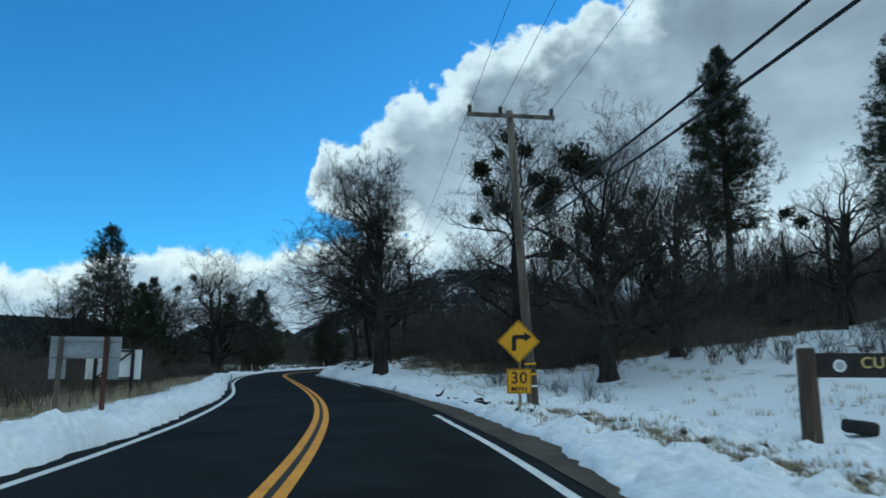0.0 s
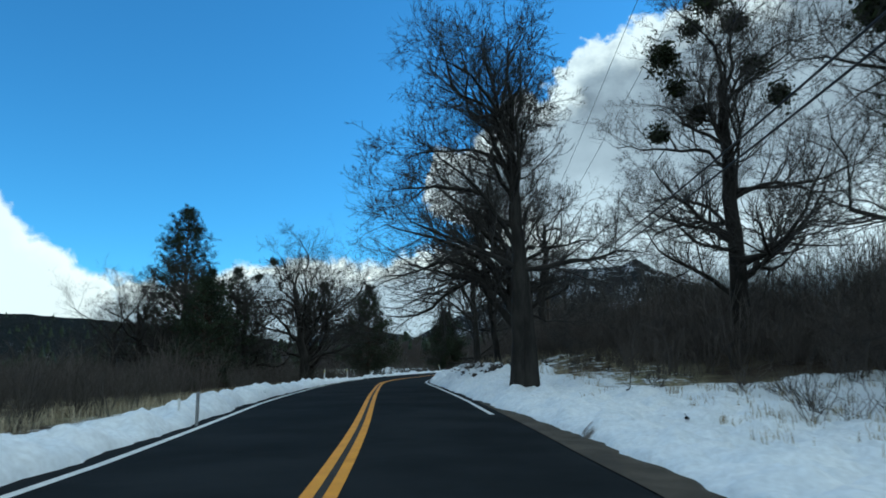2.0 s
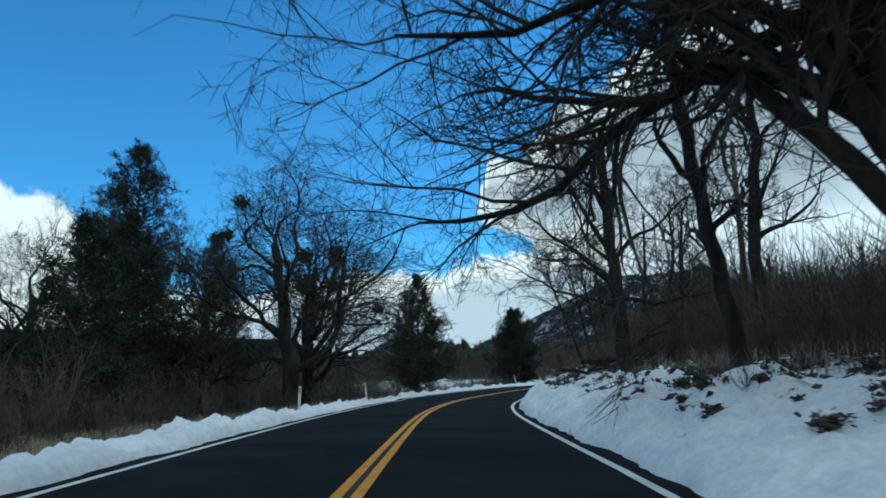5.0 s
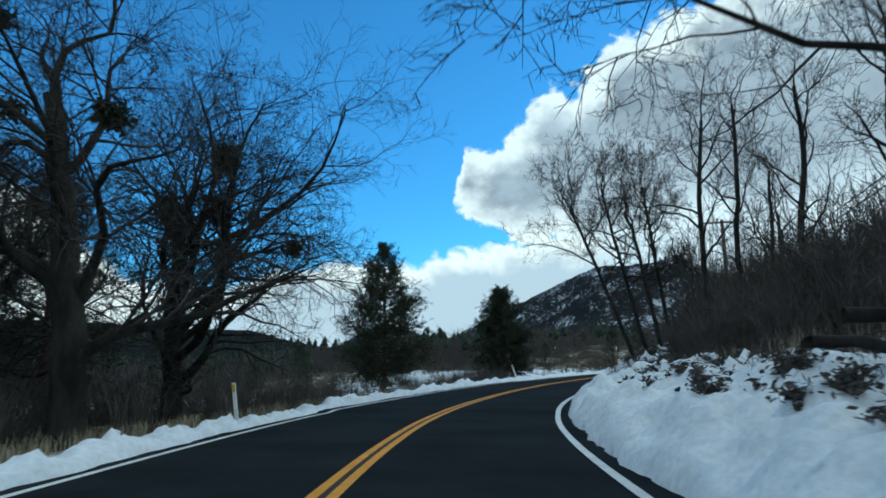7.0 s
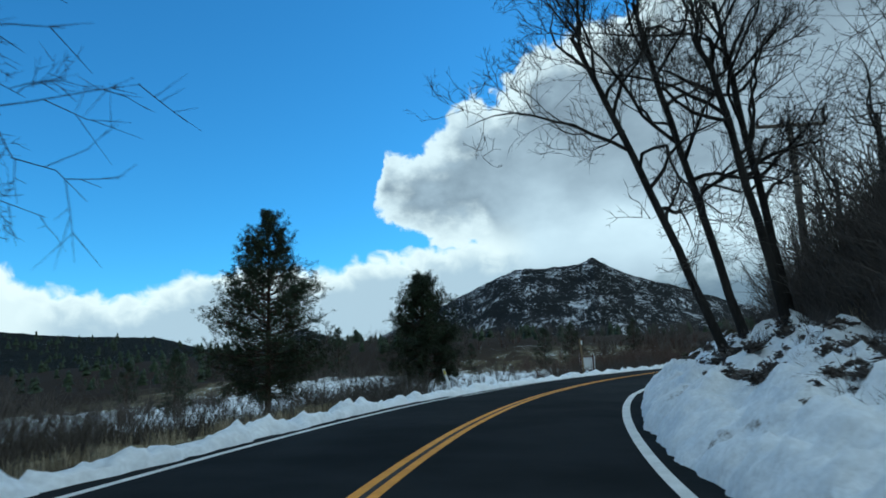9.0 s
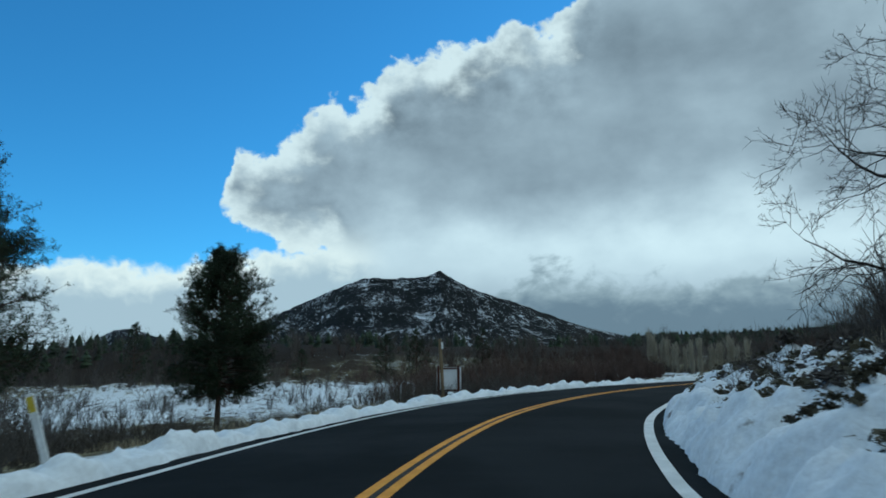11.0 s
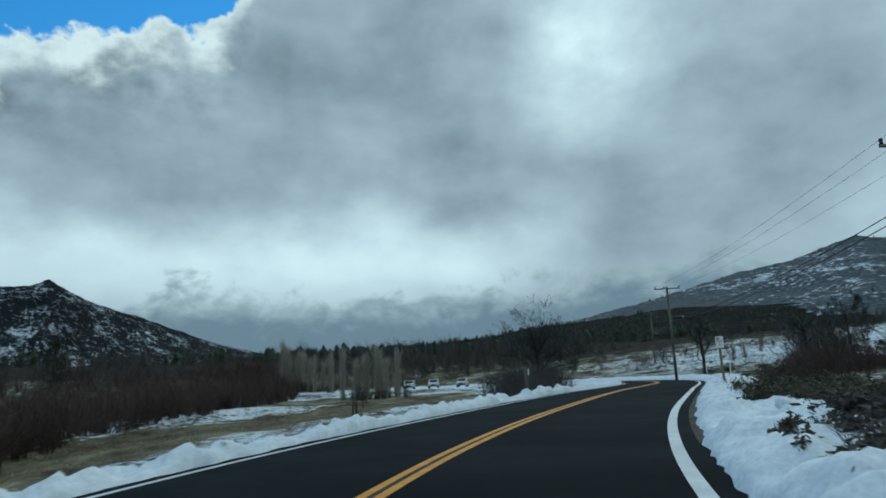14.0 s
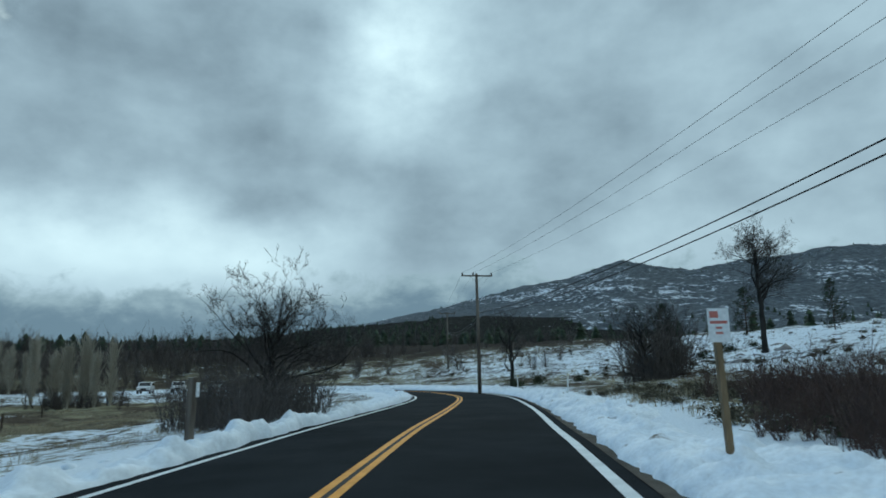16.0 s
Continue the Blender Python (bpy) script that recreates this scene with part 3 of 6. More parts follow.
far_away = np.hypot(gx - 20, gy - 110)
gz = np.where(far_away > 330, np.minimum(gz, -1.0) * np.interp(far_away, [330, 700], [1, 1]) - 1.0, gz)
ROAD_S, ROAD_D = gs.reshape(shape), gd.reshape(shape)
under = (ROAD_D > -rim_left(ROAD_S) - 0.9) & (ROAD_D < rim_right(ROAD_S) + 0.9)
gz = np.where(under, gz - 0.28, gz)


def height_at(x, y):
    i = int(np.clip(np.searchsorted(GX, x) - 1, 0, len(GX) - 2))
    j = int(np.clip(np.searchsorted(GY, y) - 1, 0, len(GY) - 2))
    u, v = (x - GX[i]) / (GX[i + 1] - GX[i]), (y - GY[j]) / (GY[j + 1] - GY[j])
    return float((gz[j, i] * (1 - u) + gz[j, i + 1] * u) * (1 - v) + (gz[j + 1, i] * (1 - u) + gz[j + 1, i + 1] * u) * v)


def heights_at(x, y):
    i, j = np.clip(np.searchsorted(GX, x) - 1, 0, len(GX) - 2), np.clip(np.searchsorted(GY, y) - 1, 0, len(GY) - 2)
    u, v = (x - GX[i]) / (GX[i + 1] - GX[i]), (y - GY[j]) / (GY[j + 1] - GY[j])
    return (gz[j, i] * (1 - u) + gz[j, i + 1] * u) * (1 - v) + (gz[j + 1, i] * (1 - u) + gz[j + 1, i + 1] * u) * v


def grid_faces(rows, cols):
    i = np.arange(rows * cols).reshape(rows, cols)
    return np.stack([i[:-1, :-1], i[:-1, 1:], i[1:, 1:], i[1:, :-1]], -1).reshape(-1, 4)


ground = tagged(solid("ground", np.stack([gx, gy, gz], -1).reshape(-1, 3), grid_faces(*shape), GROUND), "snow-patched meadow and slopes with dry grass", "ground", kind="structure")
right_side = ROAD_D > 0
snow_right = np.interp(ROAD_D, [0, 6, 12, 20, 45, 120], [0.95, 0.95, 0.85, 0.7, 0.62, 0.5])
snow_right = np.where((ROAD_S > 104) & (ROAD_S < 200), np.interp(ROAD_D, [0, 7, 9, 12, 15, 60], [0.95, 0.8, 0.55, 0.4, 0.24, 0.25]), snow_right)
snow_right = np.where(ROAD_S > 215, np.interp(ROAD_D, [0, 6, 9, 14, 22, 45, 90, 200], [0.95, 0.85, 0.48, 0.46, 0.58, 0.64, 0.68, 0.42]), snow_right)
snow_left = np.interp(-ROAD_D, [0, 5, 7, 9, 16, 30, 55, 90, 400], [0.95, 0.9, 0.45, 0.25, 0.36, 0.4, 0.6, 0.62, 0.4])
snow_left = np.where((ROAD_S > 172) & (ROAD_S < 214), np.interp(-ROAD_D, [0, 5, 7, 9, 34, 48, 58, 115, 140, 400], [0.95, 0.85, 0.4, 0.25, 0.36, 0.46, 0.66, 0.68, 0.35, 0.3]), snow_left)
snow_left = np.where(ROAD_S >= 214, np.interp(-ROAD_D, [0, 5, 7, 12, 19, 22, 34, 38, 50, 65, 100, 200], [0.95, 0.85, 0.55, 0.58, 0.55, 0.34, 0.34, 0.54, 0.58, 0.64, 0.62, 0.35]), snow_left)
cover_values = np.where(right_side, snow_right, snow_left)
cover_values = np.where(far_away > 130, cover_values * np.interp(far_away, [130, 210], [1.0, 0.3]), cover_values)
layer = ground.data.attributes.new("snow_cover", "FLOAT", "POINT")
layer.data.foreach_set("value", cover_values.ravel().astype(np.float32))
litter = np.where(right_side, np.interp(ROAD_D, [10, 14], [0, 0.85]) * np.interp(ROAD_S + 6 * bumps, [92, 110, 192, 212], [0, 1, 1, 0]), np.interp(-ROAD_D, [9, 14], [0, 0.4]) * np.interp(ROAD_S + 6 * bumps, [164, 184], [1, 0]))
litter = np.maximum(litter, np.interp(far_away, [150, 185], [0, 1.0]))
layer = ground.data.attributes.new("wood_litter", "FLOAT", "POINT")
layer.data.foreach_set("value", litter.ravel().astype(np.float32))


# ---- road ----
def strip(name, s0, s1, inner, outer, lift, cols, material, step=0.5):
    s = np.arange(s0, s1, step)
    f = np.linspace(0, 1, cols)
    a, b = inner(s), outer(s)
    d = a[:, None] * (1 - f) + b[:, None] * f
    ss = np.repeat(s[:, None], cols, 1)
    x, y = from_road(ss, d)
    z = road_height(ss, d) + lift
    return solid(name, np.stack([x, y, z], -1).reshape(-1, 3), grid_faces(*x.shape)[:, ::-1], material)


S_END = float(STATION[-1]) - 1.0
road = tagged(strip("road", 2, S_END, lambda s: -rim_left(s) - 0.5, lambda s: lane_right(s) + np.interp(s, [0, 205, 225, 400], [0.6, 0.6, 0.8, 0.8]), 0.0, 14, ASPHALT),
              "dark asphalt two-lane road, dry and smooth", "road", kind="structure")
shoulder = tagged(strip("gravel_shoulder", 60, 106, lambda s: lane_right(s) + 0.3, lambda s: rim_right(s) + 0.5, 0.012, 6, GRAVEL),
                  "narrow brown gravel shoulder along the asphalt", "shoulder", kind="structure")
tagged(strip("gravel_shoulder", 216, 300, lambda s: lane_right(s) + 0.36, lambda s: rim_right(s) + 0.5, 0.012, 5, GRAVEL), "thin strip of gravel at the asphalt's edge", "shoulder", kind="structure")
tagged(strip("yellow_line", 2, S_END, lambda s: 0 * s - 0.18, lambda s: 0 * s - 0.045, 0.005, 3, YELLOW), "worn yellow centre line on asphalt", "road marking", "double yellow line", "structure")
tagged(strip("yellow_line", 2, S_END, lambda s: 0 * s + 0.045, lambda s: 0 * s + 0.18, 0.005, 3, YELLOW), "worn yellow centre line on asphalt", "road marking", "double yellow line", "structure")
tagged(strip("seam_line", 2, S_END, lambda s: 0 * s - 0.042, lambda s: 0 * s + 0.042, 0.004, 3, TAR), "dark worn seam between the yellow lines", "road marking", kind="structure")
tagged(strip("white_line", 2, S_END, lambda s: -lane_left(s) - 0.075, lambda s: -lane_left(s) + 0.075, 0.005, 3, WHITE_LINE), "white edge line beside the snow bank", "road marking", "white edge lines", "structure")
wide = lambda s: np.interp(s, [0, 150, 170, 400], [0.07, 0.07, 0.1, 0.1])
tagged(strip("white_line", 2, 77.6, lambda s: lane_right(s) - wide(s), lambda s: lane_right(s) + wide(s), 0.005, 3, WHITE_LINE), "white edge line beside the snow bank", "road marking", "white edge lines", "structure")
tagged(strip("white_line", 98, S_END, lambda s: lane_right(s) - wide(s), lambda s: lane_right(s) + wide(s), 0.014, 3, WHITE_LINE), "white edge line beside the snow bank", "road marking", "white edge lines", "structure")


BANKS = {}


# ---- ploughed snow along both edges ----
def snow_bank(name, side, s0, s1, reach, label):
    s = np.arange(s0, s1, 0.16)
    a = np.r_[np.linspace(0, 1.6, 15), np.linspace(1.75, reach, int((reach - 1.75) / (0.28 if side < 0 else 0.17)))]
    ss, aa = np.repeat(s[:, None], len(a), 1), np.repeat(a[None], len(s), 0)
    rim = rim_right(ss) if side > 0 else rim_left(ss)
    wander = 0.1 * value_noise(ss * 0.7, 0 * ss, 3) + 0.06 * value_noise(ss * 3.1, 0 * ss, 5)
    d = side * (rim + aa + wander * np.clip(1.5 - aa, 0, 1))
    ground_z = lie_of_land(ss.ravel(), (side * (rim + aa)).ravel()).reshape(ss.shape)
    lumps = 0.75 * rough_noise(ss * 1.7, aa * 1.9, 4, 11 + side) + 0.3 * rough_noise(ss * 0.5, aa * 0.6, 2, 17)
    lumps = lumps + 0.4 * rough_noise(ss * 4.1, aa * 4.1, 2, 43 + side)
    clods = np.maximum(0, rough_noise(ss * 2.3, aa * 2.3, 2, 31 + side) - 0.35)
    if side < 0:
        broad = np.interp(s, [0, 112, 135, 150, 400], [1.6, 1.5, 0.95, 0.78, 0.85])[:, None]
        aa = aa / broad
        ridge = (0.26 + 0.12 * value_noise(ss * 0.35, 0 * ss, 9)) * (0.65 + 0.35 * broad) * np.interp(s, [0, 120, 145, 172, 215, 230, 400], [1, 1, 0.6, 0.5, 0.55, 0.8, 0.9])[:, None] * np.interp(aa, [0, 0.1, 0.22, 0.4, 0.65, 1.0, reach], [-0.15, 0.45, 0.85, 1.0, 0.7, 0.15, -0.05])
        amp = np.interp(aa, [0, 0.2, 0.5, 1.2, reach], [0.02, 0.13, 0.21, 0.09, 0.02])
    else:
        steep = np.interp(s, [0, 100, 125, 200, 220, 400], [0.16, 0.2, 0.3, 0.3, 0.2, 0.2])[:, None]
        ridge = steep * np.interp(aa, [0, 0.12, 0.35, 0.8, 1.6, 3, reach], [-0.3, 0.3, 0.7, 1.0, 0.8, 0.5, 0.3])
        amp = np.interp(aa, [0, 0.2, 0.8, reach], [0.02, 0.05, 0.09, 0.12]) * (1 + np.interp(s, [60, 100, 112, 130, 200, 215], [1.0, 0.8, 0.6, 1.9, 2.6, 0.7])[:, None])
    edge = 1.9 if side < 0 else np.interp(s, [98, 120, 205, 222, 400], [reach, 4.3, 3.6, 2.5, 2.5])[:, None] + 0.7 * value_noise(ss * 0.45, 0 * ss, 21)
    fade = np.clip((edge - aa) / 0.8, 0, 1)
    z = ground_z + (ridge + lumps * amp + clods * 0.17 * np.clip(aa * 3, 0, 1)) * fade - (1 - fade) * 0.3 + 0.02
    z = np.where(aa < 0.02, ground_z - 0.15, z)
    BANKS[side] = (s, a, z)
    x, y = from_road(ss, d)
    faces = grid_faces(*x.shape)
    if side > 0:
        faces = faces[:, ::-1]
    return tagged(solid(name, np.stack([x, y, z], -1).reshape(-1, 3), faces, SNOW if side < 0 else SNOW_BANK), label, "snow bank", kind="structure")


snow_bank("snow_bank_left", -1, 30, 330, 3.2, "ploughed lumpy snow berm along the road's edge")
snow_bank("snow_bank_right", 1, 30, 330, 7.0, "trodden and ploughed snow on the roadside bank")


def surfaces_at(x, y):
    """Height of what lies on top at points of the plan: the ground or the ploughed snow over it."""
    x, y = np.atleast_1d(x).astype(float), np.atleast_1d(y).astype(float)
    low = heights_at(x, y)
    s, d = to_road(x, y)
    for side, (ss, a, z) in BANKS.items():
        away = side * d - (rim_right(s) if side > 0 else rim_left(s))
        i, j = np.clip(np.searchsorted(ss, s) - 1, 0, len(ss) - 2), np.clip(np.searchsorted(a, away) - 1, 0, len(a) - 2)
        f = np.clip((away - a[j]) / (a[j + 1] - a[j]), 0, 1)
        top = z[i, j] * (1 - f) + z[i, j + 1] * f
        low = np.where((away > 0) & (away < a[-1]) & (s > ss[0]) & (s < ss[-1]), np.maximum(low, top), low)
    return low


def surface_at(x, y):
    return float(surfaces_at(x, y)[0])


# ---- far hills ----
HUB = np.array((-15.0, 109.0))


def ridge(name, stops, reach, az0, az1, material, label, near=0.3, power=1.5, rugged=1.0, seed=0, columns=420, rows=70):
    az = np.linspace(az0, az1, columns)
    r = np.r_[np.linspace(near, 1, rows), 1.04, 1.12, 1.3]
    aa, rr = np.meshgrid(az, r)
    top = np.interp(aa, [p[0] for p in stops], [p[1] for p in stops])
    crest = np.tan(np.radians(top)) * reach + 1.45
    x, y = HUB[0] + np.sin(np.radians(aa)) * rr * reach, HUB[1] + np.cos(np.radians(aa)) * rr * reach
    climb = np.clip((rr - near) / (1 - near), 0, 1) ** power
    fall = np.interp(rr, [1, 1.3], [1, 0.5])
    folds = rough_noise(x / reach * 14, y / reach * 14, 6, seed)
    sharp = rough_noise(x / reach * 75, y / reach * 75, 4, seed + 9)
    wobble = (folds * 0.1 * climb * (1 - climb * 0.85) + sharp * 0.012 * climb) * rugged
    z = -6 + (crest + 6) * (climb * fall + wobble)
    return tagged(solid(name, np.stack([x, y, z], -1).reshape(-1, 3), grid_faces(*x.shape)[:, ::-1], material), label, "hill", kind="structure")


ridge("mountain", [(-24, 0.5), (-15, 1.2), (-12, 3.0), (-8, 4.7), (-4.4, 6.5), (-0.7, 8.0), (3.1, 8.1), (4.6, 8.2), (5.9, 8.7), (7, 8.1), (9.2, 7.0), (13.9, 5.3), (17.9, 3.7), (22.8, 2.6), (28, 0.8)],
      2300, -26, 30, MOUNTAIN, "dark chaparral-covered rocky mountain dusted with snow", 0.3, 1.3, 1.0, 3)
ridge("small_hill", [(-26, 1.0), (-23.1, 1.7), (-21, 2.7), (-19.4, 3.6), (-18.2, 3.7), (-15.6, 2.8), (-12, 2.2), (-8, 1)],
      2600, -30, -6, MOUNTAIN, "small dark conical hill", 0.5, 1.2, 0.8, 5, 160, 30)
ridge("wooded_ridge", [(8, 0.8), (16, 2.4), (22.8, 3.0), (29, 3.0), (33, 3.1), (37.5, 3.4), (42, 4.0), (47, 4.4), (54, 5.0), (60, 4.6), (75, 4.0), (95, 3.5), (120, 3)],
      1150, 6, 125, WOODED, "low dark wooded ridge with a few snowy clearings", 0.42, 1.2, 1.0, 7, 420, 50)
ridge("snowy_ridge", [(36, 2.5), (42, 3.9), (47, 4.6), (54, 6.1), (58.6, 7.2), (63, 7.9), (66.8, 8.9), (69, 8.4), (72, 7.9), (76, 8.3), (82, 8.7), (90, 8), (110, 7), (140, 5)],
      1900, 34, 150, HAZY_HILL, "burnt-over hillside streaked with snow, haze put into its colour", 0.35, 1.1, 1.0, 9, 420, 60)
ridge("left_ridge", [(-180, 3), (-90, 3), (-60, 3.6), (-47, 4.0), (-44, 4.1), (-36, 3.5), (-30, 3.4), (-26, 2.3), (-20, 1.2)],
      1300, -200, -16, WOODED, "low dark far ridge under the clouds", 0.4, 1.2, 1.0, 13, 420, 36)
ridge("rear_ridge", [(110, 4.5), (140, 4.0), (170, 3.4), (200, 3)], 1500, 115, 215, WOODED, "low wooded ridge behind the meadow", 0.4, 1.2, 1.0, 15, 200, 30)


# ---- woody plants ----
def tubes(paths):
    """Round tapered bars along many lines: (points, radii, sides) each. Returns vertices and four-sided faces."""
    verts, faces, base, kinds = [], [], 0, {}
    for pts, radii, sides in paths:
        kinds.setdefault((len(pts), sides), []).append((pts, radii))
    for (n, sides), rows in kinds.items():
        pts = np.array([r[0] for r in rows], float)
        rad = np.array([r[1] for r in rows], float)
        way = pts[:, -1] - pts[:, 0]
        way /= np.linalg.norm(way, axis=1)[:, None] + 1e-9
        ref = np.where(np.abs(way[:, 2:]) < 0.8, (0.0, 0.0, 1.0), (1.0, 0.0, 0.0))
        u = np.cross(way, ref)
        u /= np.linalg.norm(u, axis=1)[:, None]
        v = np.cross(way, u)
        a = np.arange(sides) * (2 * math.pi / sides)
        ring = np.cos(a)[None, :, None] * u[:, None] + np.sin(a)[None, :, None] * v[:, None]
        verts.append((pts[:, :, None] + rad[:, :, None, None] * ring[:, None]).reshape(-1, 3))
        i = base + np.arange(len(rows) * n * sides).reshape(-1, n, sides)
        j = np.roll(i, -1, 2)
        faces.append(np.stack([i[:, :-1], j[:, :-1], j[:, 1:], i[:, 1:]], -1).reshape(-1, 4))
        base += len(rows) * n * sides
    return np.concatenate(verts), np.concatenate(faces)


def bent(rng, start, way, length, n, wander, rise):
    """A line that grows from start, wandering, and drawn up or down."""
    x, y, z = float(start[0]), float(start[1]), float(start[2])
    a, b, c = float(way[0]), float(way[1]), float(way[2])
    k = 1 / math.sqrt(a * a + b * b + c * c)
    a, b, c = a * k, b * k, c * k
    pts, step = [(x, y, z)], length / n
    for ra, rb, rc in (rng.standard_normal((n, 3)) * wander).tolist():
        a, b, c = a + ra, b + rb, c + rc + rise
        k = 1 / math.sqrt(a * a + b * b + c * c)
        a, b, c = a * k, b * k, c * k
        x, y, z = x + a * step, y + b * step, z + c * step
        pts.append((x, y, z))
    return np.array(pts)


def off_line(rng, way, angle, up=0.0):
    """A way that leaves another at about an angle in degrees."""
    a, b, c = rng.standard_normal(3).tolist()
    c += up
    wx, wy, wz = float(way[0]), float(way[1]), float(way[2])
    k = a * wx + b * wy + c * wz
    a, b, c = a - wx * k, b - wy * k, c - wz * k
    k = math.sin(radians(angle)) / (math.sqrt(a * a + b * b + c * c) + 1e-9)
    q = math.cos(radians(angle))
    return np.array((wx * q + a * k, wy * q + b * k, wz * q + c * k))


def oak_parts(seed, trunk, limbs, radius, twigs=1.0, fine=1.0, droop=0.0):
    """trunk: points; limbs: (share of the trunk's height, azimuth, elevation, length, thickness). Returns paths of trunk, each limb and the twigs."""
    rng = np.random.default_rng(seed)
    trunk = np.array(trunk, float)
    u = np.linspace(0, 1, 14)
    k = np.linspace(0, 1, len(trunk))
    line = np.stack([np.interp(u, k, trunk[:, i]) for i in range(3)], 1)
    line[2:, :2] += rng.normal(0, radius * 0.16, (12, 2))
    rad = radius * np.interp(u, [0, 0.06, 0.15, 0.7, 1], [1.45, 1.12, 1.0, 0.72, 0.5])
    stems = [(line, rad, 12)]
    limb_sets, crown = [], []

    def twig_out(line2, r2, count, length, level):
        for _ in range(count):
            f = rng.uniform(0.2, 1.0)
            i = min(int(f * (len(line2) - 1)), len(line2) - 2)
            p = line2[i] + (line2[i + 1] - line2[i]) * (f * (len(line2) - 1) - i)
            way = line2[i + 1] - line2[i]
            way /= np.linalg.norm(way)
            d = off_line(rng, way, rng.uniform(25, 62), 0.35 - droop)
            ln = length * rng.uniform(0.6, 1.3) * (1.1 - 0.4 * f)
            sub = bent(rng, p, d, ln, 2 if level else 1, 0.2, 0.06 - 0.12 * droop)
            rr = max(r2 * (0.62 if level else 0.6), 0.0065)
            crown.append((sub, np.linspace(rr, rr * 0.35, len(sub)), 3))
            if level:
                twig_out(sub, rr, int(rng.integers(2, 5) * fine), ln * 0.6, level - 1)

    for share, az, el, length, thick in limbs:
        i = min(int(share * 13), 12)
        p = line[i] + (line[i + 1] - line[i]) * (share * 13 - i)
        a, e = radians(az), radians(el)
        d = np.array((math.sin(a) * math.cos(e), math.cos(a) * math.cos(e), math.sin(e)))
        limb = bent(rng, p, d, length, 9, 0.25, 0.035 - 0.05 * droop)
        paths = [(limb, thick * np.linspace(1, 0.12, 10) ** 0.9, 7)]
        for k in range(int(9 * twigs)):
            f = rng.uniform(0.22, 0.98) if k else 0.99
            j = min(int(f * 9), 8)
            way = limb[j + 1] - limb[j]
            way /= np.linalg.norm(way)
            q = limb[j] + (limb[j + 1] - limb[j]) * (f * 9 - j)
            ln = length * rng.uniform(0.34, 0.6) * (1.08 - 0.35 * f)
            sub = bent(rng, q, off_line(rng, way, rng.uniform(30, 60), 0.4 - droop), ln, 6, 0.18, 0.05 - 0.3 * droop)
            rr = thick * (1 - 0.8 * f) * 0.5
            crown.append((sub, np.linspace(rr, rr * 0.15, 7), 4))
            for _ in range(5):
                f2 = rng.uniform(0.15, 0.98)
                j2 = min(int(f2 * 6), 5)
                way2 = sub[j2 + 1] - sub[j2]
                way2 /= np.linalg.norm(way2)
                q2 = sub[j2] + (sub[j2 + 1] - sub[j2]) * (f2 * 6 - j2)
                ln2 = ln * rng.uniform(0.35, 0.6) * (1.2 - 0.5 * f2)
                tw = bent(rng, q2, off_line(rng, way2, rng.uniform(28, 60), 0.3 - droop), ln2, 3, 0.2, 0.06 - 0.4 * droop)
                r3 = max(rr * (1 - 0.7 * f2) * 0.55, 0.011)
                crown.append((tw, np.linspace(r3, r3 * 0.3, 4), 3))
                twig_out(tw, r3, int(4.5 * fine), ln2 * 0.55, 1)
        limb_sets.append(paths)
    return stems, limb_sets, crown


def leaf_ball(rng, centre, size, count, leaf):
    """A loose clump of small leaves, uneven at its edge."""
    d = rng.normal(0, 1, (count, 3))
    d /= np.linalg.norm(d, axis=1)[:, None]
    lobes = rng.normal(0, 1, (5, 3))
    lobes /= np.linalg.norm(lobes, axis=1)[:, None]
    swell = 0.5 + 0.8 * np.clip((d @ lobes.T).max(1), 0, 1) ** 2
    p = np.array(centre) + d * size * swell[:, None] * np.minimum(np.abs(rng.normal(0, 0.52, (count, 1))), 1.25) ** 0.8 * np.array((1, 1, 0.95))
    a, b = rng.normal(0, leaf, (count, 3)), rng.normal(0, leaf, (count, 3))
    v = np.stack([p - a, p + b, p + a, p - b], 1).reshape(-1, 3)
    return v, np.arange(count * 4).reshape(-1, 4)


def bare_tree(x, y, label, seed, trunk, limbs, radius, twigs=1.0, fine=1.0, droop=0.0, clumps=(), foot=None, name="bare_oak"):
    z = height_at(x, y) - 0.12 if foot is None else foot
    ob = thing(name, pose(x, y, z), label, "tree")
    stems, sets, crown = oak_parts(seed, trunk, limbs, radius, twigs, fine, droop)
    solid("trunk", *tubes(stems), BARK, ob)
    for paths in sets:
        solid("limb", *tubes(paths), BARK, ob)
    tagged(solid("crown", *tubes(crown), TWIG, ob, label="bare fine grey-brown twigs"), kind="stuff")
    rng = np.random.default_rng(seed + 77)
    for cx, cy, cz, size in clumps:
        clump = solid("mistletoe", *leaf_ball(rng, (cx, cy, cz), size, int(1700 * size * size) + 150, 0.045 + 0.012 * size), MISTLE, ob, smooth=False, label="dark green mistletoe clump")
        tagged(clump, kind="stuff")
    return ob


def limb_fan(seed, count, low, high, el_low, el_high, length, thick, toward=None, lean=0.0):
    """Limbs that leave the trunk all round, longer on the side that the tree leans to."""
    rng = np.random.default_rng(seed)
    out = []
    for i in range(count):
        az = 360 * i / count * 2.62 + rng.uniform(-25, 25)
        f = i / max(count - 1, 1)
        grow = 1.0 if toward is None else 1.0 + lean * math.cos(radians(az - toward))
        out.append((low + (high - low) * f, az % 360, el_low + (el_high - el_low) * f + rng.uniform(-9, 9), length * grow * rng.uniform(0.85, 1.15) * (1 - 0.2 * f), thick * (1 - 0.35 * f)))
    return out


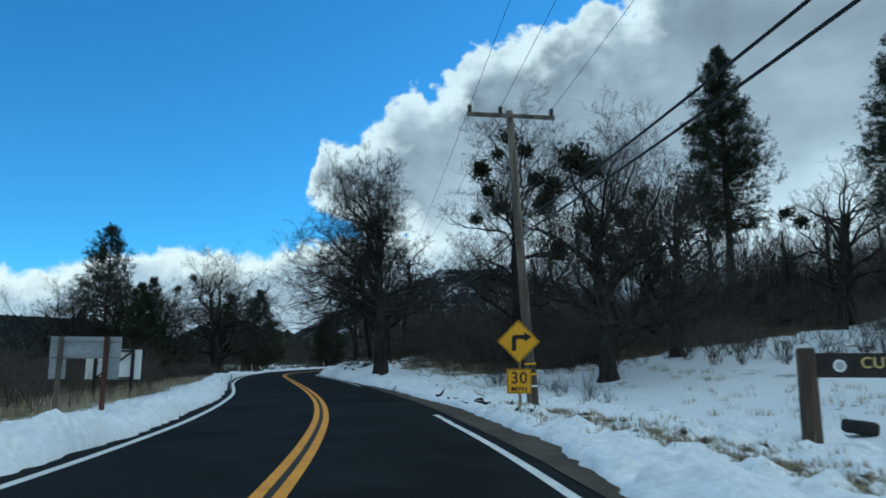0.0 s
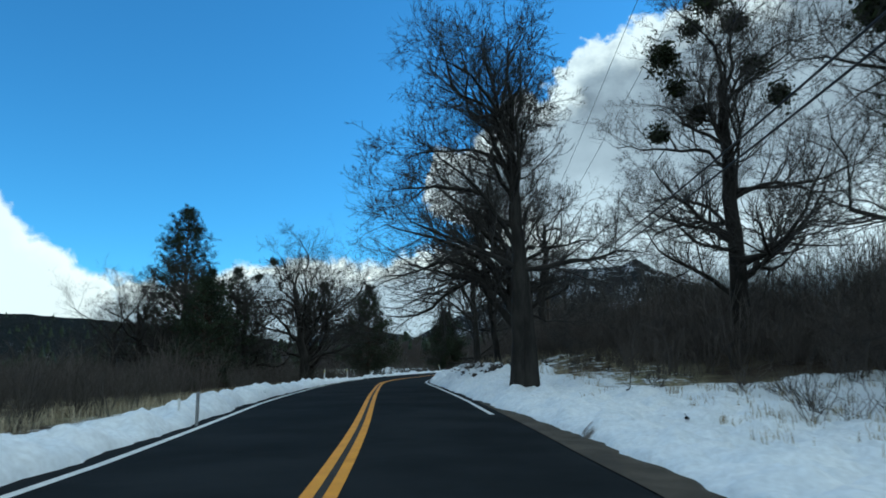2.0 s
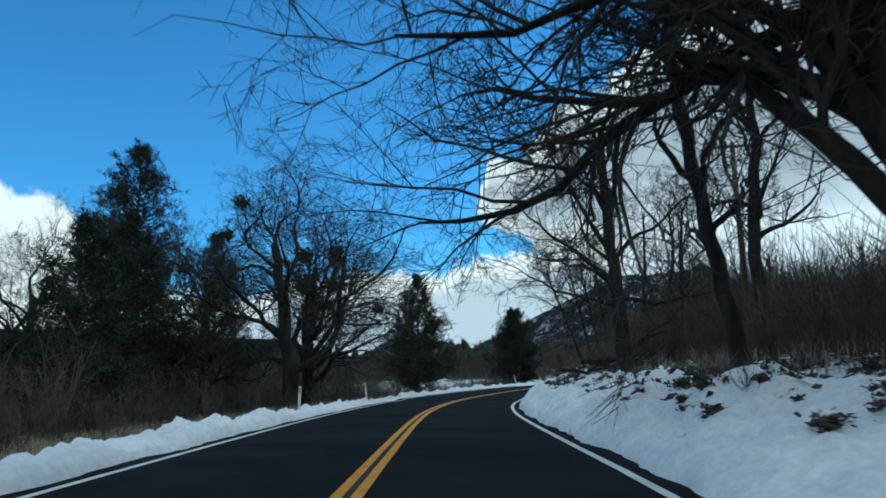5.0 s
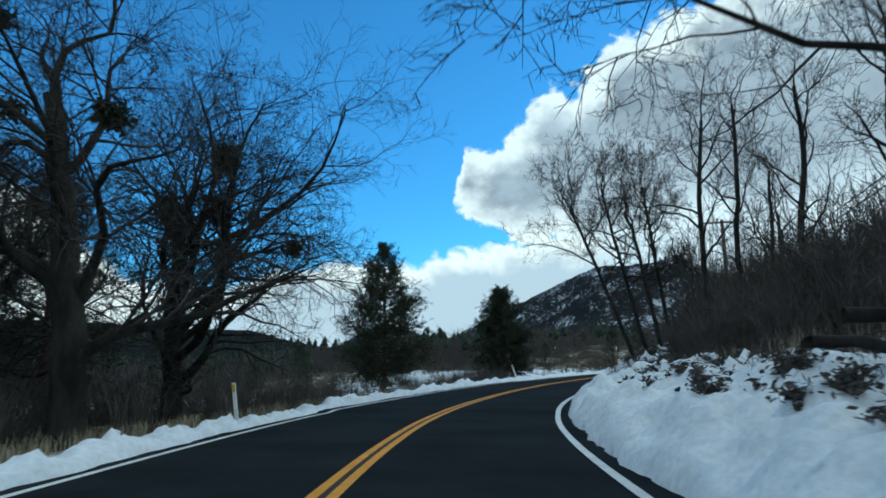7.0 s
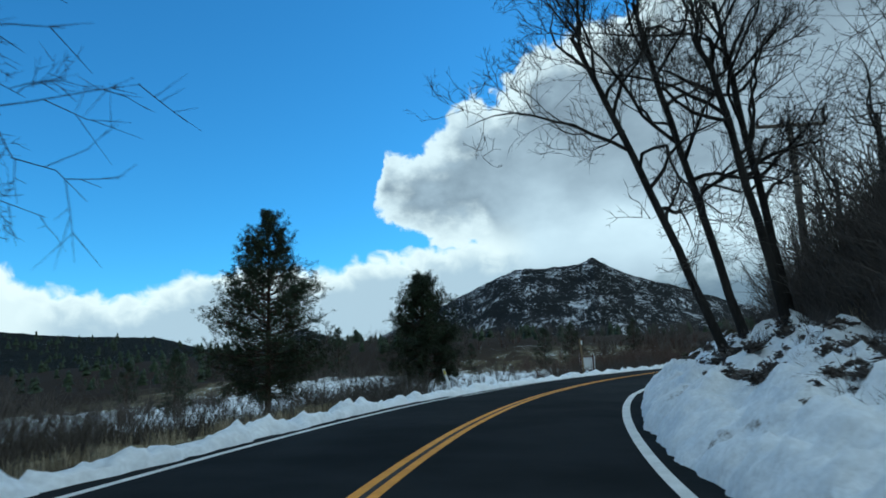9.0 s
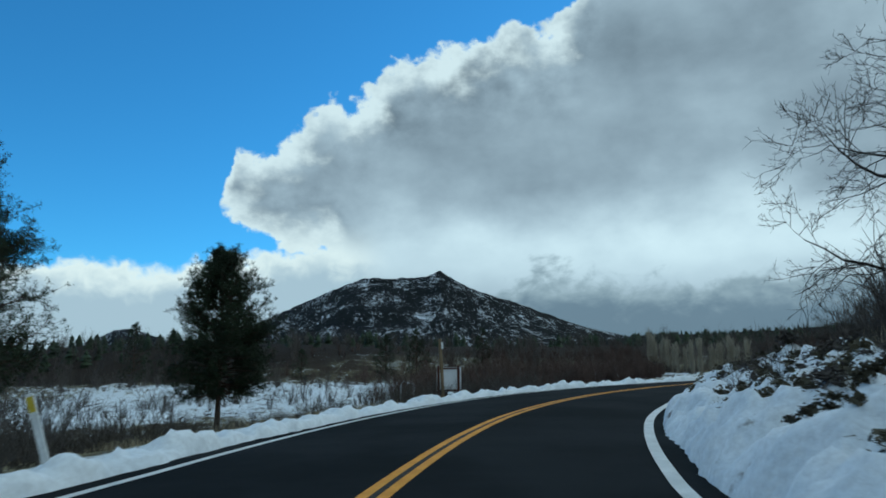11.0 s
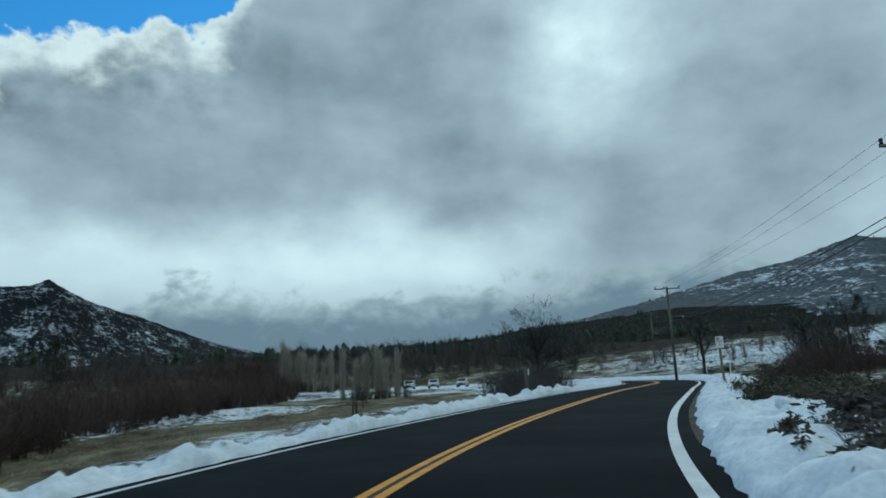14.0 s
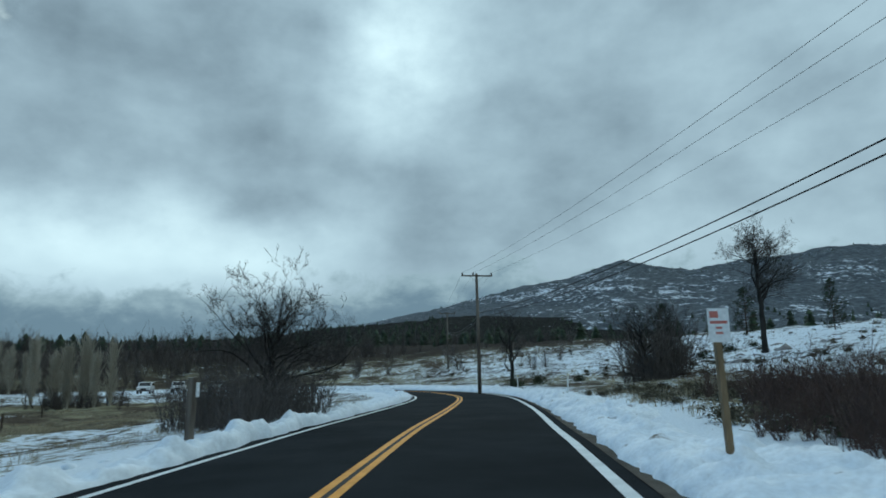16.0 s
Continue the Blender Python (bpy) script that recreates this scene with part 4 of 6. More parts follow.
# oak beside the road, two stems grown together, its crown over the road
bare_tree(-2.65, 45.0, "large bare double-stemmed oak leaning over the road", 11,
          [(0, 0, 0), (0.05, -0.1, 3.0), (0.05, 0, 6.0), (-0.1, 0.1, 9.5)],
          [(0.5, 255, 48, 5.0, 0.11), (0.56, 275, 54, 5.2, 0.11), (0.6, 235, 56, 5.2, 0.11), (0.64, 300, 60, 5.2, 0.1), (0.67, 262, 58, 5.4, 0.12), (0.7, 200, 60, 4.6, 0.1), (0.74, 285, 64, 5.6, 0.11), (0.78, 245, 62, 5.4, 0.11),
           (0.82, 320, 62, 5.0, 0.1), (0.86, 268, 68, 5.6, 0.11), (0.89, 180, 66, 4.6, 0.1), (0.92, 225, 70, 5.2, 0.1), (0.95, 290, 74, 5.4, 0.11), (0.97, 20, 70, 4.4, 0.09), (0.99, 330, 78, 5.0, 0.1), (0.99, 250, 80, 5.2, 0.1),
           (0.5, 80, 6, 4.6, 0.12), (0.53, 338, 14, 4.0, 0.075), (0.33, 75, -8, 3.2, 0.045), (0.86, 75, 66, 3.4, 0.08)],
          0.29, 1.6, 1.3, droop=0.1)
solid("stem", *tubes([(np.array([(0.42, 0.05, -0.15), (0.4, 0.0, 1.6), (0.3, -0.05, 3.2), (0.22, 0, 4.6), (0.15, 0, 6)]), np.array((0.34, 0.26, 0.23, 0.2, 0.13)), 12)]), BARK, bpy.data.objects["bare_oak"])

# heavy-limbed oak on the bank, limbs reaching out over the road
bare_tree(-3.6, 60.4, "old bare oak with heavy bent limbs on the snowy bank", 23,
          [(0, 0, 0), (-0.1, 0, 2.2), (-0.45, 0.2, 4.6), (-0.7, 0.3, 7.0)],
          [(0.3, 280, 40, 7.0, 0.24), (0.4, 262, 42, 8.2, 0.25), (0.5, 262, 26, 9.2, 0.22), (0.58, 275, 22, 9.4, 0.21), (0.66, 250, 30, 8.8, 0.19), (0.7, 240, 42, 7.6, 0.18), (0.74, 268, 36, 9.0, 0.2), (0.8, 285, 42, 9.2, 0.18), (0.75, 290, 58, 6.8, 0.21),
           (0.85, 330, 50, 5.8, 0.17), (0.88, 258, 52, 8.2, 0.17), (0.9, 255, 66, 6.2, 0.17), (0.97, 280, 80, 5.8, 0.16), (0.42, 80, 25, 4.6, 0.16), (0.55, 120, 40, 4.6, 0.14), (0.9, 60, 55, 4.6, 0.13), (0.8, 180, 40, 5.0, 0.14)],
          0.5, 1.7, 1.3, droop=0.22)
# slimmer leaning trees on the bank
bare_tree(-8.3, 76.2, "stout bare oak reaching over the road from the bank", 31,
          [(0, 0, 0), (-0.2, 0, 2.4), (-0.4, 0.2, 5.4), (-0.5, 0.4, 9.5)],
          [(0.36, 284, 34, 5.6, 0.065), (0.42, 272, 42, 5.6, 0.075), (0.46, 262, 42, 5.8, 0.1), (0.52, 300, 46, 5.4, 0.09), (0.56, 240, 48, 5.0, 0.09), (0.62, 285, 48, 5.2, 0.11), (0.7, 330, 50, 4.6, 0.1), (0.78, 260, 58, 4.8, 0.1), (0.86, 200, 58, 4.2, 0.09), (0.97, 290, 76, 4.6, 0.1),
           (0.4, 95, 40, 4.6, 0.1), (0.55, 75, 48, 4.8, 0.1), (0.7, 110, 55, 4.6, 0.1), (0.9, 60, 62, 4.2, 0.09)],
          0.29, 1.1, 0.9, droop=0.25, name="bare_tree")
bare_tree(-5.6, 66.5, "slender bare tree among brush on the bank", 37,
          [(0, 0, 0), (-0.4, 0.1, 3), (-0.9, 0.3, 6.5), (-1.1, 0.3, 9)], limb_fan(38, 11, 0.3, 0.98, 30, 72, 4.0, 0.11, 285, 0.25), 0.2, 0.9, 1.0, name="bare_tree")
bare_tree(-3.0, 78.0, "tall bare tree above the fallen branches", 39,
          [(0, 0, 0), (-0.2, 0.1, 4), (0.2, 0.3, 8), (0.3, 0.3, 11)], limb_fan(40, 12, 0.3, 0.98, 25, 72, 4.4, 0.13), 0.27, 0.9, 1.0, name="bare_tree")

# mistletoe oaks in the meadow
bare_tree(11.0, 39.6, "spreading bare oak hung with dark mistletoe in the snow", 41,
          [(0, 0, 0), (0.1, 0, 2.4), (-0.3, 0, 5.0), (-0.5, 0, 8.5)],
          limb_fan(42, 28, 0.24, 0.99, 8, 76, 7.6, 0.17, 90, 0.1), 0.5, 1.5, 1.15,
          clumps=[(-1.6, -0.6, 12.9, 1.05), (-0.5, 0.6, 12.6, 0.95), (-2.9, 0.4, 11.6, 0.9), (-3.6, -0.6, 10.2, 0.8), (1.3, 0.3, 9.6, 0.7), (-1.2, -1.0, 8.9, 0.8), (-2.6, 0.2, 7.6, 0.7), (0.8, 0.8, 7.4, 0.6), (2.6, -0.4, 8.2, 0.6), (3.4, 0.4, 6.4, 0.55)])
bare_tree(7.6, 57.0, "tall bare oak with many mistletoe clumps", 47,
          [(0, 0, 0), (0.1, 0, 4), (-0.2, 0, 8.5), (-0.1, 0, 14)],
          limb_fan(48, 28, 0.22, 0.99, 12, 76, 7.6, 0.16, 90, 0.2), 0.46, 1.5, 1.15,
          clumps=[(-0.4, 0, 18.6, 1.0), (-2.8, 0.3, 15.8, 1.15), (-1.4, -0.4, 17.0, 0.75), (0.9, 0.2, 17.4, 0.9), (-2.4, 0, 13.8, 0.8), (1.6, 0.4, 15.0, 0.8), (-1.2, 0.5, 12.6, 0.7), (2.6, -0.3, 13.0, 0.8), (-3.4, 0.4, 11.4, 0.7)])
bare_tree(17.5, 47.5, "bare oak behind the mistletoe oaks", 53, [(0, 0, 0), (0, 0, 3), (0.3, 0, 6), (0.3, 0, 9)], limb_fan(54, 16, 0.25, 0.99, 18, 74, 6.2, 0.16), 0.42, 1.3, 1.1,
          clumps=[(1.0, 0, 10.5, 0.6), (-1.8, 0.3, 11.6, 0.6)])
bare_tree(19.5, 60.0, "bare oak on the snowy slope", 55, [(0, 0, 0), (0, 0, 3), (-0.3, 0, 6), (-0.3, 0, 10)], limb_fan(56, 16, 0.25, 0.99, 18, 74, 6.2, 0.16), 0.4, 1.3, 1.1)
for k, (x, y) in enumerate(((31.8, 52.8), (34.0, 54.9), (29.6, 70.8))):
    bare_tree(x, y, "bare oak with mistletoe on the snowy rise" if k < 2 else "bare oak beside the tall pine", 61 + k, [(0, 0, 0), (0.2 - 0.3 * k, 0, 3), (0.6 - 0.6 * k, 0, 6), (0.8 - 0.8 * k, 0, 9)],
              limb_fan(64 + k, 12, 0.34, 0.99, 22, 74, 5.4, 0.16), 0.34, 0.8, 0.7, clumps=[(-2.2, 0.3, 8.6, 0.75), (-3.6, 0, 9.2, 0.6)] if k == 0 else [])

# oaks left of the road
bare_tree(-29.9, 93.2, "wide bare oak with a long limb towards the road and mistletoe", 71,
          [(0, 0, 0), (0.1, 0, 2.0), (-0.1, 0, 4.4), (0.1, 0, 7.5)],
          [(0.3, 70, 24, 7.6, 0.2), (0.42, 86, 34, 12.0, 0.22), (0.55, 78, 42, 12.0, 0.2), (0.68, 92, 46, 11.5, 0.18), (0.5, 60, 40, 9.0, 0.18), (0.46, 270, 34, 7.4, 0.18), (0.6, 110, 46, 8.6, 0.17), (0.62, 300, 44, 7.4, 0.17), (0.7, 30, 50, 7.6, 0.16), (0.74, 85, 50, 8.4, 0.16), (0.78, 200, 50, 7.2, 0.15),
           (0.85, 330, 58, 7.4, 0.15), (0.92, 80, 62, 7.2, 0.14), (0.97, 250, 64, 7.0, 0.14), (0.99, 10, 78, 6.6, 0.13), (0.22, 95, 2, 4.6, 0.09), (0.36, 150, 26, 6.4, 0.15)],
          0.44, 1.6, 1.2, droop=0.3, clumps=[(2.0, 0, 10.9, 0.9), (5.4, -0.6, 6.8, 0.5), (-0.6, 0.4, 8.8, 0.9), (1.6, 0.2, 8.6, 0.7), (0.4, -0.5, 7.4, 0.6)])
bare_tree(-26.2, 83.6, "old dark bare oak with patches of snow among brush", 73,
          [(0, 0, 0), (0.1, 0, 2.4), (-0.5, 0.1, 5.4), (-1.1, 0, 9.5)],
          [(0.28, 75, 36, 6.6, 0.18), (0.36, 290, 26, 7.4, 0.18), (0.45, 60, 44, 7.2, 0.17), (0.5, 240, 36, 7.0, 0.16), (0.55, 270, 40, 7.4, 0.16), (0.62, 130, 42, 6.6, 0.15), (0.7, 320, 50, 6.8, 0.15), (0.8, 40, 56, 6.8, 0.14), (0.84, 280, 50, 6.8, 0.13), (0.88, 220, 56, 6.2, 0.13), (0.94, 300, 66, 6.4, 0.12), (0.99, 90, 70, 6.4, 0.12)],
          0.46, 1.5, 1.15, droop=0.25, clumps=[(-3.6, 0.3, 12.2, 0.5), (0.8, 0, 8.6, 0.6)])
bare_tree(-39.0, 84.5, "wide bare oak in front of a dark pine", 79, [(0, 0, 0), (0, 0, 2.6), (0.2, 0, 5.4), (0, 0, 8.5)], limb_fan(80, 19, 0.24, 0.99, 8, 74, 7.2, 0.16, 270, 0.35), 0.42, 1.4, 1.2)
bare_tree(-34.5, 88.0, "dense bare oak between the pine and the mistletoe oak", 87, [(0, 0, 0), (0, 0, 2.4), (-0.2, 0, 5.2), (0, 0, 8.5)], limb_fan(88, 18, 0.22, 0.99, 10, 76, 6.4, 0.15), 0.38, 1.3, 1.1,
          clumps=[(-2.0, 0.3, 9.6, 0.6), (1.2, 0, 11.6, 0.5)])
bare_tree(-44.0, 83.5, "broad bare oak with a long low limb beside the pine", 89, [(0, 0, 0), (0, 0, 2.2), (0.2, 0, 5.0), (0, 0, 8.0)],
          limb_fan(90, 16, 0.24, 0.99, 8, 74, 6.4, 0.15, 260, 0.3) + [(0.3, 265, 8, 9.5, 0.18)], 0.4, 1.3, 1.1)
bare_tree(-50.0, 88.0, "bare oak with low spreading limbs in the field", 85, [(0, 0, 0), (0, 0, 2), (0.2, 0, 4), (0, 0, 6.5)], limb_fan(86, 12, 0.25, 0.99, 5, 68, 6.4, 0.17, 250, 0.3), 0.38, 0.8, 0.7)

# leaning group on the cut bank
for k, (x, y, az, ln) in enumerate(((-11.6, 105.0, 282, 10.5), (-11.0, 105.6, 290, 11.5), (-10.4, 104.6, 262, 9.0), (-9.8, 106.0, 300, 11.0))):
    a = radians(az)
    s, c = math.sin(a), math.cos(a)
    tip = (0.34, 0.22, 0.16, 0.12)[k]
    bare_tree(x, y, "thin bare tree leaning out over the cut bank", 91 + k, [(0, 0, 0), (s * tip * 3, c * tip, 3), (s * tip * 6.6, c * tip * 2, 6.4), (s * tip * 9, c * tip * 3, ln * 0.8)],
              limb_fan(95 + k, 14, 0.36, 0.99, 24, 74, 4.0, 0.06, az, 0.35), 0.105, 0.9, 0.7, name="bare_tree")
for k, (x, y, h) in enumerate(((-8.9, 97.0, 11), (-6.8, 101.5, 13), (-5.2, 97.5, 12), (-5.0, 89.0, 10), (-3.6, 110.0, 11))):
    bare_tree(x, y, "tall slender bare tree on the snowy bank", 101 + k, [(0, 0, 0), (-0.3, 0.1, h * 0.3), (-0.2 + 0.2 * (k % 3), 0, h * 0.6), (0.1, 0.1, h * 0.85)],
              limb_fan(111 + k, 12, 0.3, 0.99, 32, 76, h * 0.32, 0.06), 0.12 + 0.015 * (k % 3), 0.8, 0.5, name="bare_tree")
bare_tree(-1.0, 122.5, "bare tree with long level limbs above the cut bank", 121, [(0, 0, 0), (-0.2, 0, 1.6), (-0.1, 0.2, 4.0), (0, 0, 7.5)],
          [(0.36, 285, 12, 4.4, 0.08), (0.44, 268, 16, 4.6, 0.08), (0.54, 250, 20, 4.6, 0.08), (0.62, 280, 28, 4.4, 0.08), (0.72, 260, 34, 4.2, 0.08), (0.8, 300, 46, 3.6, 0.07), (0.88, 262, 50, 4.0, 0.07), (0.96, 290, 64, 3.6, 0.07), (0.6, 80, 30, 4.0, 0.1), (0.8, 120, 46, 4.0, 0.1), (0.45, 200, 18, 4.6, 0.11)],
          0.2, 0.9, 0.9, droop=0.2, name="bare_tree")

# open wood of smaller bare trees on the hillside and along the top of the cut
wood = [bare_tree(0, 0, "small bare oak in the leafless wood on the hillside", 160 + k, [(0, 0, 0), (0.1, 0, 1.6 + 0.4 * k), (-0.2 + 0.2 * k, 0, 3.6), (0.1, 0.1, 6.2 + 0.5 * k)],
                  limb_fan(165 + k, 12, 0.22, 0.99, 20, 78, 3.8, 0.085), 0.17, 0.62, 0.5, foot=0.0, name="bare_tree") for k in range(3)]
for tree in wood:
    tagged(tree, group="bare trees of the hillside wood")
rng = np.random.default_rng(17)
places = [(33, 66), (36, 69), (39, 66.5), (42, 70), (45, 66), (48, 71), (52, 68), (35, 76), (40, 78), (46, 79), (52, 79), (26, 77), (37, 62), (41, 60.5), (56, 74), (1.0, 108), (3.5, 112), (-1.5, 117)]
for k, (x, y) in enumerate(places):
    m = pose(x, y, height_at(x, y) - 0.15, 0, 0, rng.uniform(0, 360))
    tree = wood[k % 3]
    if k < 3:
        tree.matrix_world = m
    else:
        tree = copy_thing(tree, m)
    g = rng.uniform(0.75, 1.2)
    tree.scale = (g, g, g * rng.uniform(0.95, 1.2))

# trees of the open slope and the bend
bare_tree(30.0, 172.2, "bare fan-shaped tree rising from a dark bush", 131, [(0, 0, 0), (0, 0, 0.9), (0.1, 0, 1.8), (0.1, 0, 2.9)], limb_fan(132, 20, 0.35, 0.98, 34, 80, 3.5, 0.06), 0.17, 1.0, 0.8, name="bare_tree")
bare_tree(82.0, 165.6, "tall bare cottonwood on the snowy slope", 133, [(0, 0, 0), (0.1, 0, 4), (-0.2, 0, 7), (-0.1, 0, 9)], limb_fan(134, 20, 0.3, 0.99, 44, 82, 4.4, 0.1), 0.24, 1.3, 1.1, name="bare_tree")
bare_tree(80.8, 174.0, "small bare tree on the snowy slope", 135, [(0, 0, 0), (0.1, 0, 1.5), (-0.1, 0, 3), (0, 0, 4.4)], limb_fan(136, 11, 0.3, 0.99, 30, 74, 2.8, 0.07), 0.15, 0.72, 0.6, name="bare_tree")
bare_tree(67.0, 184.0, "small dark bare tree beside the utility pole", 137, [(0, 0, 0), (0.1, 0, 2), (-0.2, 0, 4), (0, 0, 5.4)], limb_fan(138, 12, 0.28, 0.99, 25, 74, 3.2, 0.08), 0.18, 0.72, 0.6, name="bare_tree")
for k, (x, y) in enumerate(((62.0, 169.6), (64.2, 170.6), (66.0, 169.0))):
    bare_tree(x, y, "bushy bare tree in a dark thicket on the slope", 141 + k, [(0, 0, 0), (0.1, 0, 1.2), (-0.1, 0, 2.4), (0, 0, 3.6)], limb_fan(145 + k, 13, 0.15, 0.99, 20, 74, 2.9, 0.06), 0.13, 0.72, 0.6, name="bare_tree")


# pines
def pine_mesh(seed, height, spread, foot, density=1.0, needles=15, shape_k=0.7, ragged=0.22):
    """Whorls of boughs with side twigs, each ending in round tufts of long needles."""
    rng = np.random.default_rng(seed)
    boughs, tufts = [], []
    rings = int(height * 2.0)
    lobes = rng.uniform(0, 6.283, 4)
    for i in range(rings):
        f = foot + (1 - foot) * (i + 0.5) / rings
        g = (f - foot) / (1 - foot)
        reach = spread * (min(1.0, 0.5 + g * 2.6) * (1 - g) ** shape_k + 0.05)
        for k in range(int(rng.integers(5, 8))):
            az = rng.uniform(0, 2 * math.pi)
            ln = reach * rng.uniform(1 - ragged * 1.5, 1 + ragged * 0.6) * (1 + 0.13 * math.sin(2 * az + lobes[i % 4]))
            el = radians(-10 + 58 * g ** 1.3 + rng.uniform(-11, 11))
            d = np.array((math.sin(az) * math.cos(el), math.cos(az) * math.cos(el), math.sin(el)))
            line = bent(rng, (0, 0, f * height), d, ln, 5, 0.08, 0.075)
            boughs.append((line, np.linspace(0.02 + 0.012 * ln, 0.01, 6), 4))
            tufts.append(line[5])
            for t in range(max(2, int(ln * 3.2 * density))):
                h = rng.uniform(0.3, 0.97)
                j = min(int(h * 5), 4)
                q = line[j] + (line[j + 1] - line[j]) * (h * 5 - j)
                way = line[j + 1] - line[j]
                way /= np.linalg.norm(way)
                tw = bent(rng, q, off_line(rng, way, rng.uniform(30, 65), 0.25), (0.25 + 0.22 * ln) * rng.uniform(0.6, 1.2), 2, 0.15, 0.12)
                boughs.append((tw, np.array((0.016, 0.012, 0.008)), 3))
                tufts += [tw[2], tw[1]]
    tufts.append(np.array((0, 0, height * 0.99)))
    c = np.repeat(np.array(tufts), needles, 0)
    c = c + rng.normal(0, 0.085, c.shape)
    way = rng.normal(0, 1, c.shape)
    way[:, 2] = way[:, 2] * 0.85 + 0.35
    way /= np.linalg.norm(way, axis=1)[:, None]
    ln = rng.uniform(0.16, 0.34, (len(c), 1))
    side = np.cross(way, rng.normal(0, 1, c.shape))
    side /= np.linalg.norm(side, axis=1)[:, None]
    w = 0.9 / needles ** 0.5
    tri = np.stack([c - side * 0.1 * w, c + way * ln * 0.55 + side * 0.16 * w, c + way * ln], 1).reshape(-1, 3)
    stem = [(np.stack([rng.normal(0, 0.04, 9) * np.linspace(0, 1, 9), rng.normal(0, 0.04, 9) * np.linspace(0, 1, 9), np.linspace(-0.3, height * 0.985, 9)], 1), height * 0.0165 * np.interp(np.linspace(0, 1, 9), [0, 0.05, 1], [1.25, 1.0, 0.1]), 12)]
    return stem, boughs, tri, np.arange(len(tri)).reshape(-1, 3)


def pine(x, y, height, spread, foot, seed, label, foot_z=None, density=1.0, needles=19, shape_k=0.7):
    ob = thing("pine_tree", pose(x, y, height_at(x, y) if foot_z is None else foot_z), label, "tree")
    stem, boughs, v, f = pine_mesh(seed, height, spread, foot, density, needles, shape_k)
    solid("trunk", *tubes(stem), PINE_BARK, ob)
    tagged(solid("branching", *tubes(boughs), PINE_BARK, ob), kind="stuff")
    tagged(solid("crown", v, f, NEEDLE, ob, smooth=False, label="dark green needle tufts"), kind="stuff")
    return ob


pine(31.4, 71.5, 29.5, 5.6, 0.3, 201, "tall dark pine on the snowy rise")
pine(37.5, 50.5, 24.0, 4.6, 0.3, 202, "dark pine beside bare oaks on the rise")
pine(-45.6, 94.2, 21.0, 7.0, 0.08, 203, "broad dark pine behind bare oaks", density=0.75)
pine(-34.5, 80.5, 11.0, 4.4, 0.06, 204, "dark young pine in the roadside thicket", density=0.8)
pine(-31.0, 73.5, 9.0, 3.2, 0.05, 210, "dark young pine in the roadside thicket", density=0.8)
pine(-41.0, 98.5, 14.0, 4.4, 0.1, 211, "dark pine behind the bare oaks", density=0.5)
pine(-40.0, 150.7, 20.6, 6.4, 0.16, 205, "broad dark pine standing alone in the meadow", -3.8, 1.15)
pine(-28.5, 171.4, 16.6, 5.4, 0.26, 206, "rounded dark pine with a bare lower trunk in the meadow", -4.3, 1.4, 22, 0.48)
far_pine = pine(-62, 175, 8.0, 2.8, 0.06, 207, "small dark pine in the snowy meadow", density=0.5, needles=6)
tagged(far_pine, group="small pines in the meadow")
rng = np.random.default_rng(5)
for x, y, k in ((-70, 190, 1.1), (-12, 250, 1.2), (-5, 262, 1.4), (-30, 262, 1.0), (-58, 240, 1.2), (-90, 210, 1.1), (-105, 160, 1.2), (-98, 130, 1.0), (-120, 140, 1.3), (12, 275, 1.2), (110, 185, 0.9), (128, 178, 1.0), (122, 165, 0.8), (-75, 128, 0.7)):
    c = copy_thing(far_pine, pose(x, y, height_at(x, y) - 0.1, 0, 0, rng.uniform(0, 360)))
    c.scale = (k, k, k * rng.uniform(0.9, 1.15))


# poplars
def poplar(seed, height):
    rng = np.random.default_rng(seed)
    ob = thing("poplar_tree", pose(0, 0, 0), "tall narrow bare poplar in a row across the meadow", "tree", "row of bare poplars")
    u = np.linspace(0, 1, 8)
    solid("trunk", *tubes([(np.stack([0 * u, 0 * u, u * height], 1), np.linspace(0.2, 0.02, 8), 6)]), PALE_TWIG, ob)
    up = []
    for i in range(150):
        f = rng.uniform(0.0, 0.85) ** 1.15
        az = rng.uniform(0, 6.283)
        ln = min(height * rng.uniform(0.14, 0.34), height * rng.uniform(0.8, 1.06) - f * height)
        if ln < 0.4:
            continue
        d = np.array((math.sin(az) * 0.3, math.cos(az) * 0.3, 1.0))
        br = bent(rng, (0, 0, f * height), d, ln, 2, 0.08, 0.1)
        up.append((br, np.linspace(0.036, 0.012, 3), 3))
        for _ in range(2):
            up.append((bent(rng, br[rng.integers(0, 2)], d + rng.normal(0, 0.2, 3), ln * 0.55, 1, 0.1, 0.1), np.array((0.025, 0.01)), 3))
    tagged(solid("crown", *tubes(up), PALE_TWIG, ob, label="upright pale bare twigs"), kind="stuff")
    return ob


pops = [poplar(301, 10.0), poplar(302, 9.0)]
rng = np.random.default_rng(303)
spots = [(52.2 + 4.4 * f + rng.normal(0, 0.5), 269.5 - 13.0 * f + rng.normal(0, 0.6)) for f in np.linspace(0, 1, 11)]
spots += [(46.4 + 3.6 * f + rng.normal(0, 0.4), 231.6 - 9.4 * f + rng.normal(0, 0.5)) for f in np.linspace(0, 0.9, 10)]
for k, (x, y) in enumerate(spots):
    src = pops[k % 2]
    m = pose(x, y, height_at(x, y) - 0.1, 0, 0, 47 * k)
    if k < 2:
        src.matrix_world = m
    else:
        copy_thing(src, m).scale = (0.9, 0.9, 0.64 + 0.05 * (k * 7 % 6))


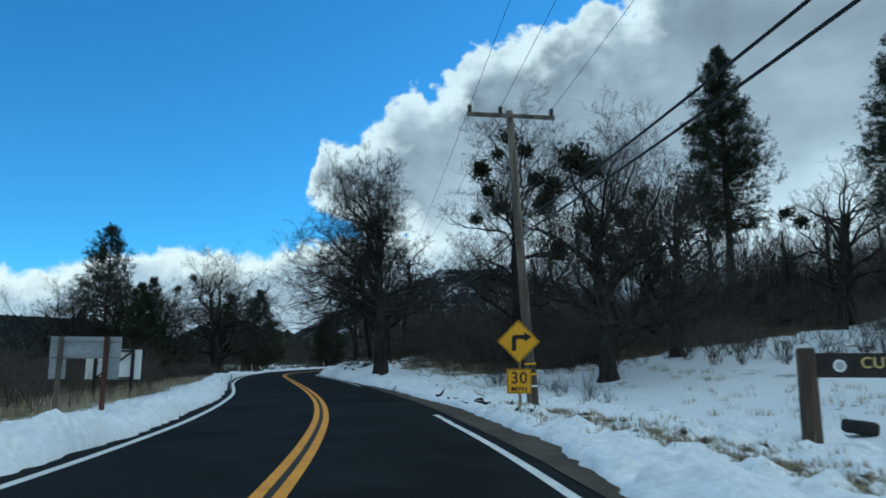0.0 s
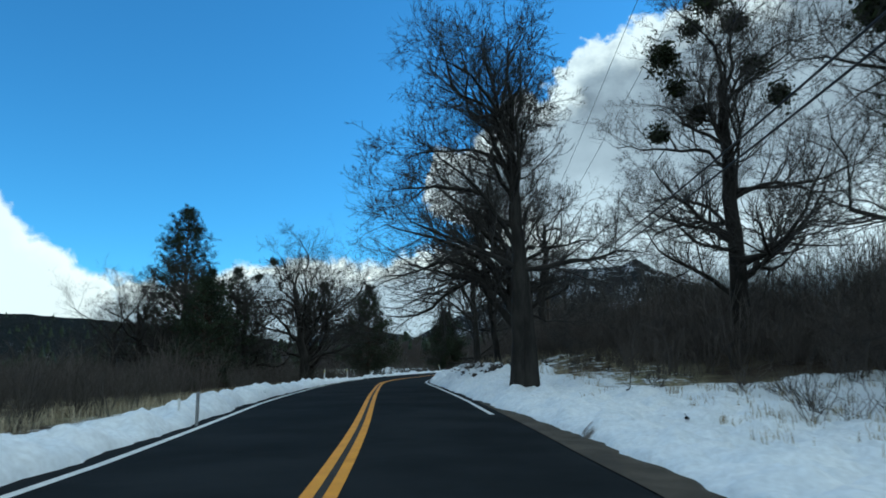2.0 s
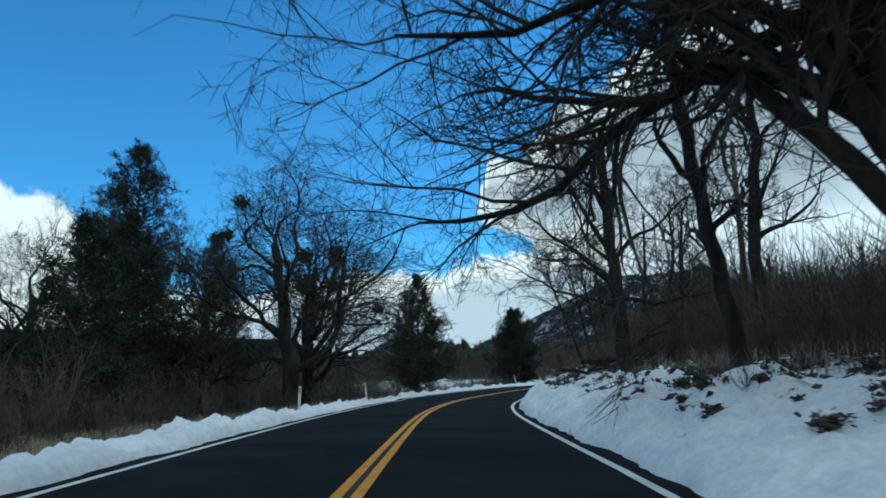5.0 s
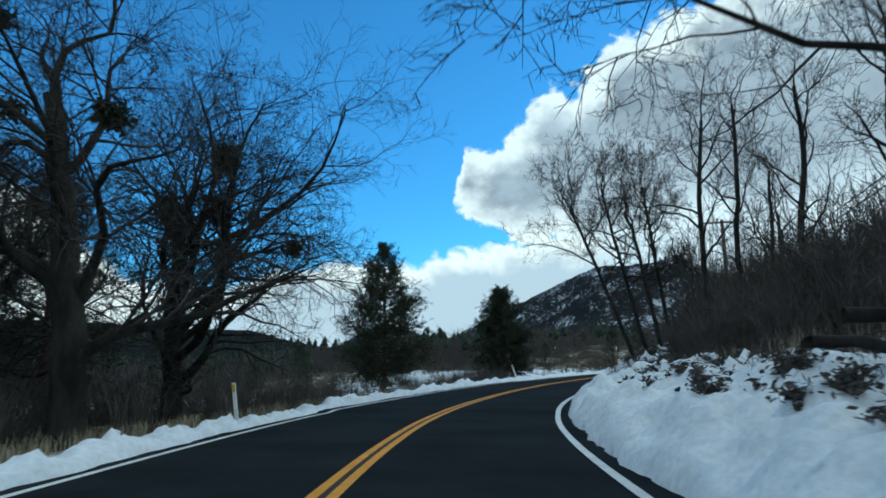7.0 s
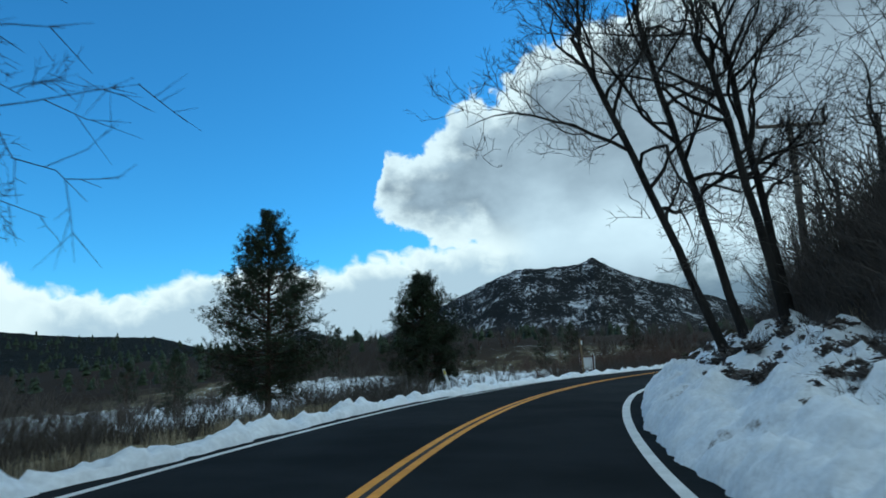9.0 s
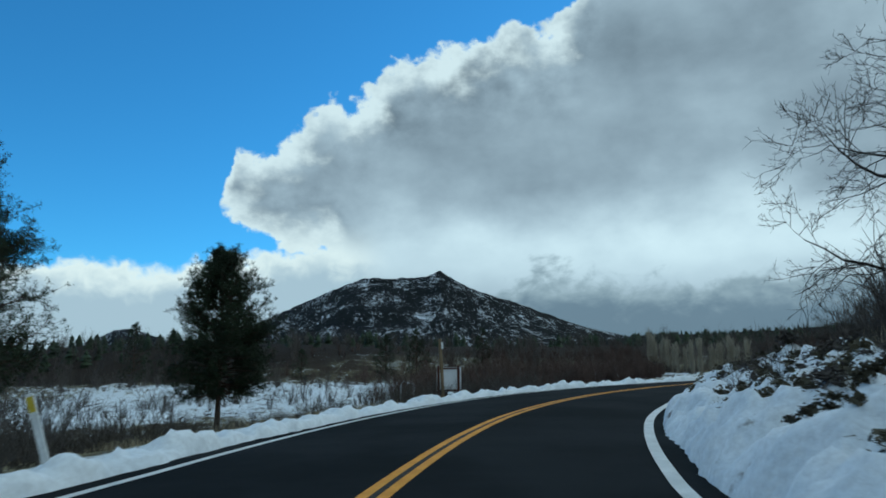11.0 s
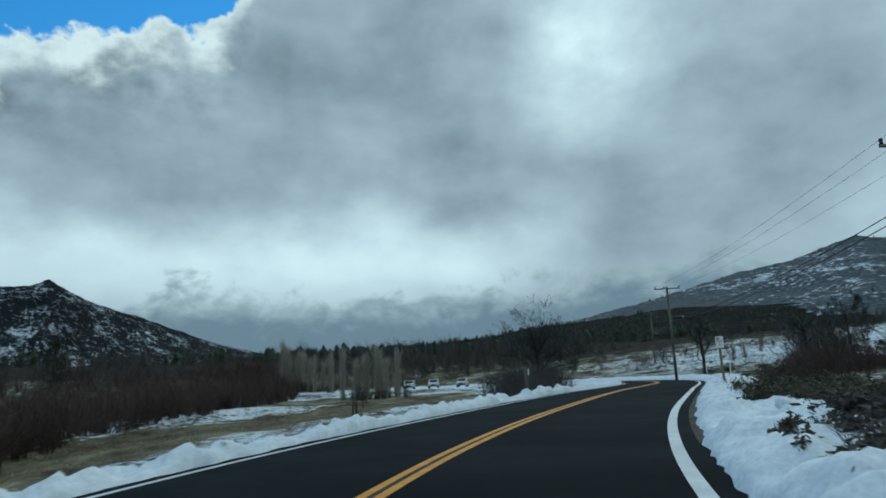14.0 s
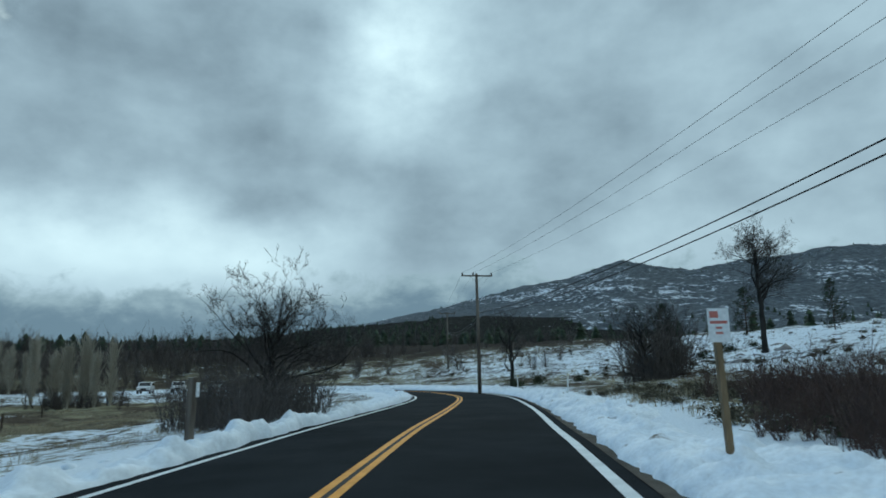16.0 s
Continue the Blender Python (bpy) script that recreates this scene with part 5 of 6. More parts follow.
# ---- brush ----
def shrub_shape(seed, height, spread, stems, forks, upright, thick):
    rng = np.random.default_rng(seed)
    paths = []
    for _ in range(stems):
        az, lean = rng.uniform(0, 6.283), rng.uniform(0.1, 1.0) * spread
        d = np.array((math.sin(az) * lean, math.cos(az) * lean, upright))
        ln = height * rng.uniform(0.6, 1.15)
        st = bent(rng, rng.normal(0, 0.12 * spread * height, 3) * (1, 1, 0), d, ln, 2, 0.12, 0.05)
        paths.append((st, np.linspace(thick, thick * 0.4, 3), 3))
        for _ in range(forks):
            j = int(rng.integers(0, 2))
            f = rng.uniform(0, 1)
            q = st[j] + (st[j + 1] - st[j]) * f
            way = st[j + 1] - st[j]
            way /= np.linalg.norm(way)
            tw = bent(rng, q, off_line(rng, way, rng.uniform(20, 55), 0.3), ln * rng.uniform(0.3, 0.55), 1, 0.18, 0.05)
            paths.append((tw, np.array((thick * 0.6, thick * 0.25)), 3))
    return tubes(paths)


def thicket(name, kinds, spots, material, label, seed, low=0.7, high=1.3, category="brush", lift=0.0):
    """Many shrubs as one sheet of brush; spots are x, y and size."""
    rng = np.random.default_rng(seed)
    vs, fs, base = [], [], 0
    zs = surfaces_at(np.array([p[0] for p in spots]), np.array([p[1] for p in spots])) + lift
    for (x, y, k), z in zip(spots, zs):
        v, f = kinds[int(rng.integers(len(kinds)))]
        a = rng.uniform(0, 6.283)
        size = k * rng.uniform(low, high)
        c, s = math.cos(a) * size, math.sin(a) * size
        vs.append(np.stack([v[:, 0] * c - v[:, 1] * s + x, v[:, 0] * s + v[:, 1] * c + y, v[:, 2] * size * rng.uniform(0.85, 1.15) + z - 0.08], 1))
        fs.append(f + base)
        base += len(v)
    return tagged(solid(name, np.concatenate(vs), np.concatenate(fs), material, smooth=False), label, category, kind="stuff")


def scatter(seed, s0, s1, d0, d1, count, size=1.0, clump=0.0):
    """Spots in the road's plan, clumped by noise."""
    rng = np.random.default_rng(seed)
    out = []
    while len(out) < count:
        s, d = rng.uniform(s0, s1), rng.uniform(d0, d1)
        x, y = from_road(s, d)
        if clump and value_noise(np.array([x * 0.12]), np.array([y * 0.12]), seed)[0] < rng.uniform(-1, 1) * clump:
            continue
        out.append((float(x), float(y), size))
    return out


TALL = [shrub_shape(400 + i, 2.2, 0.55, 10, 5, 1.0, 0.018) for i in range(4)]
LOWB = [shrub_shape(410 + i, 1.0, 0.9, 10, 4, 0.9, 0.011) for i in range(4)]
WILLOW = [shrub_shape(420 + i, 3.4, 0.5, 13, 4, 1.0, 0.034) for i in range(4)]
WHIP = [shrub_shape(430 + i, 4.6, 0.25, 5, 6, 1.0, 0.022) for i in range(3)]

# right of the road: the wooded slope behind the meadow and on the bank
thicket("brush_slope", TALL, scatter(1, 88, 118, 24, 60, 220, 0.95, 0.8) + scatter(66, 102, 121, 16, 27, 110, 0.8, 0.5), BRUSH, "dark leafless brush on the slope behind the oaks", 1)
thicket("brush_bank", TALL, scatter(2, 106, 186, 10.5, 24, 460, 1.05), BRUSH, "dark leafless brush along the top of the bank", 2)
thicket("brush_upper", TALL, scatter(3, 128, 200, 24, 60, 200, 1.3) + scatter(74, 100, 130, 26, 60, 90, 1.0) + scatter(62, 140, 205, 13, 34, 380, 1.5), BRUSH, "dark leafless brush on the hillside", 3)
thicket("low_brush_bank", LOWB, scatter(4, 84, 200, 9.0, 13, 180, 0.9), BRUSH_GREY, "low grey brush poking out of the snow", 4)
thicket("saplings_bank", WHIP, scatter(5, 124, 200, 13, 48, 280, 1.1) + scatter(75, 100, 124, 18, 48, 60, 0.9) + [(float(a), float(b), 1.35) for a, b in zip(np.random.default_rng(58).uniform(27, 66, 260), np.random.default_rng(59).uniform(67, 92, 260))], BRUSH_GREY, "thin bare saplings above the brush", 5)
# left of the road
thicket("brush_left", TALL, scatter(6, 74, 170, -26, -6.8, 470, 0.64), BRUSH_GREY, "dark brown leafless brush beside the road", 6)
thicket("brush_left_tall", TALL, scatter(7, 120, 166, -34, -12, 260, 1.15), BRUSH, "tall dark brush under the oaks", 7)
thicket("brush_left_far", TALL, scatter(8, 60, 200, -75, -24, 300, 1.3, 0.8), BRUSH, "dark brush across the field", 8)
thicket("brush_meadow", LOWB, scatter(9, 166, 210, -17, -5.9, 430, 1.05, 0.4) + scatter(10, 166, 214, -50, -14, 520, 1.15, 0.8), BRUSH_GREY, "grey dead weeds and brush above the meadow", 9)


# ---- road signs and posts ----
def front(x, y, z, yaw=0.0):
    """A pose whose -y side faces a driver who comes up the road."""
    return pose(x, y, z, 0, 0, yaw)


def turn_sign():
    x, y = 3.82, 17.6
    z = height_at(x, y) - 0.1
    ob = thing("turn_warning_sign", front(x, y, z, -4), "yellow diamond right-turn sign with a speed plaque on a steel post", "road sign")
    up = 2.03 - z
    h = 0.5385
    tilt_m = pose(0, 0, up, 0, 0, 0)
    part("diamond_panel", plate([(0, -h), (h, 0), (0, h), (-h, 0)], 0.004, tilt_m), SIGN_YELLOW, ob, "yellow diamond panel")
    e0, e1 = h - 0.025, h - 0.045
    for k in range(4):
        a = k * math.pi / 2
        p = [(e0 * math.sin(a), e0 * math.cos(a)), (e0 * math.cos(a), -e0 * math.sin(a)), (e1 * math.cos(a), -e1 * math.sin(a)), (e1 * math.sin(a), e1 * math.cos(a))]
        part("border", plate(p, 0.0015, tilt_m @ pose(0, -0.0022, 0)), SIGN_BLACK, ob)
    arrow = [(-0.17, -0.24), (-0.06, -0.24), (-0.06, 0.03), (-0.035, 0.055), (0.15, 0.055), (0.15, -0.015), (0.335, 0.11), (0.15, 0.235), (0.15, 0.165), (-0.1, 0.165), (-0.17, 0.095)]
    part("arrow", plate(arrow, 0.0015, tilt_m @ pose(0, -0.0022, 0)), SIGN_BLACK, ob, "black right-turn arrow")
    plaque = pose(0.0, 0, up - 0.99)
    s = 0.305
    part("speed_plaque", plate([(-s, -s), (s, -s), (s, s), (-s, s)], 0.004, plaque), SIGN_YELLOW, ob, "yellow square speed plaque")
    for a, b in (((-s + 0.015, -s + 0.015), (s - 0.015, -s + 0.03)), ((-s + 0.015, s - 0.03), (s - 0.015, s - 0.015)), ((-s + 0.015, -s + 0.03), (-s + 0.03, s - 0.03)), ((s - 0.03, -s + 0.03), (s - 0.015, s - 0.03))):
        part("border", plate([a, (b[0], a[1]), b, (a[0], b[1])], 0.0015, plaque @ pose(0, -0.0022, 0)), SIGN_BLACK, ob)
    lettering("numeral", "30", 0.4, plaque @ pose(0, -0.003, 0.07, 90, 0, 0), SIGN_BLACK, ob, 1.0)
    lettering("lettering", "MPH", 0.17, plaque @ pose(0, -0.003, -0.2, 90, 0, 0), SIGN_BLACK, ob, 1.15)
    part("post", box((0.07, 0.07, up + 0.6), (0.02, 0.045, up / 2 + 0.2), bevel=0.008), POST_WOOD, ob, "weathered square post")
    for bz in (up + 0.35, up - 0.35, up - 0.8, up - 1.2):
        part("bolt", rod((0.0, -0.004, bz), (0.0, 0.006, bz), 0.012, sides=8), STEEL, ob)


turn_sign()


def utility_pole(x, y, foot, top, arm_yaw, arm=2.75, lean=(0.0, 0.0), bands=False, radius=0.16, drop=3.4):
    ob = thing("utility_pole", pose(x, y, foot), "weathered wooden utility pole with one crossarm" + (" and three marker bands" if bands else ""), "utility pole", "line of utility poles")
    h = top - foot
    tip = (lean[0], lean[1], h)
    share = lambda z: (lean[0] * z / h, lean[1] * z / h, z)
    part("pole", rod((0, 0, -0.3), tip, radius * 1.08, radius * 0.72, 14), POLE_WOOD, ob, smooth=True)
    a = radians(arm_yaw)
    c, s = math.cos(a), math.sin(a)
    z = h - 0.22
    px, py = share(z)[0] - s * 0.0 + s * 0.17, share(z)[1] - c * 0.17
    part("crossarm", box((arm, 0.1, 0.12), (px, py, z), (0, 0, arm_yaw), 0.012), POLE_WOOD, ob)
    for side in (-1, 1):
        part("brace", rod((px + c * side * 0.62, py + s * side * 0.62, z - 0.05), (*share(z - 0.6)[:2], z - 0.6), 0.018, sides=6), STEEL, ob)
    ends = []
    for f in (-0.47, -0.12, 0.47):
        q = (px + c * arm * f, py + s * arm * f, z + 0.06)
        ins = part("insulator", rod(q, (q[0], q[1], q[2] + 0.17), 0.07, 0.045, 10), CERAMIC, ob, smooth=True)
        part("cap", rod((q[0], q[1], q[2] + 0.12), (q[0], q[1], q[2] + 0.22), 0.08, 0.06, 10), CERAMIC, ins)
        ends.append((x + q[0], y + q[1], foot + q[2] + 0.2))
    if bands:
        part("foot_sleeve", rod(share(-0.2), share(1.55), radius * 1.12, radius * 1.08, 14), DARK_WOOD, ob, "dark stained foot", True)
        for bz, mat in ((1.5, SIGN_YELLOW), (1.2, SIGN_YELLOW), (0.86, SIGN_WHITE)):
            part("band", rod(share(bz), share(bz + 0.05), radius * 1.15, radius * 1.15, 14), mat, ob, "pale marker band", True)
    low = h - drop
    for f, dz in ((0.22, 0.0), (0.22, -0.35)):
        q = share(low + dz)
        part("clamp", box((0.12, 0.16, 0.1), (q[0] + f * c, q[1] + f * s, low + dz), (0, 0, arm_yaw), 0.01), STEEL, ob)
        ends.append((x + q[0] + f * c * 1.3, y + q[1] + f * s * 1.3, foot + low + dz))
    return ends


def pole_foot(x, y):
    return height_at(x, y) - 0.1


POLES = [utility_pole(8.4, -25.0, -0.2, 9.0, 12), utility_pole(4.55, 20.7, pole_foot(4.55, 20.7), 9.25, 8, lean=(-0.62, -0.15), bands=True, radius=0.15),
         utility_pole(-2.84, 83.35, pole_foot(-2.84, 83.35), 12.3, 4), utility_pole(-5.2, 116.4, pole_foot(-5.2, 116.4), 10.75, 2),
         utility_pole(25.2, 146.2, pole_foot(25.2, 146.2), 10.3, -30, drop=2.0), utility_pole(61.6, 183.9, pole_foot(61.6, 183.9), 11.7, -42), utility_pole(108.0, 222.0, 4.0, 14.0, -42)]


def overhead_wire(a, b, sag, r, label, group):
    u = np.linspace(0, 1, 25)
    a, b = np.array(a), np.array(b)
    line = a + (b - a) * u[:, None]
    line[:, 2] -= 4 * sag * u * (1 - u)
    ob = solid("overhead_wire", *tubes([(line, np.full(25, r), 5)]), CABLE)
    tagged(ob, label, "wire", group)


for p, q in zip(POLES[:-1], POLES[1:]):
    for k in range(5):
        if k < 3:
            overhead_wire(p[k], q[k], 0.5, 0.007, "thin bare power line strung between utility poles", "power lines")
        else:
            overhead_wire(p[k], q[k], 0.75, 0.024, "thick black telephone cable strung between utility poles", "telephone cables")


def park_sign():
    x, y = 9.05, 13.75
    z = height_at(x, y)
    ob = thing("park_entrance_sign", front(x, y, z - 0.05, -6), "dark brown park sign board hung between thick log posts", "sign")
    for px in (0.0, 4.1):
        part("log_post", rod((px, 0, -0.2), (px, 0, 1.97), 0.19, 0.175, 18, 0.025), LOG_WOOD, ob, "thick round weathered log post", True)
    part("board", box((3.75, 0.09, 0.47), (2.05, -0.02, 1.64), bevel=0.015), PARK_BROWN, ob)
    part("emblem", rod((0.58, -0.07, 1.63), (0.58, -0.06, 1.63), 0.12, sides=20), SIGN_WHITE, ob, "round pale emblem")
    part("emblem_disc", rod((0.58, -0.075, 1.63), (0.58, -0.07, 1.63), 0.08, sides=20), FADED_GREY, ob)
    lettering("lettering", "CUY", 0.3, pose(1.28, -0.068, 1.68, 90, 0, 0), PARK_YELLOW, ob, 1.0)


park_sign()

lamp_box = thing("floodlight_housing", pose(11.1, 15.7, height_at(11.1, 15.7) + 0.02, 0, 0, 15), "black metal floodlight housing lying in the snow", "lamp")
part("shell", box((0.72, 0.42, 0.3), (0, 0, 0.17), (0, 8, 0), 0.09), RUBBER, lamp_box)
part("stake", rod((0.1, 0.1, -0.2), (0.1, 0.1, 0.15), 0.03), STEEL, lamp_box)
part("snow_cap", box((0.32, 0.2, 0.07), (-0.12, -0.04, 0.33), (0, 8, 10), 0.03), SNOW, lamp_box)


def back_panel_sign():
    """A metal notice board seen from behind, on two posts."""
    x, y = -5.95, 15.3
    z = height_at(x, y)
    ob = thing("notice_board", front(x, y, z - 0.1, 16), "grey metal sign seen from behind on two posts", "sign")
    up = 2.05 - z + 0.1
    part("panel", plate([(-0.72, up - 0.48), (0.72, up - 0.48), (0.72, up), (-0.72, up)], 0.006, pose(0, 0.06, 0)), ALUMINIUM, ob)
    for px in (-0.58, 0.5):
        part("side_panel", plate([(px - 0.13, up - 0.92), (px + 0.2, up - 0.92), (px + 0.2, up - 0.484), (px - 0.13, up - 0.484)], 0.006, pose(0, 0.06, 0)), ALUMINIUM, ob)
    for rz in (up - 0.1, up - 0.46):
        part("stiffener", box((1.4, 0.03, 0.04), (0, 0.042, rz), bevel=0.004), STEEL, ob)
    part("post", box((0.09, 0.09, up + 0.2), (-0.5, -0.01, up / 2 - 0.1), bevel=0.006), POLE_WOOD, ob, "grey weathered post")
    part("post", box((0.1, 0.1, up + 0.2), (0.42, -0.01, up / 2 - 0.1), bevel=0.006), RED_WOOD, ob, "red-brown post")


def framed_board(x, y, z0, z1, width, posts, yaw, diagonal, label, post_mat=RED_WOOD, rail=0.07):
    z = height_at(x, y)
    ob = thing("notice_board", front(x, y, z - 0.1, yaw), label, "sign")
    a, b = z0 - z + 0.1, z1 - z + 0.1
    part("panel", plate([(-width / 2, a), (width / 2, a), (width / 2, b), (-width / 2, b)], 0.012, pose(0, 0.06, 0)), SIGN_WHITE, ob, "plain white back of the panel")
    for px in posts:
        part("post", box((0.11, 0.1, b + 0.25), (px, 0.0, (b + 0.1) / 2 - 0.1), bevel=0.008), post_mat, ob)
    span = posts[1] - posts[0]
    for rz in (a + 0.05, b - 0.05):
        part("rail", box((span - 0.11, 0.05, rail), ((posts[0] + posts[1]) / 2, 0.028, rz), bevel=0.005), post_mat, ob)
    if diagonal:
        ln, an = math.hypot(span - 0.1, b - a - 0.15), math.degrees(math.atan2(b - a - 0.15, span - 0.1))
        part("brace", box((ln, 0.04, 0.06), ((posts[0] + posts[1]) / 2, 0.02, (a + b) / 2), (0, -an, 0), 0.005), post_mat, ob)


back_panel_sign()
framed_board(-10.5, 25.9, 0.85, 1.95, 1.95, (-0.62, 0.68), 10, True, "white sign seen from behind in a dark braced frame", PARK_BROWN)
framed_board(-11.85, 139.9, 0.98, 2.05, 1.1, (-0.48, 0.42), -4, False, "white panel on two red-brown posts behind the snow bank")


def leaning_post(x, y, h, w, mat, label, lean=(0, 0), plate_at=0.0, name="wooden_post"):
    z = height_at(x, y) - 0.15
    ob = thing(name, pose(x, y, z, lean[0], lean[1], 10), label, "post")
    part("shaft", box((w, w, h), (0, 0, h / 2), bevel=w * 0.12), mat, ob)
    if plate_at:
        part("tag", box((0.09, 0.012, 0.3), (0.07, -w / 2 - 0.008, plate_at), bevel=0.003), SIGN_WHITE, ob, "small pale tag")
    return ob


leaning_post(-12.2, 139.1, 2.75, 0.12, POST_WOOD, "tall leaning wooden post with a small pale tag", (0, -3), 2.45)
leaning_post(-13.9, 142.8, 1.25, 0.05, STEEL, "thin dark metal stake at the meadow's edge", name="metal_stake")
leaning_post(-17.6, 139.6, 1.2, 0.05, STEEL, "thin dark metal stake at the meadow's edge", name="metal_stake")
leaning_post(21.1, 163.6, 1.75, 0.15, POLE_WOOD, "squat grey wooden post at the snow bank", (0, 2), 1.5)
for k, (x, y) in enumerate(((16.5, 173.4), (19.4, 179.3), (23.7, 186.7), (30.5, 198.0), (38.8, 212.2), (48.0, 225.0))):
    tagged(leaning_post(x, y, 1.25, 0.1, DARK_WOOD, "short dark fence post in the snowy pasture", (2 * (k % 3) - 2, 3 * (k % 2)), name="fence_post"), group="fence posts in the pasture")


def white_sign():
    x, y = 22.34, 153.15
    z = height_at(x, y) - 0.1
    ob = thing("roadside_notice", front(x, y, z, -50), "small white notice with faded red print on a wooden post", "road sign")
    up = 3.65 - z
    part("post", box((0.09, 0.09, up - 0.1), (0, 0.05, (up - 0.1) / 2), (0, -1.5, 0), 0.01), POST_WOOD, ob)
    part("panel", plate([(-0.15, up - 0.46), (0.15, up - 0.46), (0.15, up), (-0.15, up)], 0.004), SIGN_WHITE, ob)
    bars = [(-0.12, -0.13, 0.0, -0.04, SIGN_RED), (-0.12, -0.21, 0.12, -0.17, SIGN_RED), (-0.04, -0.28, 0.04, -0.25, SIGN_RED), (-0.05, -0.35, 0.05, -0.32, SIGN_RED)]
    for a, b, c, d, mat in bars:
        part("print_bar", plate([(a, up + b), (c, up + b), (c, up + d), (a, up + d)], 0.0012, pose(0, -0.0018, 0)), mat, ob, "faded red print")


white_sign()


def delineator(s, d, lean, tall=1.25, yaw=0):
    x, y = from_road(s, d)
    ob = thing("delineator_post", pose(x, y, height_at(x, y) + 0.05, lean[0], lean[1], yaw), "slim white roadside marker post with an amber reflector", "marker post", "roadside marker posts")
    part("blade", box((0.1, 0.035, tall), (0, 0, tall / 2), bevel=0.01), PLASTIC_WHITE, ob)
    part("reflector", box((0.085, 0.006, 0.2), (0, -0.0215, tall - 0.14), bevel=0.002), REFLECTOR, ob, "amber reflector")


for s, d, lean in ((136.1, -4.7, (2, 3)), (147.6, -4.6, (1, -7)), (179.3, -4.25, (3, -17)), (262.0, 5.9, (0, 4)), (282.0, 5.6, (0, -5))):
    delineator(s, d, lean)
leaning_post(-8.75, 34.4, 1.15, 0.06, STEEL, "thin dark metal stake in the snow bank", name="metal_stake")
leaning_post(-9.25, 34.5, 0.95, 0.05, PLASTIC_WHITE, "thin pale stake in the snow bank", name="marker_stake")


# ---- parked cars beyond the bend ----
def car(m, paint, label, pickup=False):
    ob = thing("car", m, label, "car", "cars on the far road")
    side = [(-2.2, 0.35), (-2.25, 0.75), (-2.1, 0.98), (-0.95, 1.08), (-0.35, 1.62), (0.9 if pickup else 1.75, 1.66), (1.15 if pickup else 2.15, 1.08), (2.25, 1.02), (2.28, 0.4)]
    part("body", plate(side, 1.8, pose(0, -0.9, 0), 0.05), paint, ob)
    part("windscreen", plate([(-0.92, 1.11), (-0.38, 1.57), (-0.3, 1.57), (-0.82, 1.11)], 1.5, pose(-0.05, -0.75, 0.02)), CAR_GLASS, ob)
    end = 0.85 if pickup else 1.7
    for y in (-0.915, 0.885):
        part("side_window", plate([(-0.7, 1.12), (-0.28, 1.54), (end - 0.05, 1.55), (end + 0.15, 1.12)], 0.03, pose(0, y, 0)), CAR_GLASS, ob)
    for x in (-1.4, 1.4):
        for y in (-0.82, 0.82):
            wheel = part("wheel", rod((x, y - 0.11, 0.35), (x, y + 0.11, 0.35), 0.35, sides=18, bevel=0.02), RUBBER, ob)
            part("rim", rod((x, y - 0.118, 0.35), (x, y + 0.118, 0.35), 0.2, sides=14), STEEL, wheel)
    for y in (-0.66, 0.66):
        part("headlight", box((0.06, 0.36, 0.16), (-2.22, y, 0.82), bevel=0.02), LAMP_CLEAR, ob)
    part("grille", box((0.05, 0.8, 0.2), (-2.255, 0, 0.68), bevel=0.01), RUBBER, ob)
    part("bumper", box((0.12, 1.7, 0.18), (-2.24, 0, 0.45), bevel=0.03), RUBBER, ob)


for x, y, paint, label, pk in ((67.3, 246.6, CAR_WHITE, "white car with its headlights towards the bend", False), (71.0, 244.0, CAR_WHITE, "white pickup truck on the far stretch of road", True),
                               (75.2, 240.6, CAR_WHITE, "white estate car on the far stretch of road", False), (78.6, 236.2, CAR_DARK, "dark pickup truck on the far stretch of road", True)):
    at_s, at_d = to_road(x, y)
    car(pose(x, y, float(road_height(at_s, at_d)[0]), 0, 0, 52 - 6 * (x > 74)), paint, label, pk)



# ---- fallen wood, rocks ----
def fallen_branch(x, y, yaw, length, r, seed, label, lift=0.12, pitch=0.0, forks=3):
    rng = np.random.default_rng(seed)
    ob = thing("fallen_branch", pose(x, y, surface_at(x, y) + lift, 0, 0, yaw), label, "branch")
    line = bent(rng, (-length / 2, 0, 0), (1, 0, pitch), length, 7, 0.2, 0.0)
    solid("stem", *tubes([(line, np.linspace(r, r * 0.35, 8), 8)]), BARK, ob)
    for _ in range(forks):
        j = int(rng.integers(2, 7))
        tw = bent(rng, line[j], off_line(rng, np.array((1.0, 0, 0)), rng.uniform(25, 55), 0.6), length * rng.uniform(0.25, 0.45), 4, 0.15, 0.0)
        solid("twig", *tubes([(tw, np.linspace(r * 0.5, r * 0.15, 5), 6)]), BARK, ob)


for k, (x, y, yaw, ln, r, up) in enumerate(((-9.0, 77.4, 8, 3.8, 0.09, 0.3), (-8.0, 77.8, -10, 4.4, 0.1, 0.42), (-7.2, 77.6, 24, 3.2, 0.07, 0.36), (-8.8, 78.2, 40, 2.6, 0.05, 0.5), (-7.6, 78.4, -24, 3.6, 0.075, 0.2), (-8.3, 77.2, 4, 3.0, 0.06, 0.14))):
    fallen_branch(x, y, yaw, ln, r, 500 + k, "dead branch heaped on the snowy bank", up, 0.04, 6)
for k, (x, y, yaw, ln, r) in enumerate(((27.5, 60.0, 15, 5.0, 0.16), (31.0, 58.5, -10, 4.2, 0.14), (33.5, 60.0, 160, 3.6, 0.12))):
    fallen_branch(x, y, yaw, ln, r, 510 + k, "fallen log on the snowy rise", 0.05)
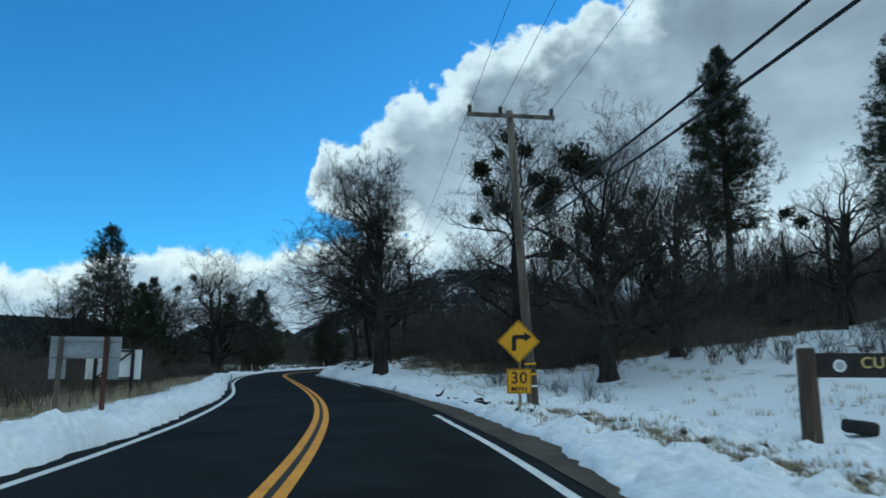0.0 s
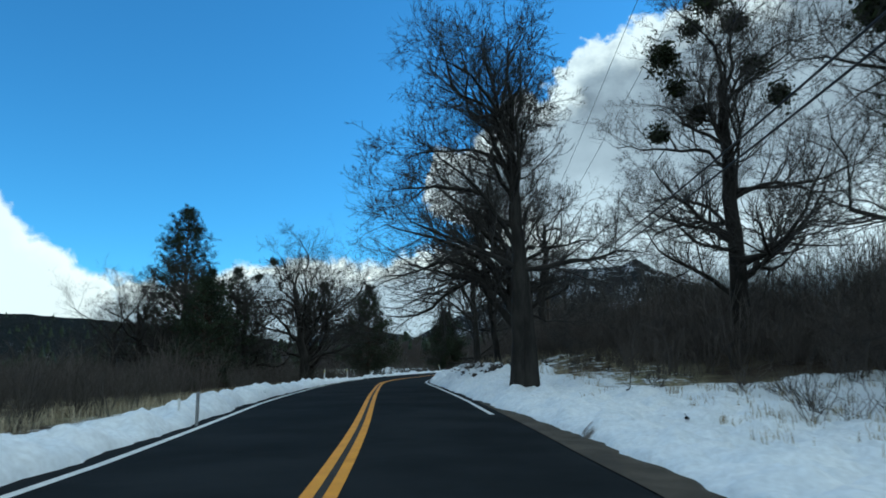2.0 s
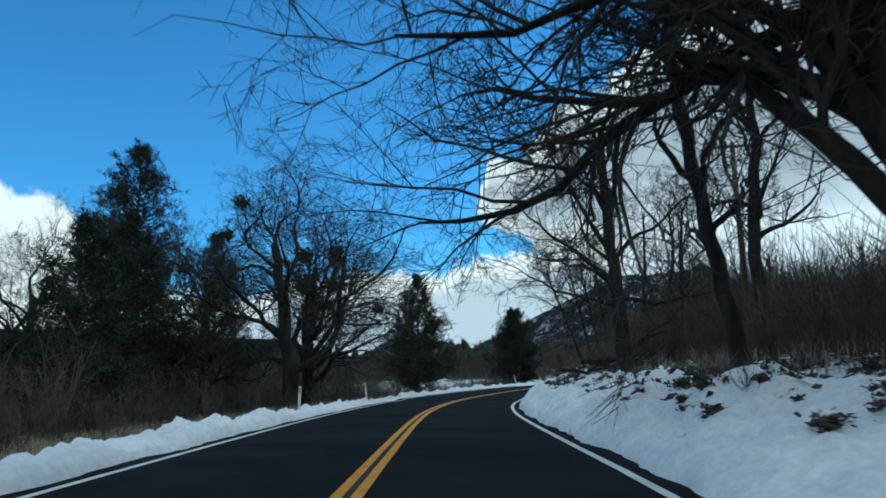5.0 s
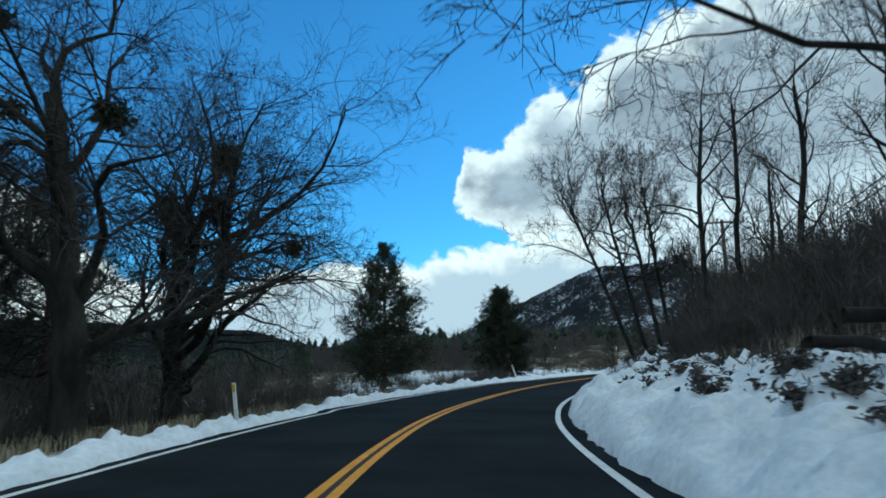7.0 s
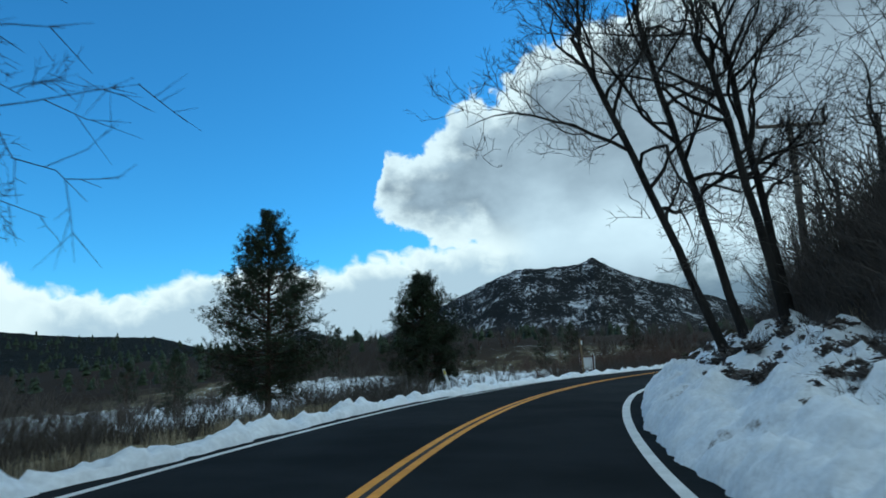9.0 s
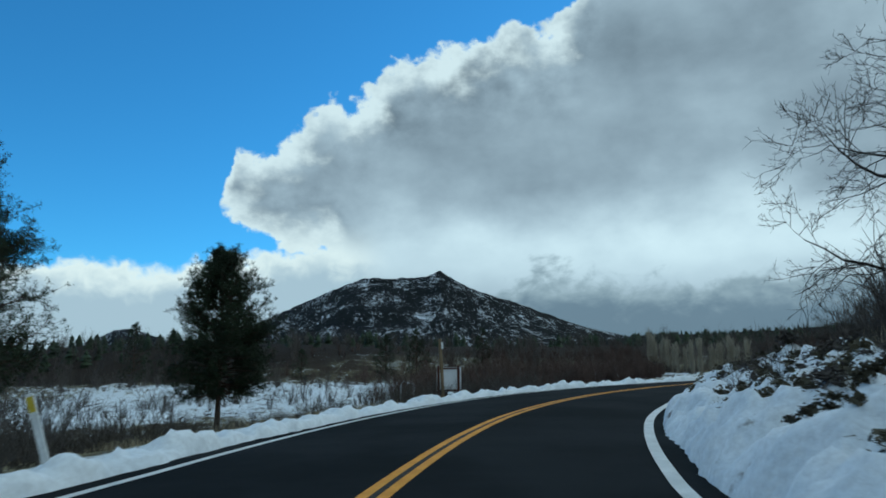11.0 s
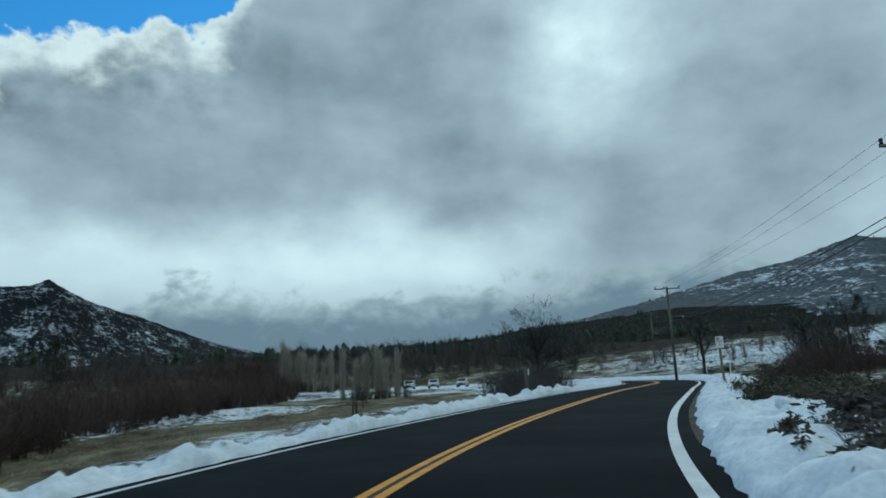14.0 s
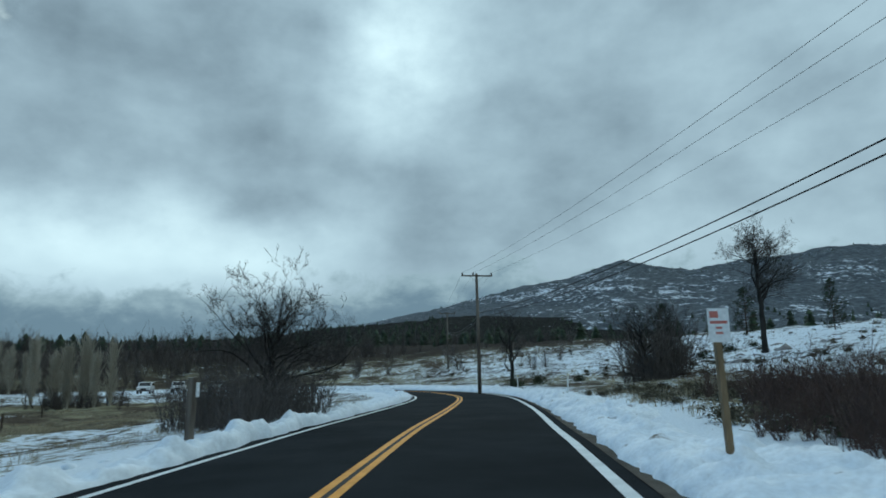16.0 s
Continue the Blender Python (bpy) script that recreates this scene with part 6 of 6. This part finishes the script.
for k, (x, y) in enumerate(((1.75, 24.3), (2.0, 23.4), (2.25, 22.6), (2.5, 21.6), (2.7, 20.6), (2.95, 19.5))):
    fallen_branch(x, y, 70 + 25 * k, 0.7, 0.05, 540 + k, "dark piece of rotten wood in the roadside snow", 0.03, 0.0, 1)
rng = np.random.default_rng(77)
for k in range(26):
    s, d = rng.uniform(72, 215), rng.uniform(5.6, 11.5)
    x, y = from_road(s, d)
    fallen_branch(float(x), float(y), rng.uniform(0, 180), rng.uniform(0.5, 1.5), rng.uniform(0.012, 0.03), 520 + k, "dead stick lying in the roadside snow", 0.02, 0.15, 2)


def boulder(x, y, size, seed, mat, label, sink=0.25, name="boulder", lift=0.0):
    bm = bmesh.new()
    bmesh.ops.create_icosphere(bm, subdivisions=2, radius=1.0)
    for v in bm.verts:
        n = noise.fractal(v.co * 1.3 + Vector((seed, 0, 0)), 0.7, 2.0, 3)
        v.co *= 1 + 0.35 * n
    bmesh.ops.scale(bm, vec=(size, size * 0.8, size * 0.62), verts=bm.verts)
    ob = part(name, bm, mat, smooth=True)
    ob.matrix_world = pose(x, y, surface_at(x, y) + lift - size * sink + 0.02, 0, 0, seed * 40)
    return tagged(ob, label, "rock")


for k, (x, y, size) in enumerate(((84.5, 168.5, 1.0), (88.0, 165.0, 1.3), (92.0, 178.0, 0.9), (76.0, 166.5, 0.8), (99.0, 168.0, 1.2))):
    boulder(x, y, size, k, ROCK, "grey granite boulder on the snowy slope")
for k in range(40):
    s, d = rng.uniform(66, 240), (rng.uniform(4.5, 6.4) if k % 2 else rng.uniform(-5.4, -4.3))
    x, y = from_road(s, d)
    tagged(boulder(float(x), float(y), rng.uniform(0.07, 0.16), 10 + k, SNOW, "clod of ploughed snow on the roadside bank", 0.1, "snow_clod"), category="snow", group="snow clods")


# ---- shrubs with leaves, grass ----
def leafy(name, spots, material, label, seed, size_low, size_high, per=240, leaf=0.022, flat_k=0.7, lift=0.0):
    rng = np.random.default_rng(seed)
    vs, fs, base = [], [], 0
    tops = surfaces_at(np.array([p[0] for p in spots]), np.array([p[1] for p in spots]))
    for (x, y, k), top in zip(spots, tops):
        size = rng.uniform(size_low, size_high) * k
        v, f = leaf_ball(rng, (0, 0, 0), size, int(per * (0.5 + size)), leaf)
        v[:, 2] *= flat_k
        vs.append(v + (x, y, top + lift + size * 0.42 * flat_k))
        fs.append(f + base)
        base += len(v)
    return tagged(solid(name, np.concatenate(vs), np.concatenate(fs), material, smooth=False), label, "shrub", kind="stuff")


leafy("sage_bank", scatter(31, 213, 225, 6.2, 9.5, 90) + scatter(33, 221, 229.5, 5.4, 7.6, 56) + scatter(38, 226, 233, 6.6, 9.0, 24) + scatter(63, 196, 212, 6.0, 9.5, 70), SAGE, "grey-green sage bushes on the cut bank", 31, 0.28, 0.6, 520)
leafy("bank_litter", scatter(61, 116, 214, 5.8, 10.5, 760), BRUSH, "small dead clumps poking through the bank's snow", 61, 0.08, 0.24, 90, 0.025)
leafy("bank_crumbs", scatter(68, 120, 213, 5.0, 8.6, 620), BRUSH, "small dark clumps of earth and leaves on the snowy bank", 68, 0.06, 0.16, 70, 0.022)
leafy("sage_verge", scatter(32, 236, 264, 6.9, 13, 85), SAGE, "grey-green sage bushes beyond the snowy verge", 32, 0.3, 0.6, 500)
leafy("dark_shrubs", [(24.4, 150.3, 0.5), (25.4, 152.2, 0.5), (26.6, 150.6, 0.6), (28.2, 149.6, 0.7), (29.6, 151.6, 0.6), (84.5, 172.2, 1.7), (93.5, 171.6, 2.0), (65.5, 182.5, 2.0), (70.0, 183.0, 1.8), (72.5, 180.0, 1.5), (101, 171, 1.7), (106, 176, 1.8)],
      MISTLE, "dark evergreen shrubs in the snow", 33, 0.55, 0.9, 700, 0.035)
leafy("slope_shrubs", scatter(34, 240, 330, 16, 90, 170, 1.0, 0.4), SAGE, "low grey shrubs scattered over the snowy slope", 34, 0.3, 0.8, 150, 0.05)
thicket("red_willow", [shrub_shape(440 + i, 1.7, 0.7, 14, 5, 1.0, 0.014) for i in range(3)], scatter(35, 233, 243, 8.0, 11.5, 90, 0.6) + scatter(65, 232.5, 238, 6.7, 8.6, 50, 0.5) + scatter(76, 240, 249, 8.6, 11.5, 50, 0.55) + scatter(45, 202, 213, 6.1, 9.5, 70, 0.65), RED_BRUSH, "dark red leafless willow bushes beside the road", 35)
thicket("bank_face_brush", LOWB, scatter(36, 118, 208, 5.6, 10.0, 200, 0.5) + scatter(46, 190, 214, 6.0, 10.5, 130, 0.5), BRUSH, "dark dead brush poking through the snow of the bank", 36, 0.5, 1.2)
thicket("cut_top_brush", TALL, scatter(37, 176, 212, 9.0, 17, 150, 0.85) + scatter(47, 118, 200, 8.8, 13, 240, 0.8) + scatter(48, 146, 200, 11, 22, 260, 1.35), BRUSH, "dark leafless brush along the top of the cut", 37)
thicket("bank_face_weeds", LOWB, scatter(52, 148, 213, 5.0, 8.0, 190, 0.42), BRUSH, "dead weeds sticking out of the snow on the bank", 52, 0.5, 1.2)
thicket("brush_bank_edge", TALL, scatter(49, 151, 173, 7.5, 10.0, 230, 0.62) + scatter(50, 151, 173, 9.0, 13.0, 130, 0.9), BRUSH, "dense dark brush above the snow of the bank", 50)
leafy("bank_stones", scatter(73, 172, 214, 4.6, 6.6, 520), SAGE, "grey-brown clods and weeds on the snowy cut", 73, 0.08, 0.24, 130, 0.024, 0.7)
leafy("bank_clumps", scatter(70, 116, 213, 5.1, 8.2, 260) + scatter(72, 201, 216, 5.6, 7.8, 70, 1.5), BRUSH, "dark dead brush half buried in the bank's snow", 70, 0.16, 0.42, 330, 0.03, 0.6)
thicket("cut_saplings", WHIP, scatter(69, 156, 186, 8.6, 20, 230, 0.85), BRUSH_GREY, "thin bare saplings crowding the top of the cut", 69)
thicket("cut_brush", TALL, scatter(71, 160, 188, 8.6, 15, 230, 1.15), BRUSH, "dense dark brush on top of the cut", 71)
thicket("bush_at_bend", TALL, [(24.6 + 1.05 * (i % 9) + 0.3 * (i // 9), 166.6 + 0.7 * (i % 9) + 0.9 * (i // 9), 0.9) for i in range(90)], BRUSH, "dark leafless bush at the inside of the bend", 38, 0.7, 1.1)
thicket("slope_thicket", TALL, [(60.5 + 1.0 * (i % 8), 168.0 + 0.8 * (i // 8), 1.5) for i in range(32)] + [(78 + 1.2 * (i % 5), 173 + (i // 5), 1.0) for i in range(15)], BRUSH, "dark leafless thicket on the slope", 39)
rng = np.random.default_rng(91)
band = []
for y, w in zip(rng.uniform(166, 300, 900), rng.exponential(1.0, 900)):
    x = float(np.interp(y, [166, 199, 219, 235, 262, 300], [-5, 7, 24, 39, 52, 58])) - w * np.interp(y, [166, 230, 300], [3, 16, 26])
    if x > np.interp(y, [166, 213, 260, 300], [-11, -19, -36, -60]):
        band.append((float(x), float(y), 1.0))
thicket("willow_band", WILLOW, band, RED_BRUSH, "band of dark reddish leafless willows across the meadow", 40, 0.6, 1.05)
thicket("valley_thicket", WILLOW, [(float(x), float(y), 1.0) for x, y in zip(rng.uniform(-110, 190, 420), rng.uniform(262, 420, 420)) if math.hypot(x - 52, y - 250) > 22] + [(float(x), float(y), 0.8) for x, y in zip(rng.uniform(58, 135, 170), rng.uniform(256, 290, 170))] + [(x + float(rng.normal(0, 1.2)), y + float(rng.normal(0, 1.5)), 0.42) for x, y in spots for _ in range(4)], BRUSH, "dark leafless woods across the valley", 41, 0.8, 1.6)
thicket("east_thicket", WILLOW, [(float(x), float(y), 0.8) for x, y in zip(rng.uniform(95, 230, 150), rng.uniform(195, 330, 150))], BRUSH, "dark leafless woods behind the snowy slope", 43, 0.7, 1.4)
edge = [(HUB[0] + math.sin(radians(a)) * r, HUB[1] + math.cos(radians(a)) * r, 0.75) for a, r in zip(rng.uniform(-50, 3, 300), rng.uniform(84, 150, 300)) if value_noise(np.array([a * 0.22]), np.array([r * 0.05]), 8)[0] > -0.25]
thicket("meadow_edge_brush", WILLOW, edge, BRUSH, "dark leafless brush along the far side of the meadow", 44, 0.5, 1.1)
thicket("field_thicket", WILLOW, [(float(x), float(y), 1.2) for x, y in zip(rng.uniform(-150, -55, 110), rng.uniform(60, 260, 110))], BRUSH, "dark leafless brush across the field", 42, 0.6, 1.3)


def grass(name, spots, label, seed, height, blades, lift=0.02):
    rng = np.random.default_rng(seed)
    p = np.repeat(np.array([(x, y) for x, y, _ in spots]), blades, 0)
    p = p + rng.normal(0, 0.14, p.shape)
    z = surfaces_at(p[:, 0], p[:, 1]) + lift
    h = rng.uniform(0.5, 1.2, len(p)) * height
    a = rng.uniform(0, 6.283, len(p))
    bend = rng.uniform(0.1, 0.6, len(p)) * h
    w = 0.008
    c, s = np.cos(a), np.sin(a)
    base = np.stack([p[:, 0], p[:, 1], z], 1)
    side = np.stack([-s * w, c * w, 0 * s], 1)
    mid = base + np.stack([c * bend * 0.35, s * bend * 0.35, h * 0.6], 1)
    tip = base + np.stack([c * bend, s * bend, h], 1)
    v = np.stack([base - side, base + side, mid + side * 0.7, tip, mid - side * 0.7], 1).reshape(-1, 3)
    i = np.arange(len(p))[:, None] * 5
    f = np.concatenate([i + (0, 1, 2), i + (0, 2, 4), i + (4, 2, 3)])
    return tagged(solid(name, v, f, GRASS, smooth=False), label, "grass", kind="stuff")


grass("dry_grass_meadow", scatter(51, 66, 104, 8.2, 22, 190, 1.0, 0.8), "tufts of dry grass in the snowy meadow", 51, 0.24, 14)
grass("dry_grass_left", scatter(52, 62, 176, -9.5, -6.2, 800), "dry grass behind the snow berm", 52, 0.42, 14)
grass("dry_grass_pasture", scatter(53, 176, 300, -40, -6.4, 1300, 1.0, 0.5), "dry grass in the snowy pasture", 53, 0.2, 12)
grass("straw_field", scatter(57, 226, 275, -36, -20, 2600), "pale dry grass strip in the pasture", 57, 0.2, 12)
rng = np.random.default_rng(93)
ditch = [(float(np.interp(f, [0, 0.5, 1], [4.4, 6.2, 6.8]) + rng.normal(0, 0.55)), float(16.5 - 8.5 * f + rng.normal(0, 0.5)), 1.0) for f in rng.uniform(0, 1, 240)]
grass("dry_grass_ditch", ditch, "flattened tan grass along a shallow snowy ditch", 58, 0.11, 18)
leafy("ditch_litter", ditch[:70], BRUSH, "dark wet litter along a shallow snowy ditch", 59, 0.06, 0.15, 70, 0.02)
grass("dry_grass_verge", scatter(54, 224, 270, 7.0, 17, 900), "dry grass beyond the snowy verge", 54, 0.24, 12)
grass("dry_grass_bank", scatter(55, 106, 206, 7.5, 12, 380), "dry grass along the bank's top", 55, 0.5, 12)
grass("dry_grass_snow", scatter(56, 66, 110, 5.6, 11, 70, 1.0, 0.7), "dry grass poking through the roadside snow", 56, 0.2, 12)


# ---- far woods ----
def conifer_shape(seed):
    rng = np.random.default_rng(seed)
    v, f = [], []
    for k in range(5):
        z0, z1, r = 0.02 + 0.17 * k, 0.42 + 0.13 * k, 0.34 * (1 - 0.15 * k)
        n, b = 7, len(v)
        for i in range(n):
            a = i * 6.283 / n + k
            q = r * rng.uniform(0.6, 1.25)
            v.append((q * math.cos(a), q * math.sin(a), z0 + rng.uniform(-0.04, 0.04)))
        v.append((rng.normal(0, 0.01), rng.normal(0, 0.01), min(z1, 1.0)))
        for i in range(n):
            f.append((b + i, b + (i + 1) % n, b + n))
    return np.array(v), np.array(f)


CONIFERS = [conifer_shape(600 + i) for i in range(5)]
LOOK_DOWN = [o for o in bpy.data.objects if o.name in ("mountain", "small_hill", "wooded_ridge", "snowy_ridge", "left_ridge")]


def slope_height(x, y):
    best = -5.0
    for o in LOOK_DOWN:
        hit, place, _, _ = o.ray_cast((x, y, 900.0), (0, 0, -1))
        if hit:
            best = max(best, place.z)
    return best


def far_wood(name, rows, label, seed, low, high):
    """Conifers on the far slopes: rows of azimuth from, to, distance from, to, and count."""
    rng = np.random.default_rng(seed)
    vs, fs, base = [], [], 0
    for a0, a1, r0, r1, count in rows:
        for _ in range(count):
            a, r = radians(rng.uniform(a0, a1)), rng.uniform(r0, r1)
            x, y = HUB[0] + math.sin(a) * r, HUB[1] + math.cos(a) * r
            z = max(slope_height(x, y), height_at(x, y))
            h = rng.uniform(low, high)
            v, f = CONIFERS[int(rng.integers(5))]
            vs.append(v * (h * rng.uniform(0.8, 1.3), h * rng.uniform(0.8, 1.3), h) + (x, y, z - 0.6))
            fs.append(f + base)
            base += len(v)
    return tagged(solid(name, np.concatenate(vs), np.concatenate(fs), NEEDLE, smooth=False), label, "forest", kind="stuff")


far_wood("ridge_forest", [(18, 52, 700, 1150, 640), (22, 46, 1120, 1155, 130), (46, 100, 560, 1100, 420)], "dark conifers along the wooded ridge", 71, 4, 8)
far_wood("mountain_foot_forest", [(-26, 18, 480, 900, 330), (-12, 10, 420, 560, 70)], "dark conifers at the mountain's foot", 72, 5, 10)
far_wood("left_forest", [(-60, -24, 420, 1250, 260), (-60, -20, 300, 420, 40)], "dark conifers across the far field", 73, 7, 14)
far_wood("crest_snags", [(52, 90, 1780, 1910, 150)], "thin burnt trees along the snowy crest", 74, 4, 7)
far_wood("valley_woods", [(4, 60, 235, 560, 700), (60, 100, 210, 480, 220), (-42, 4, 190, 480, 420)], "dark mixed woods across the valley floor", 75, 3, 6.5)
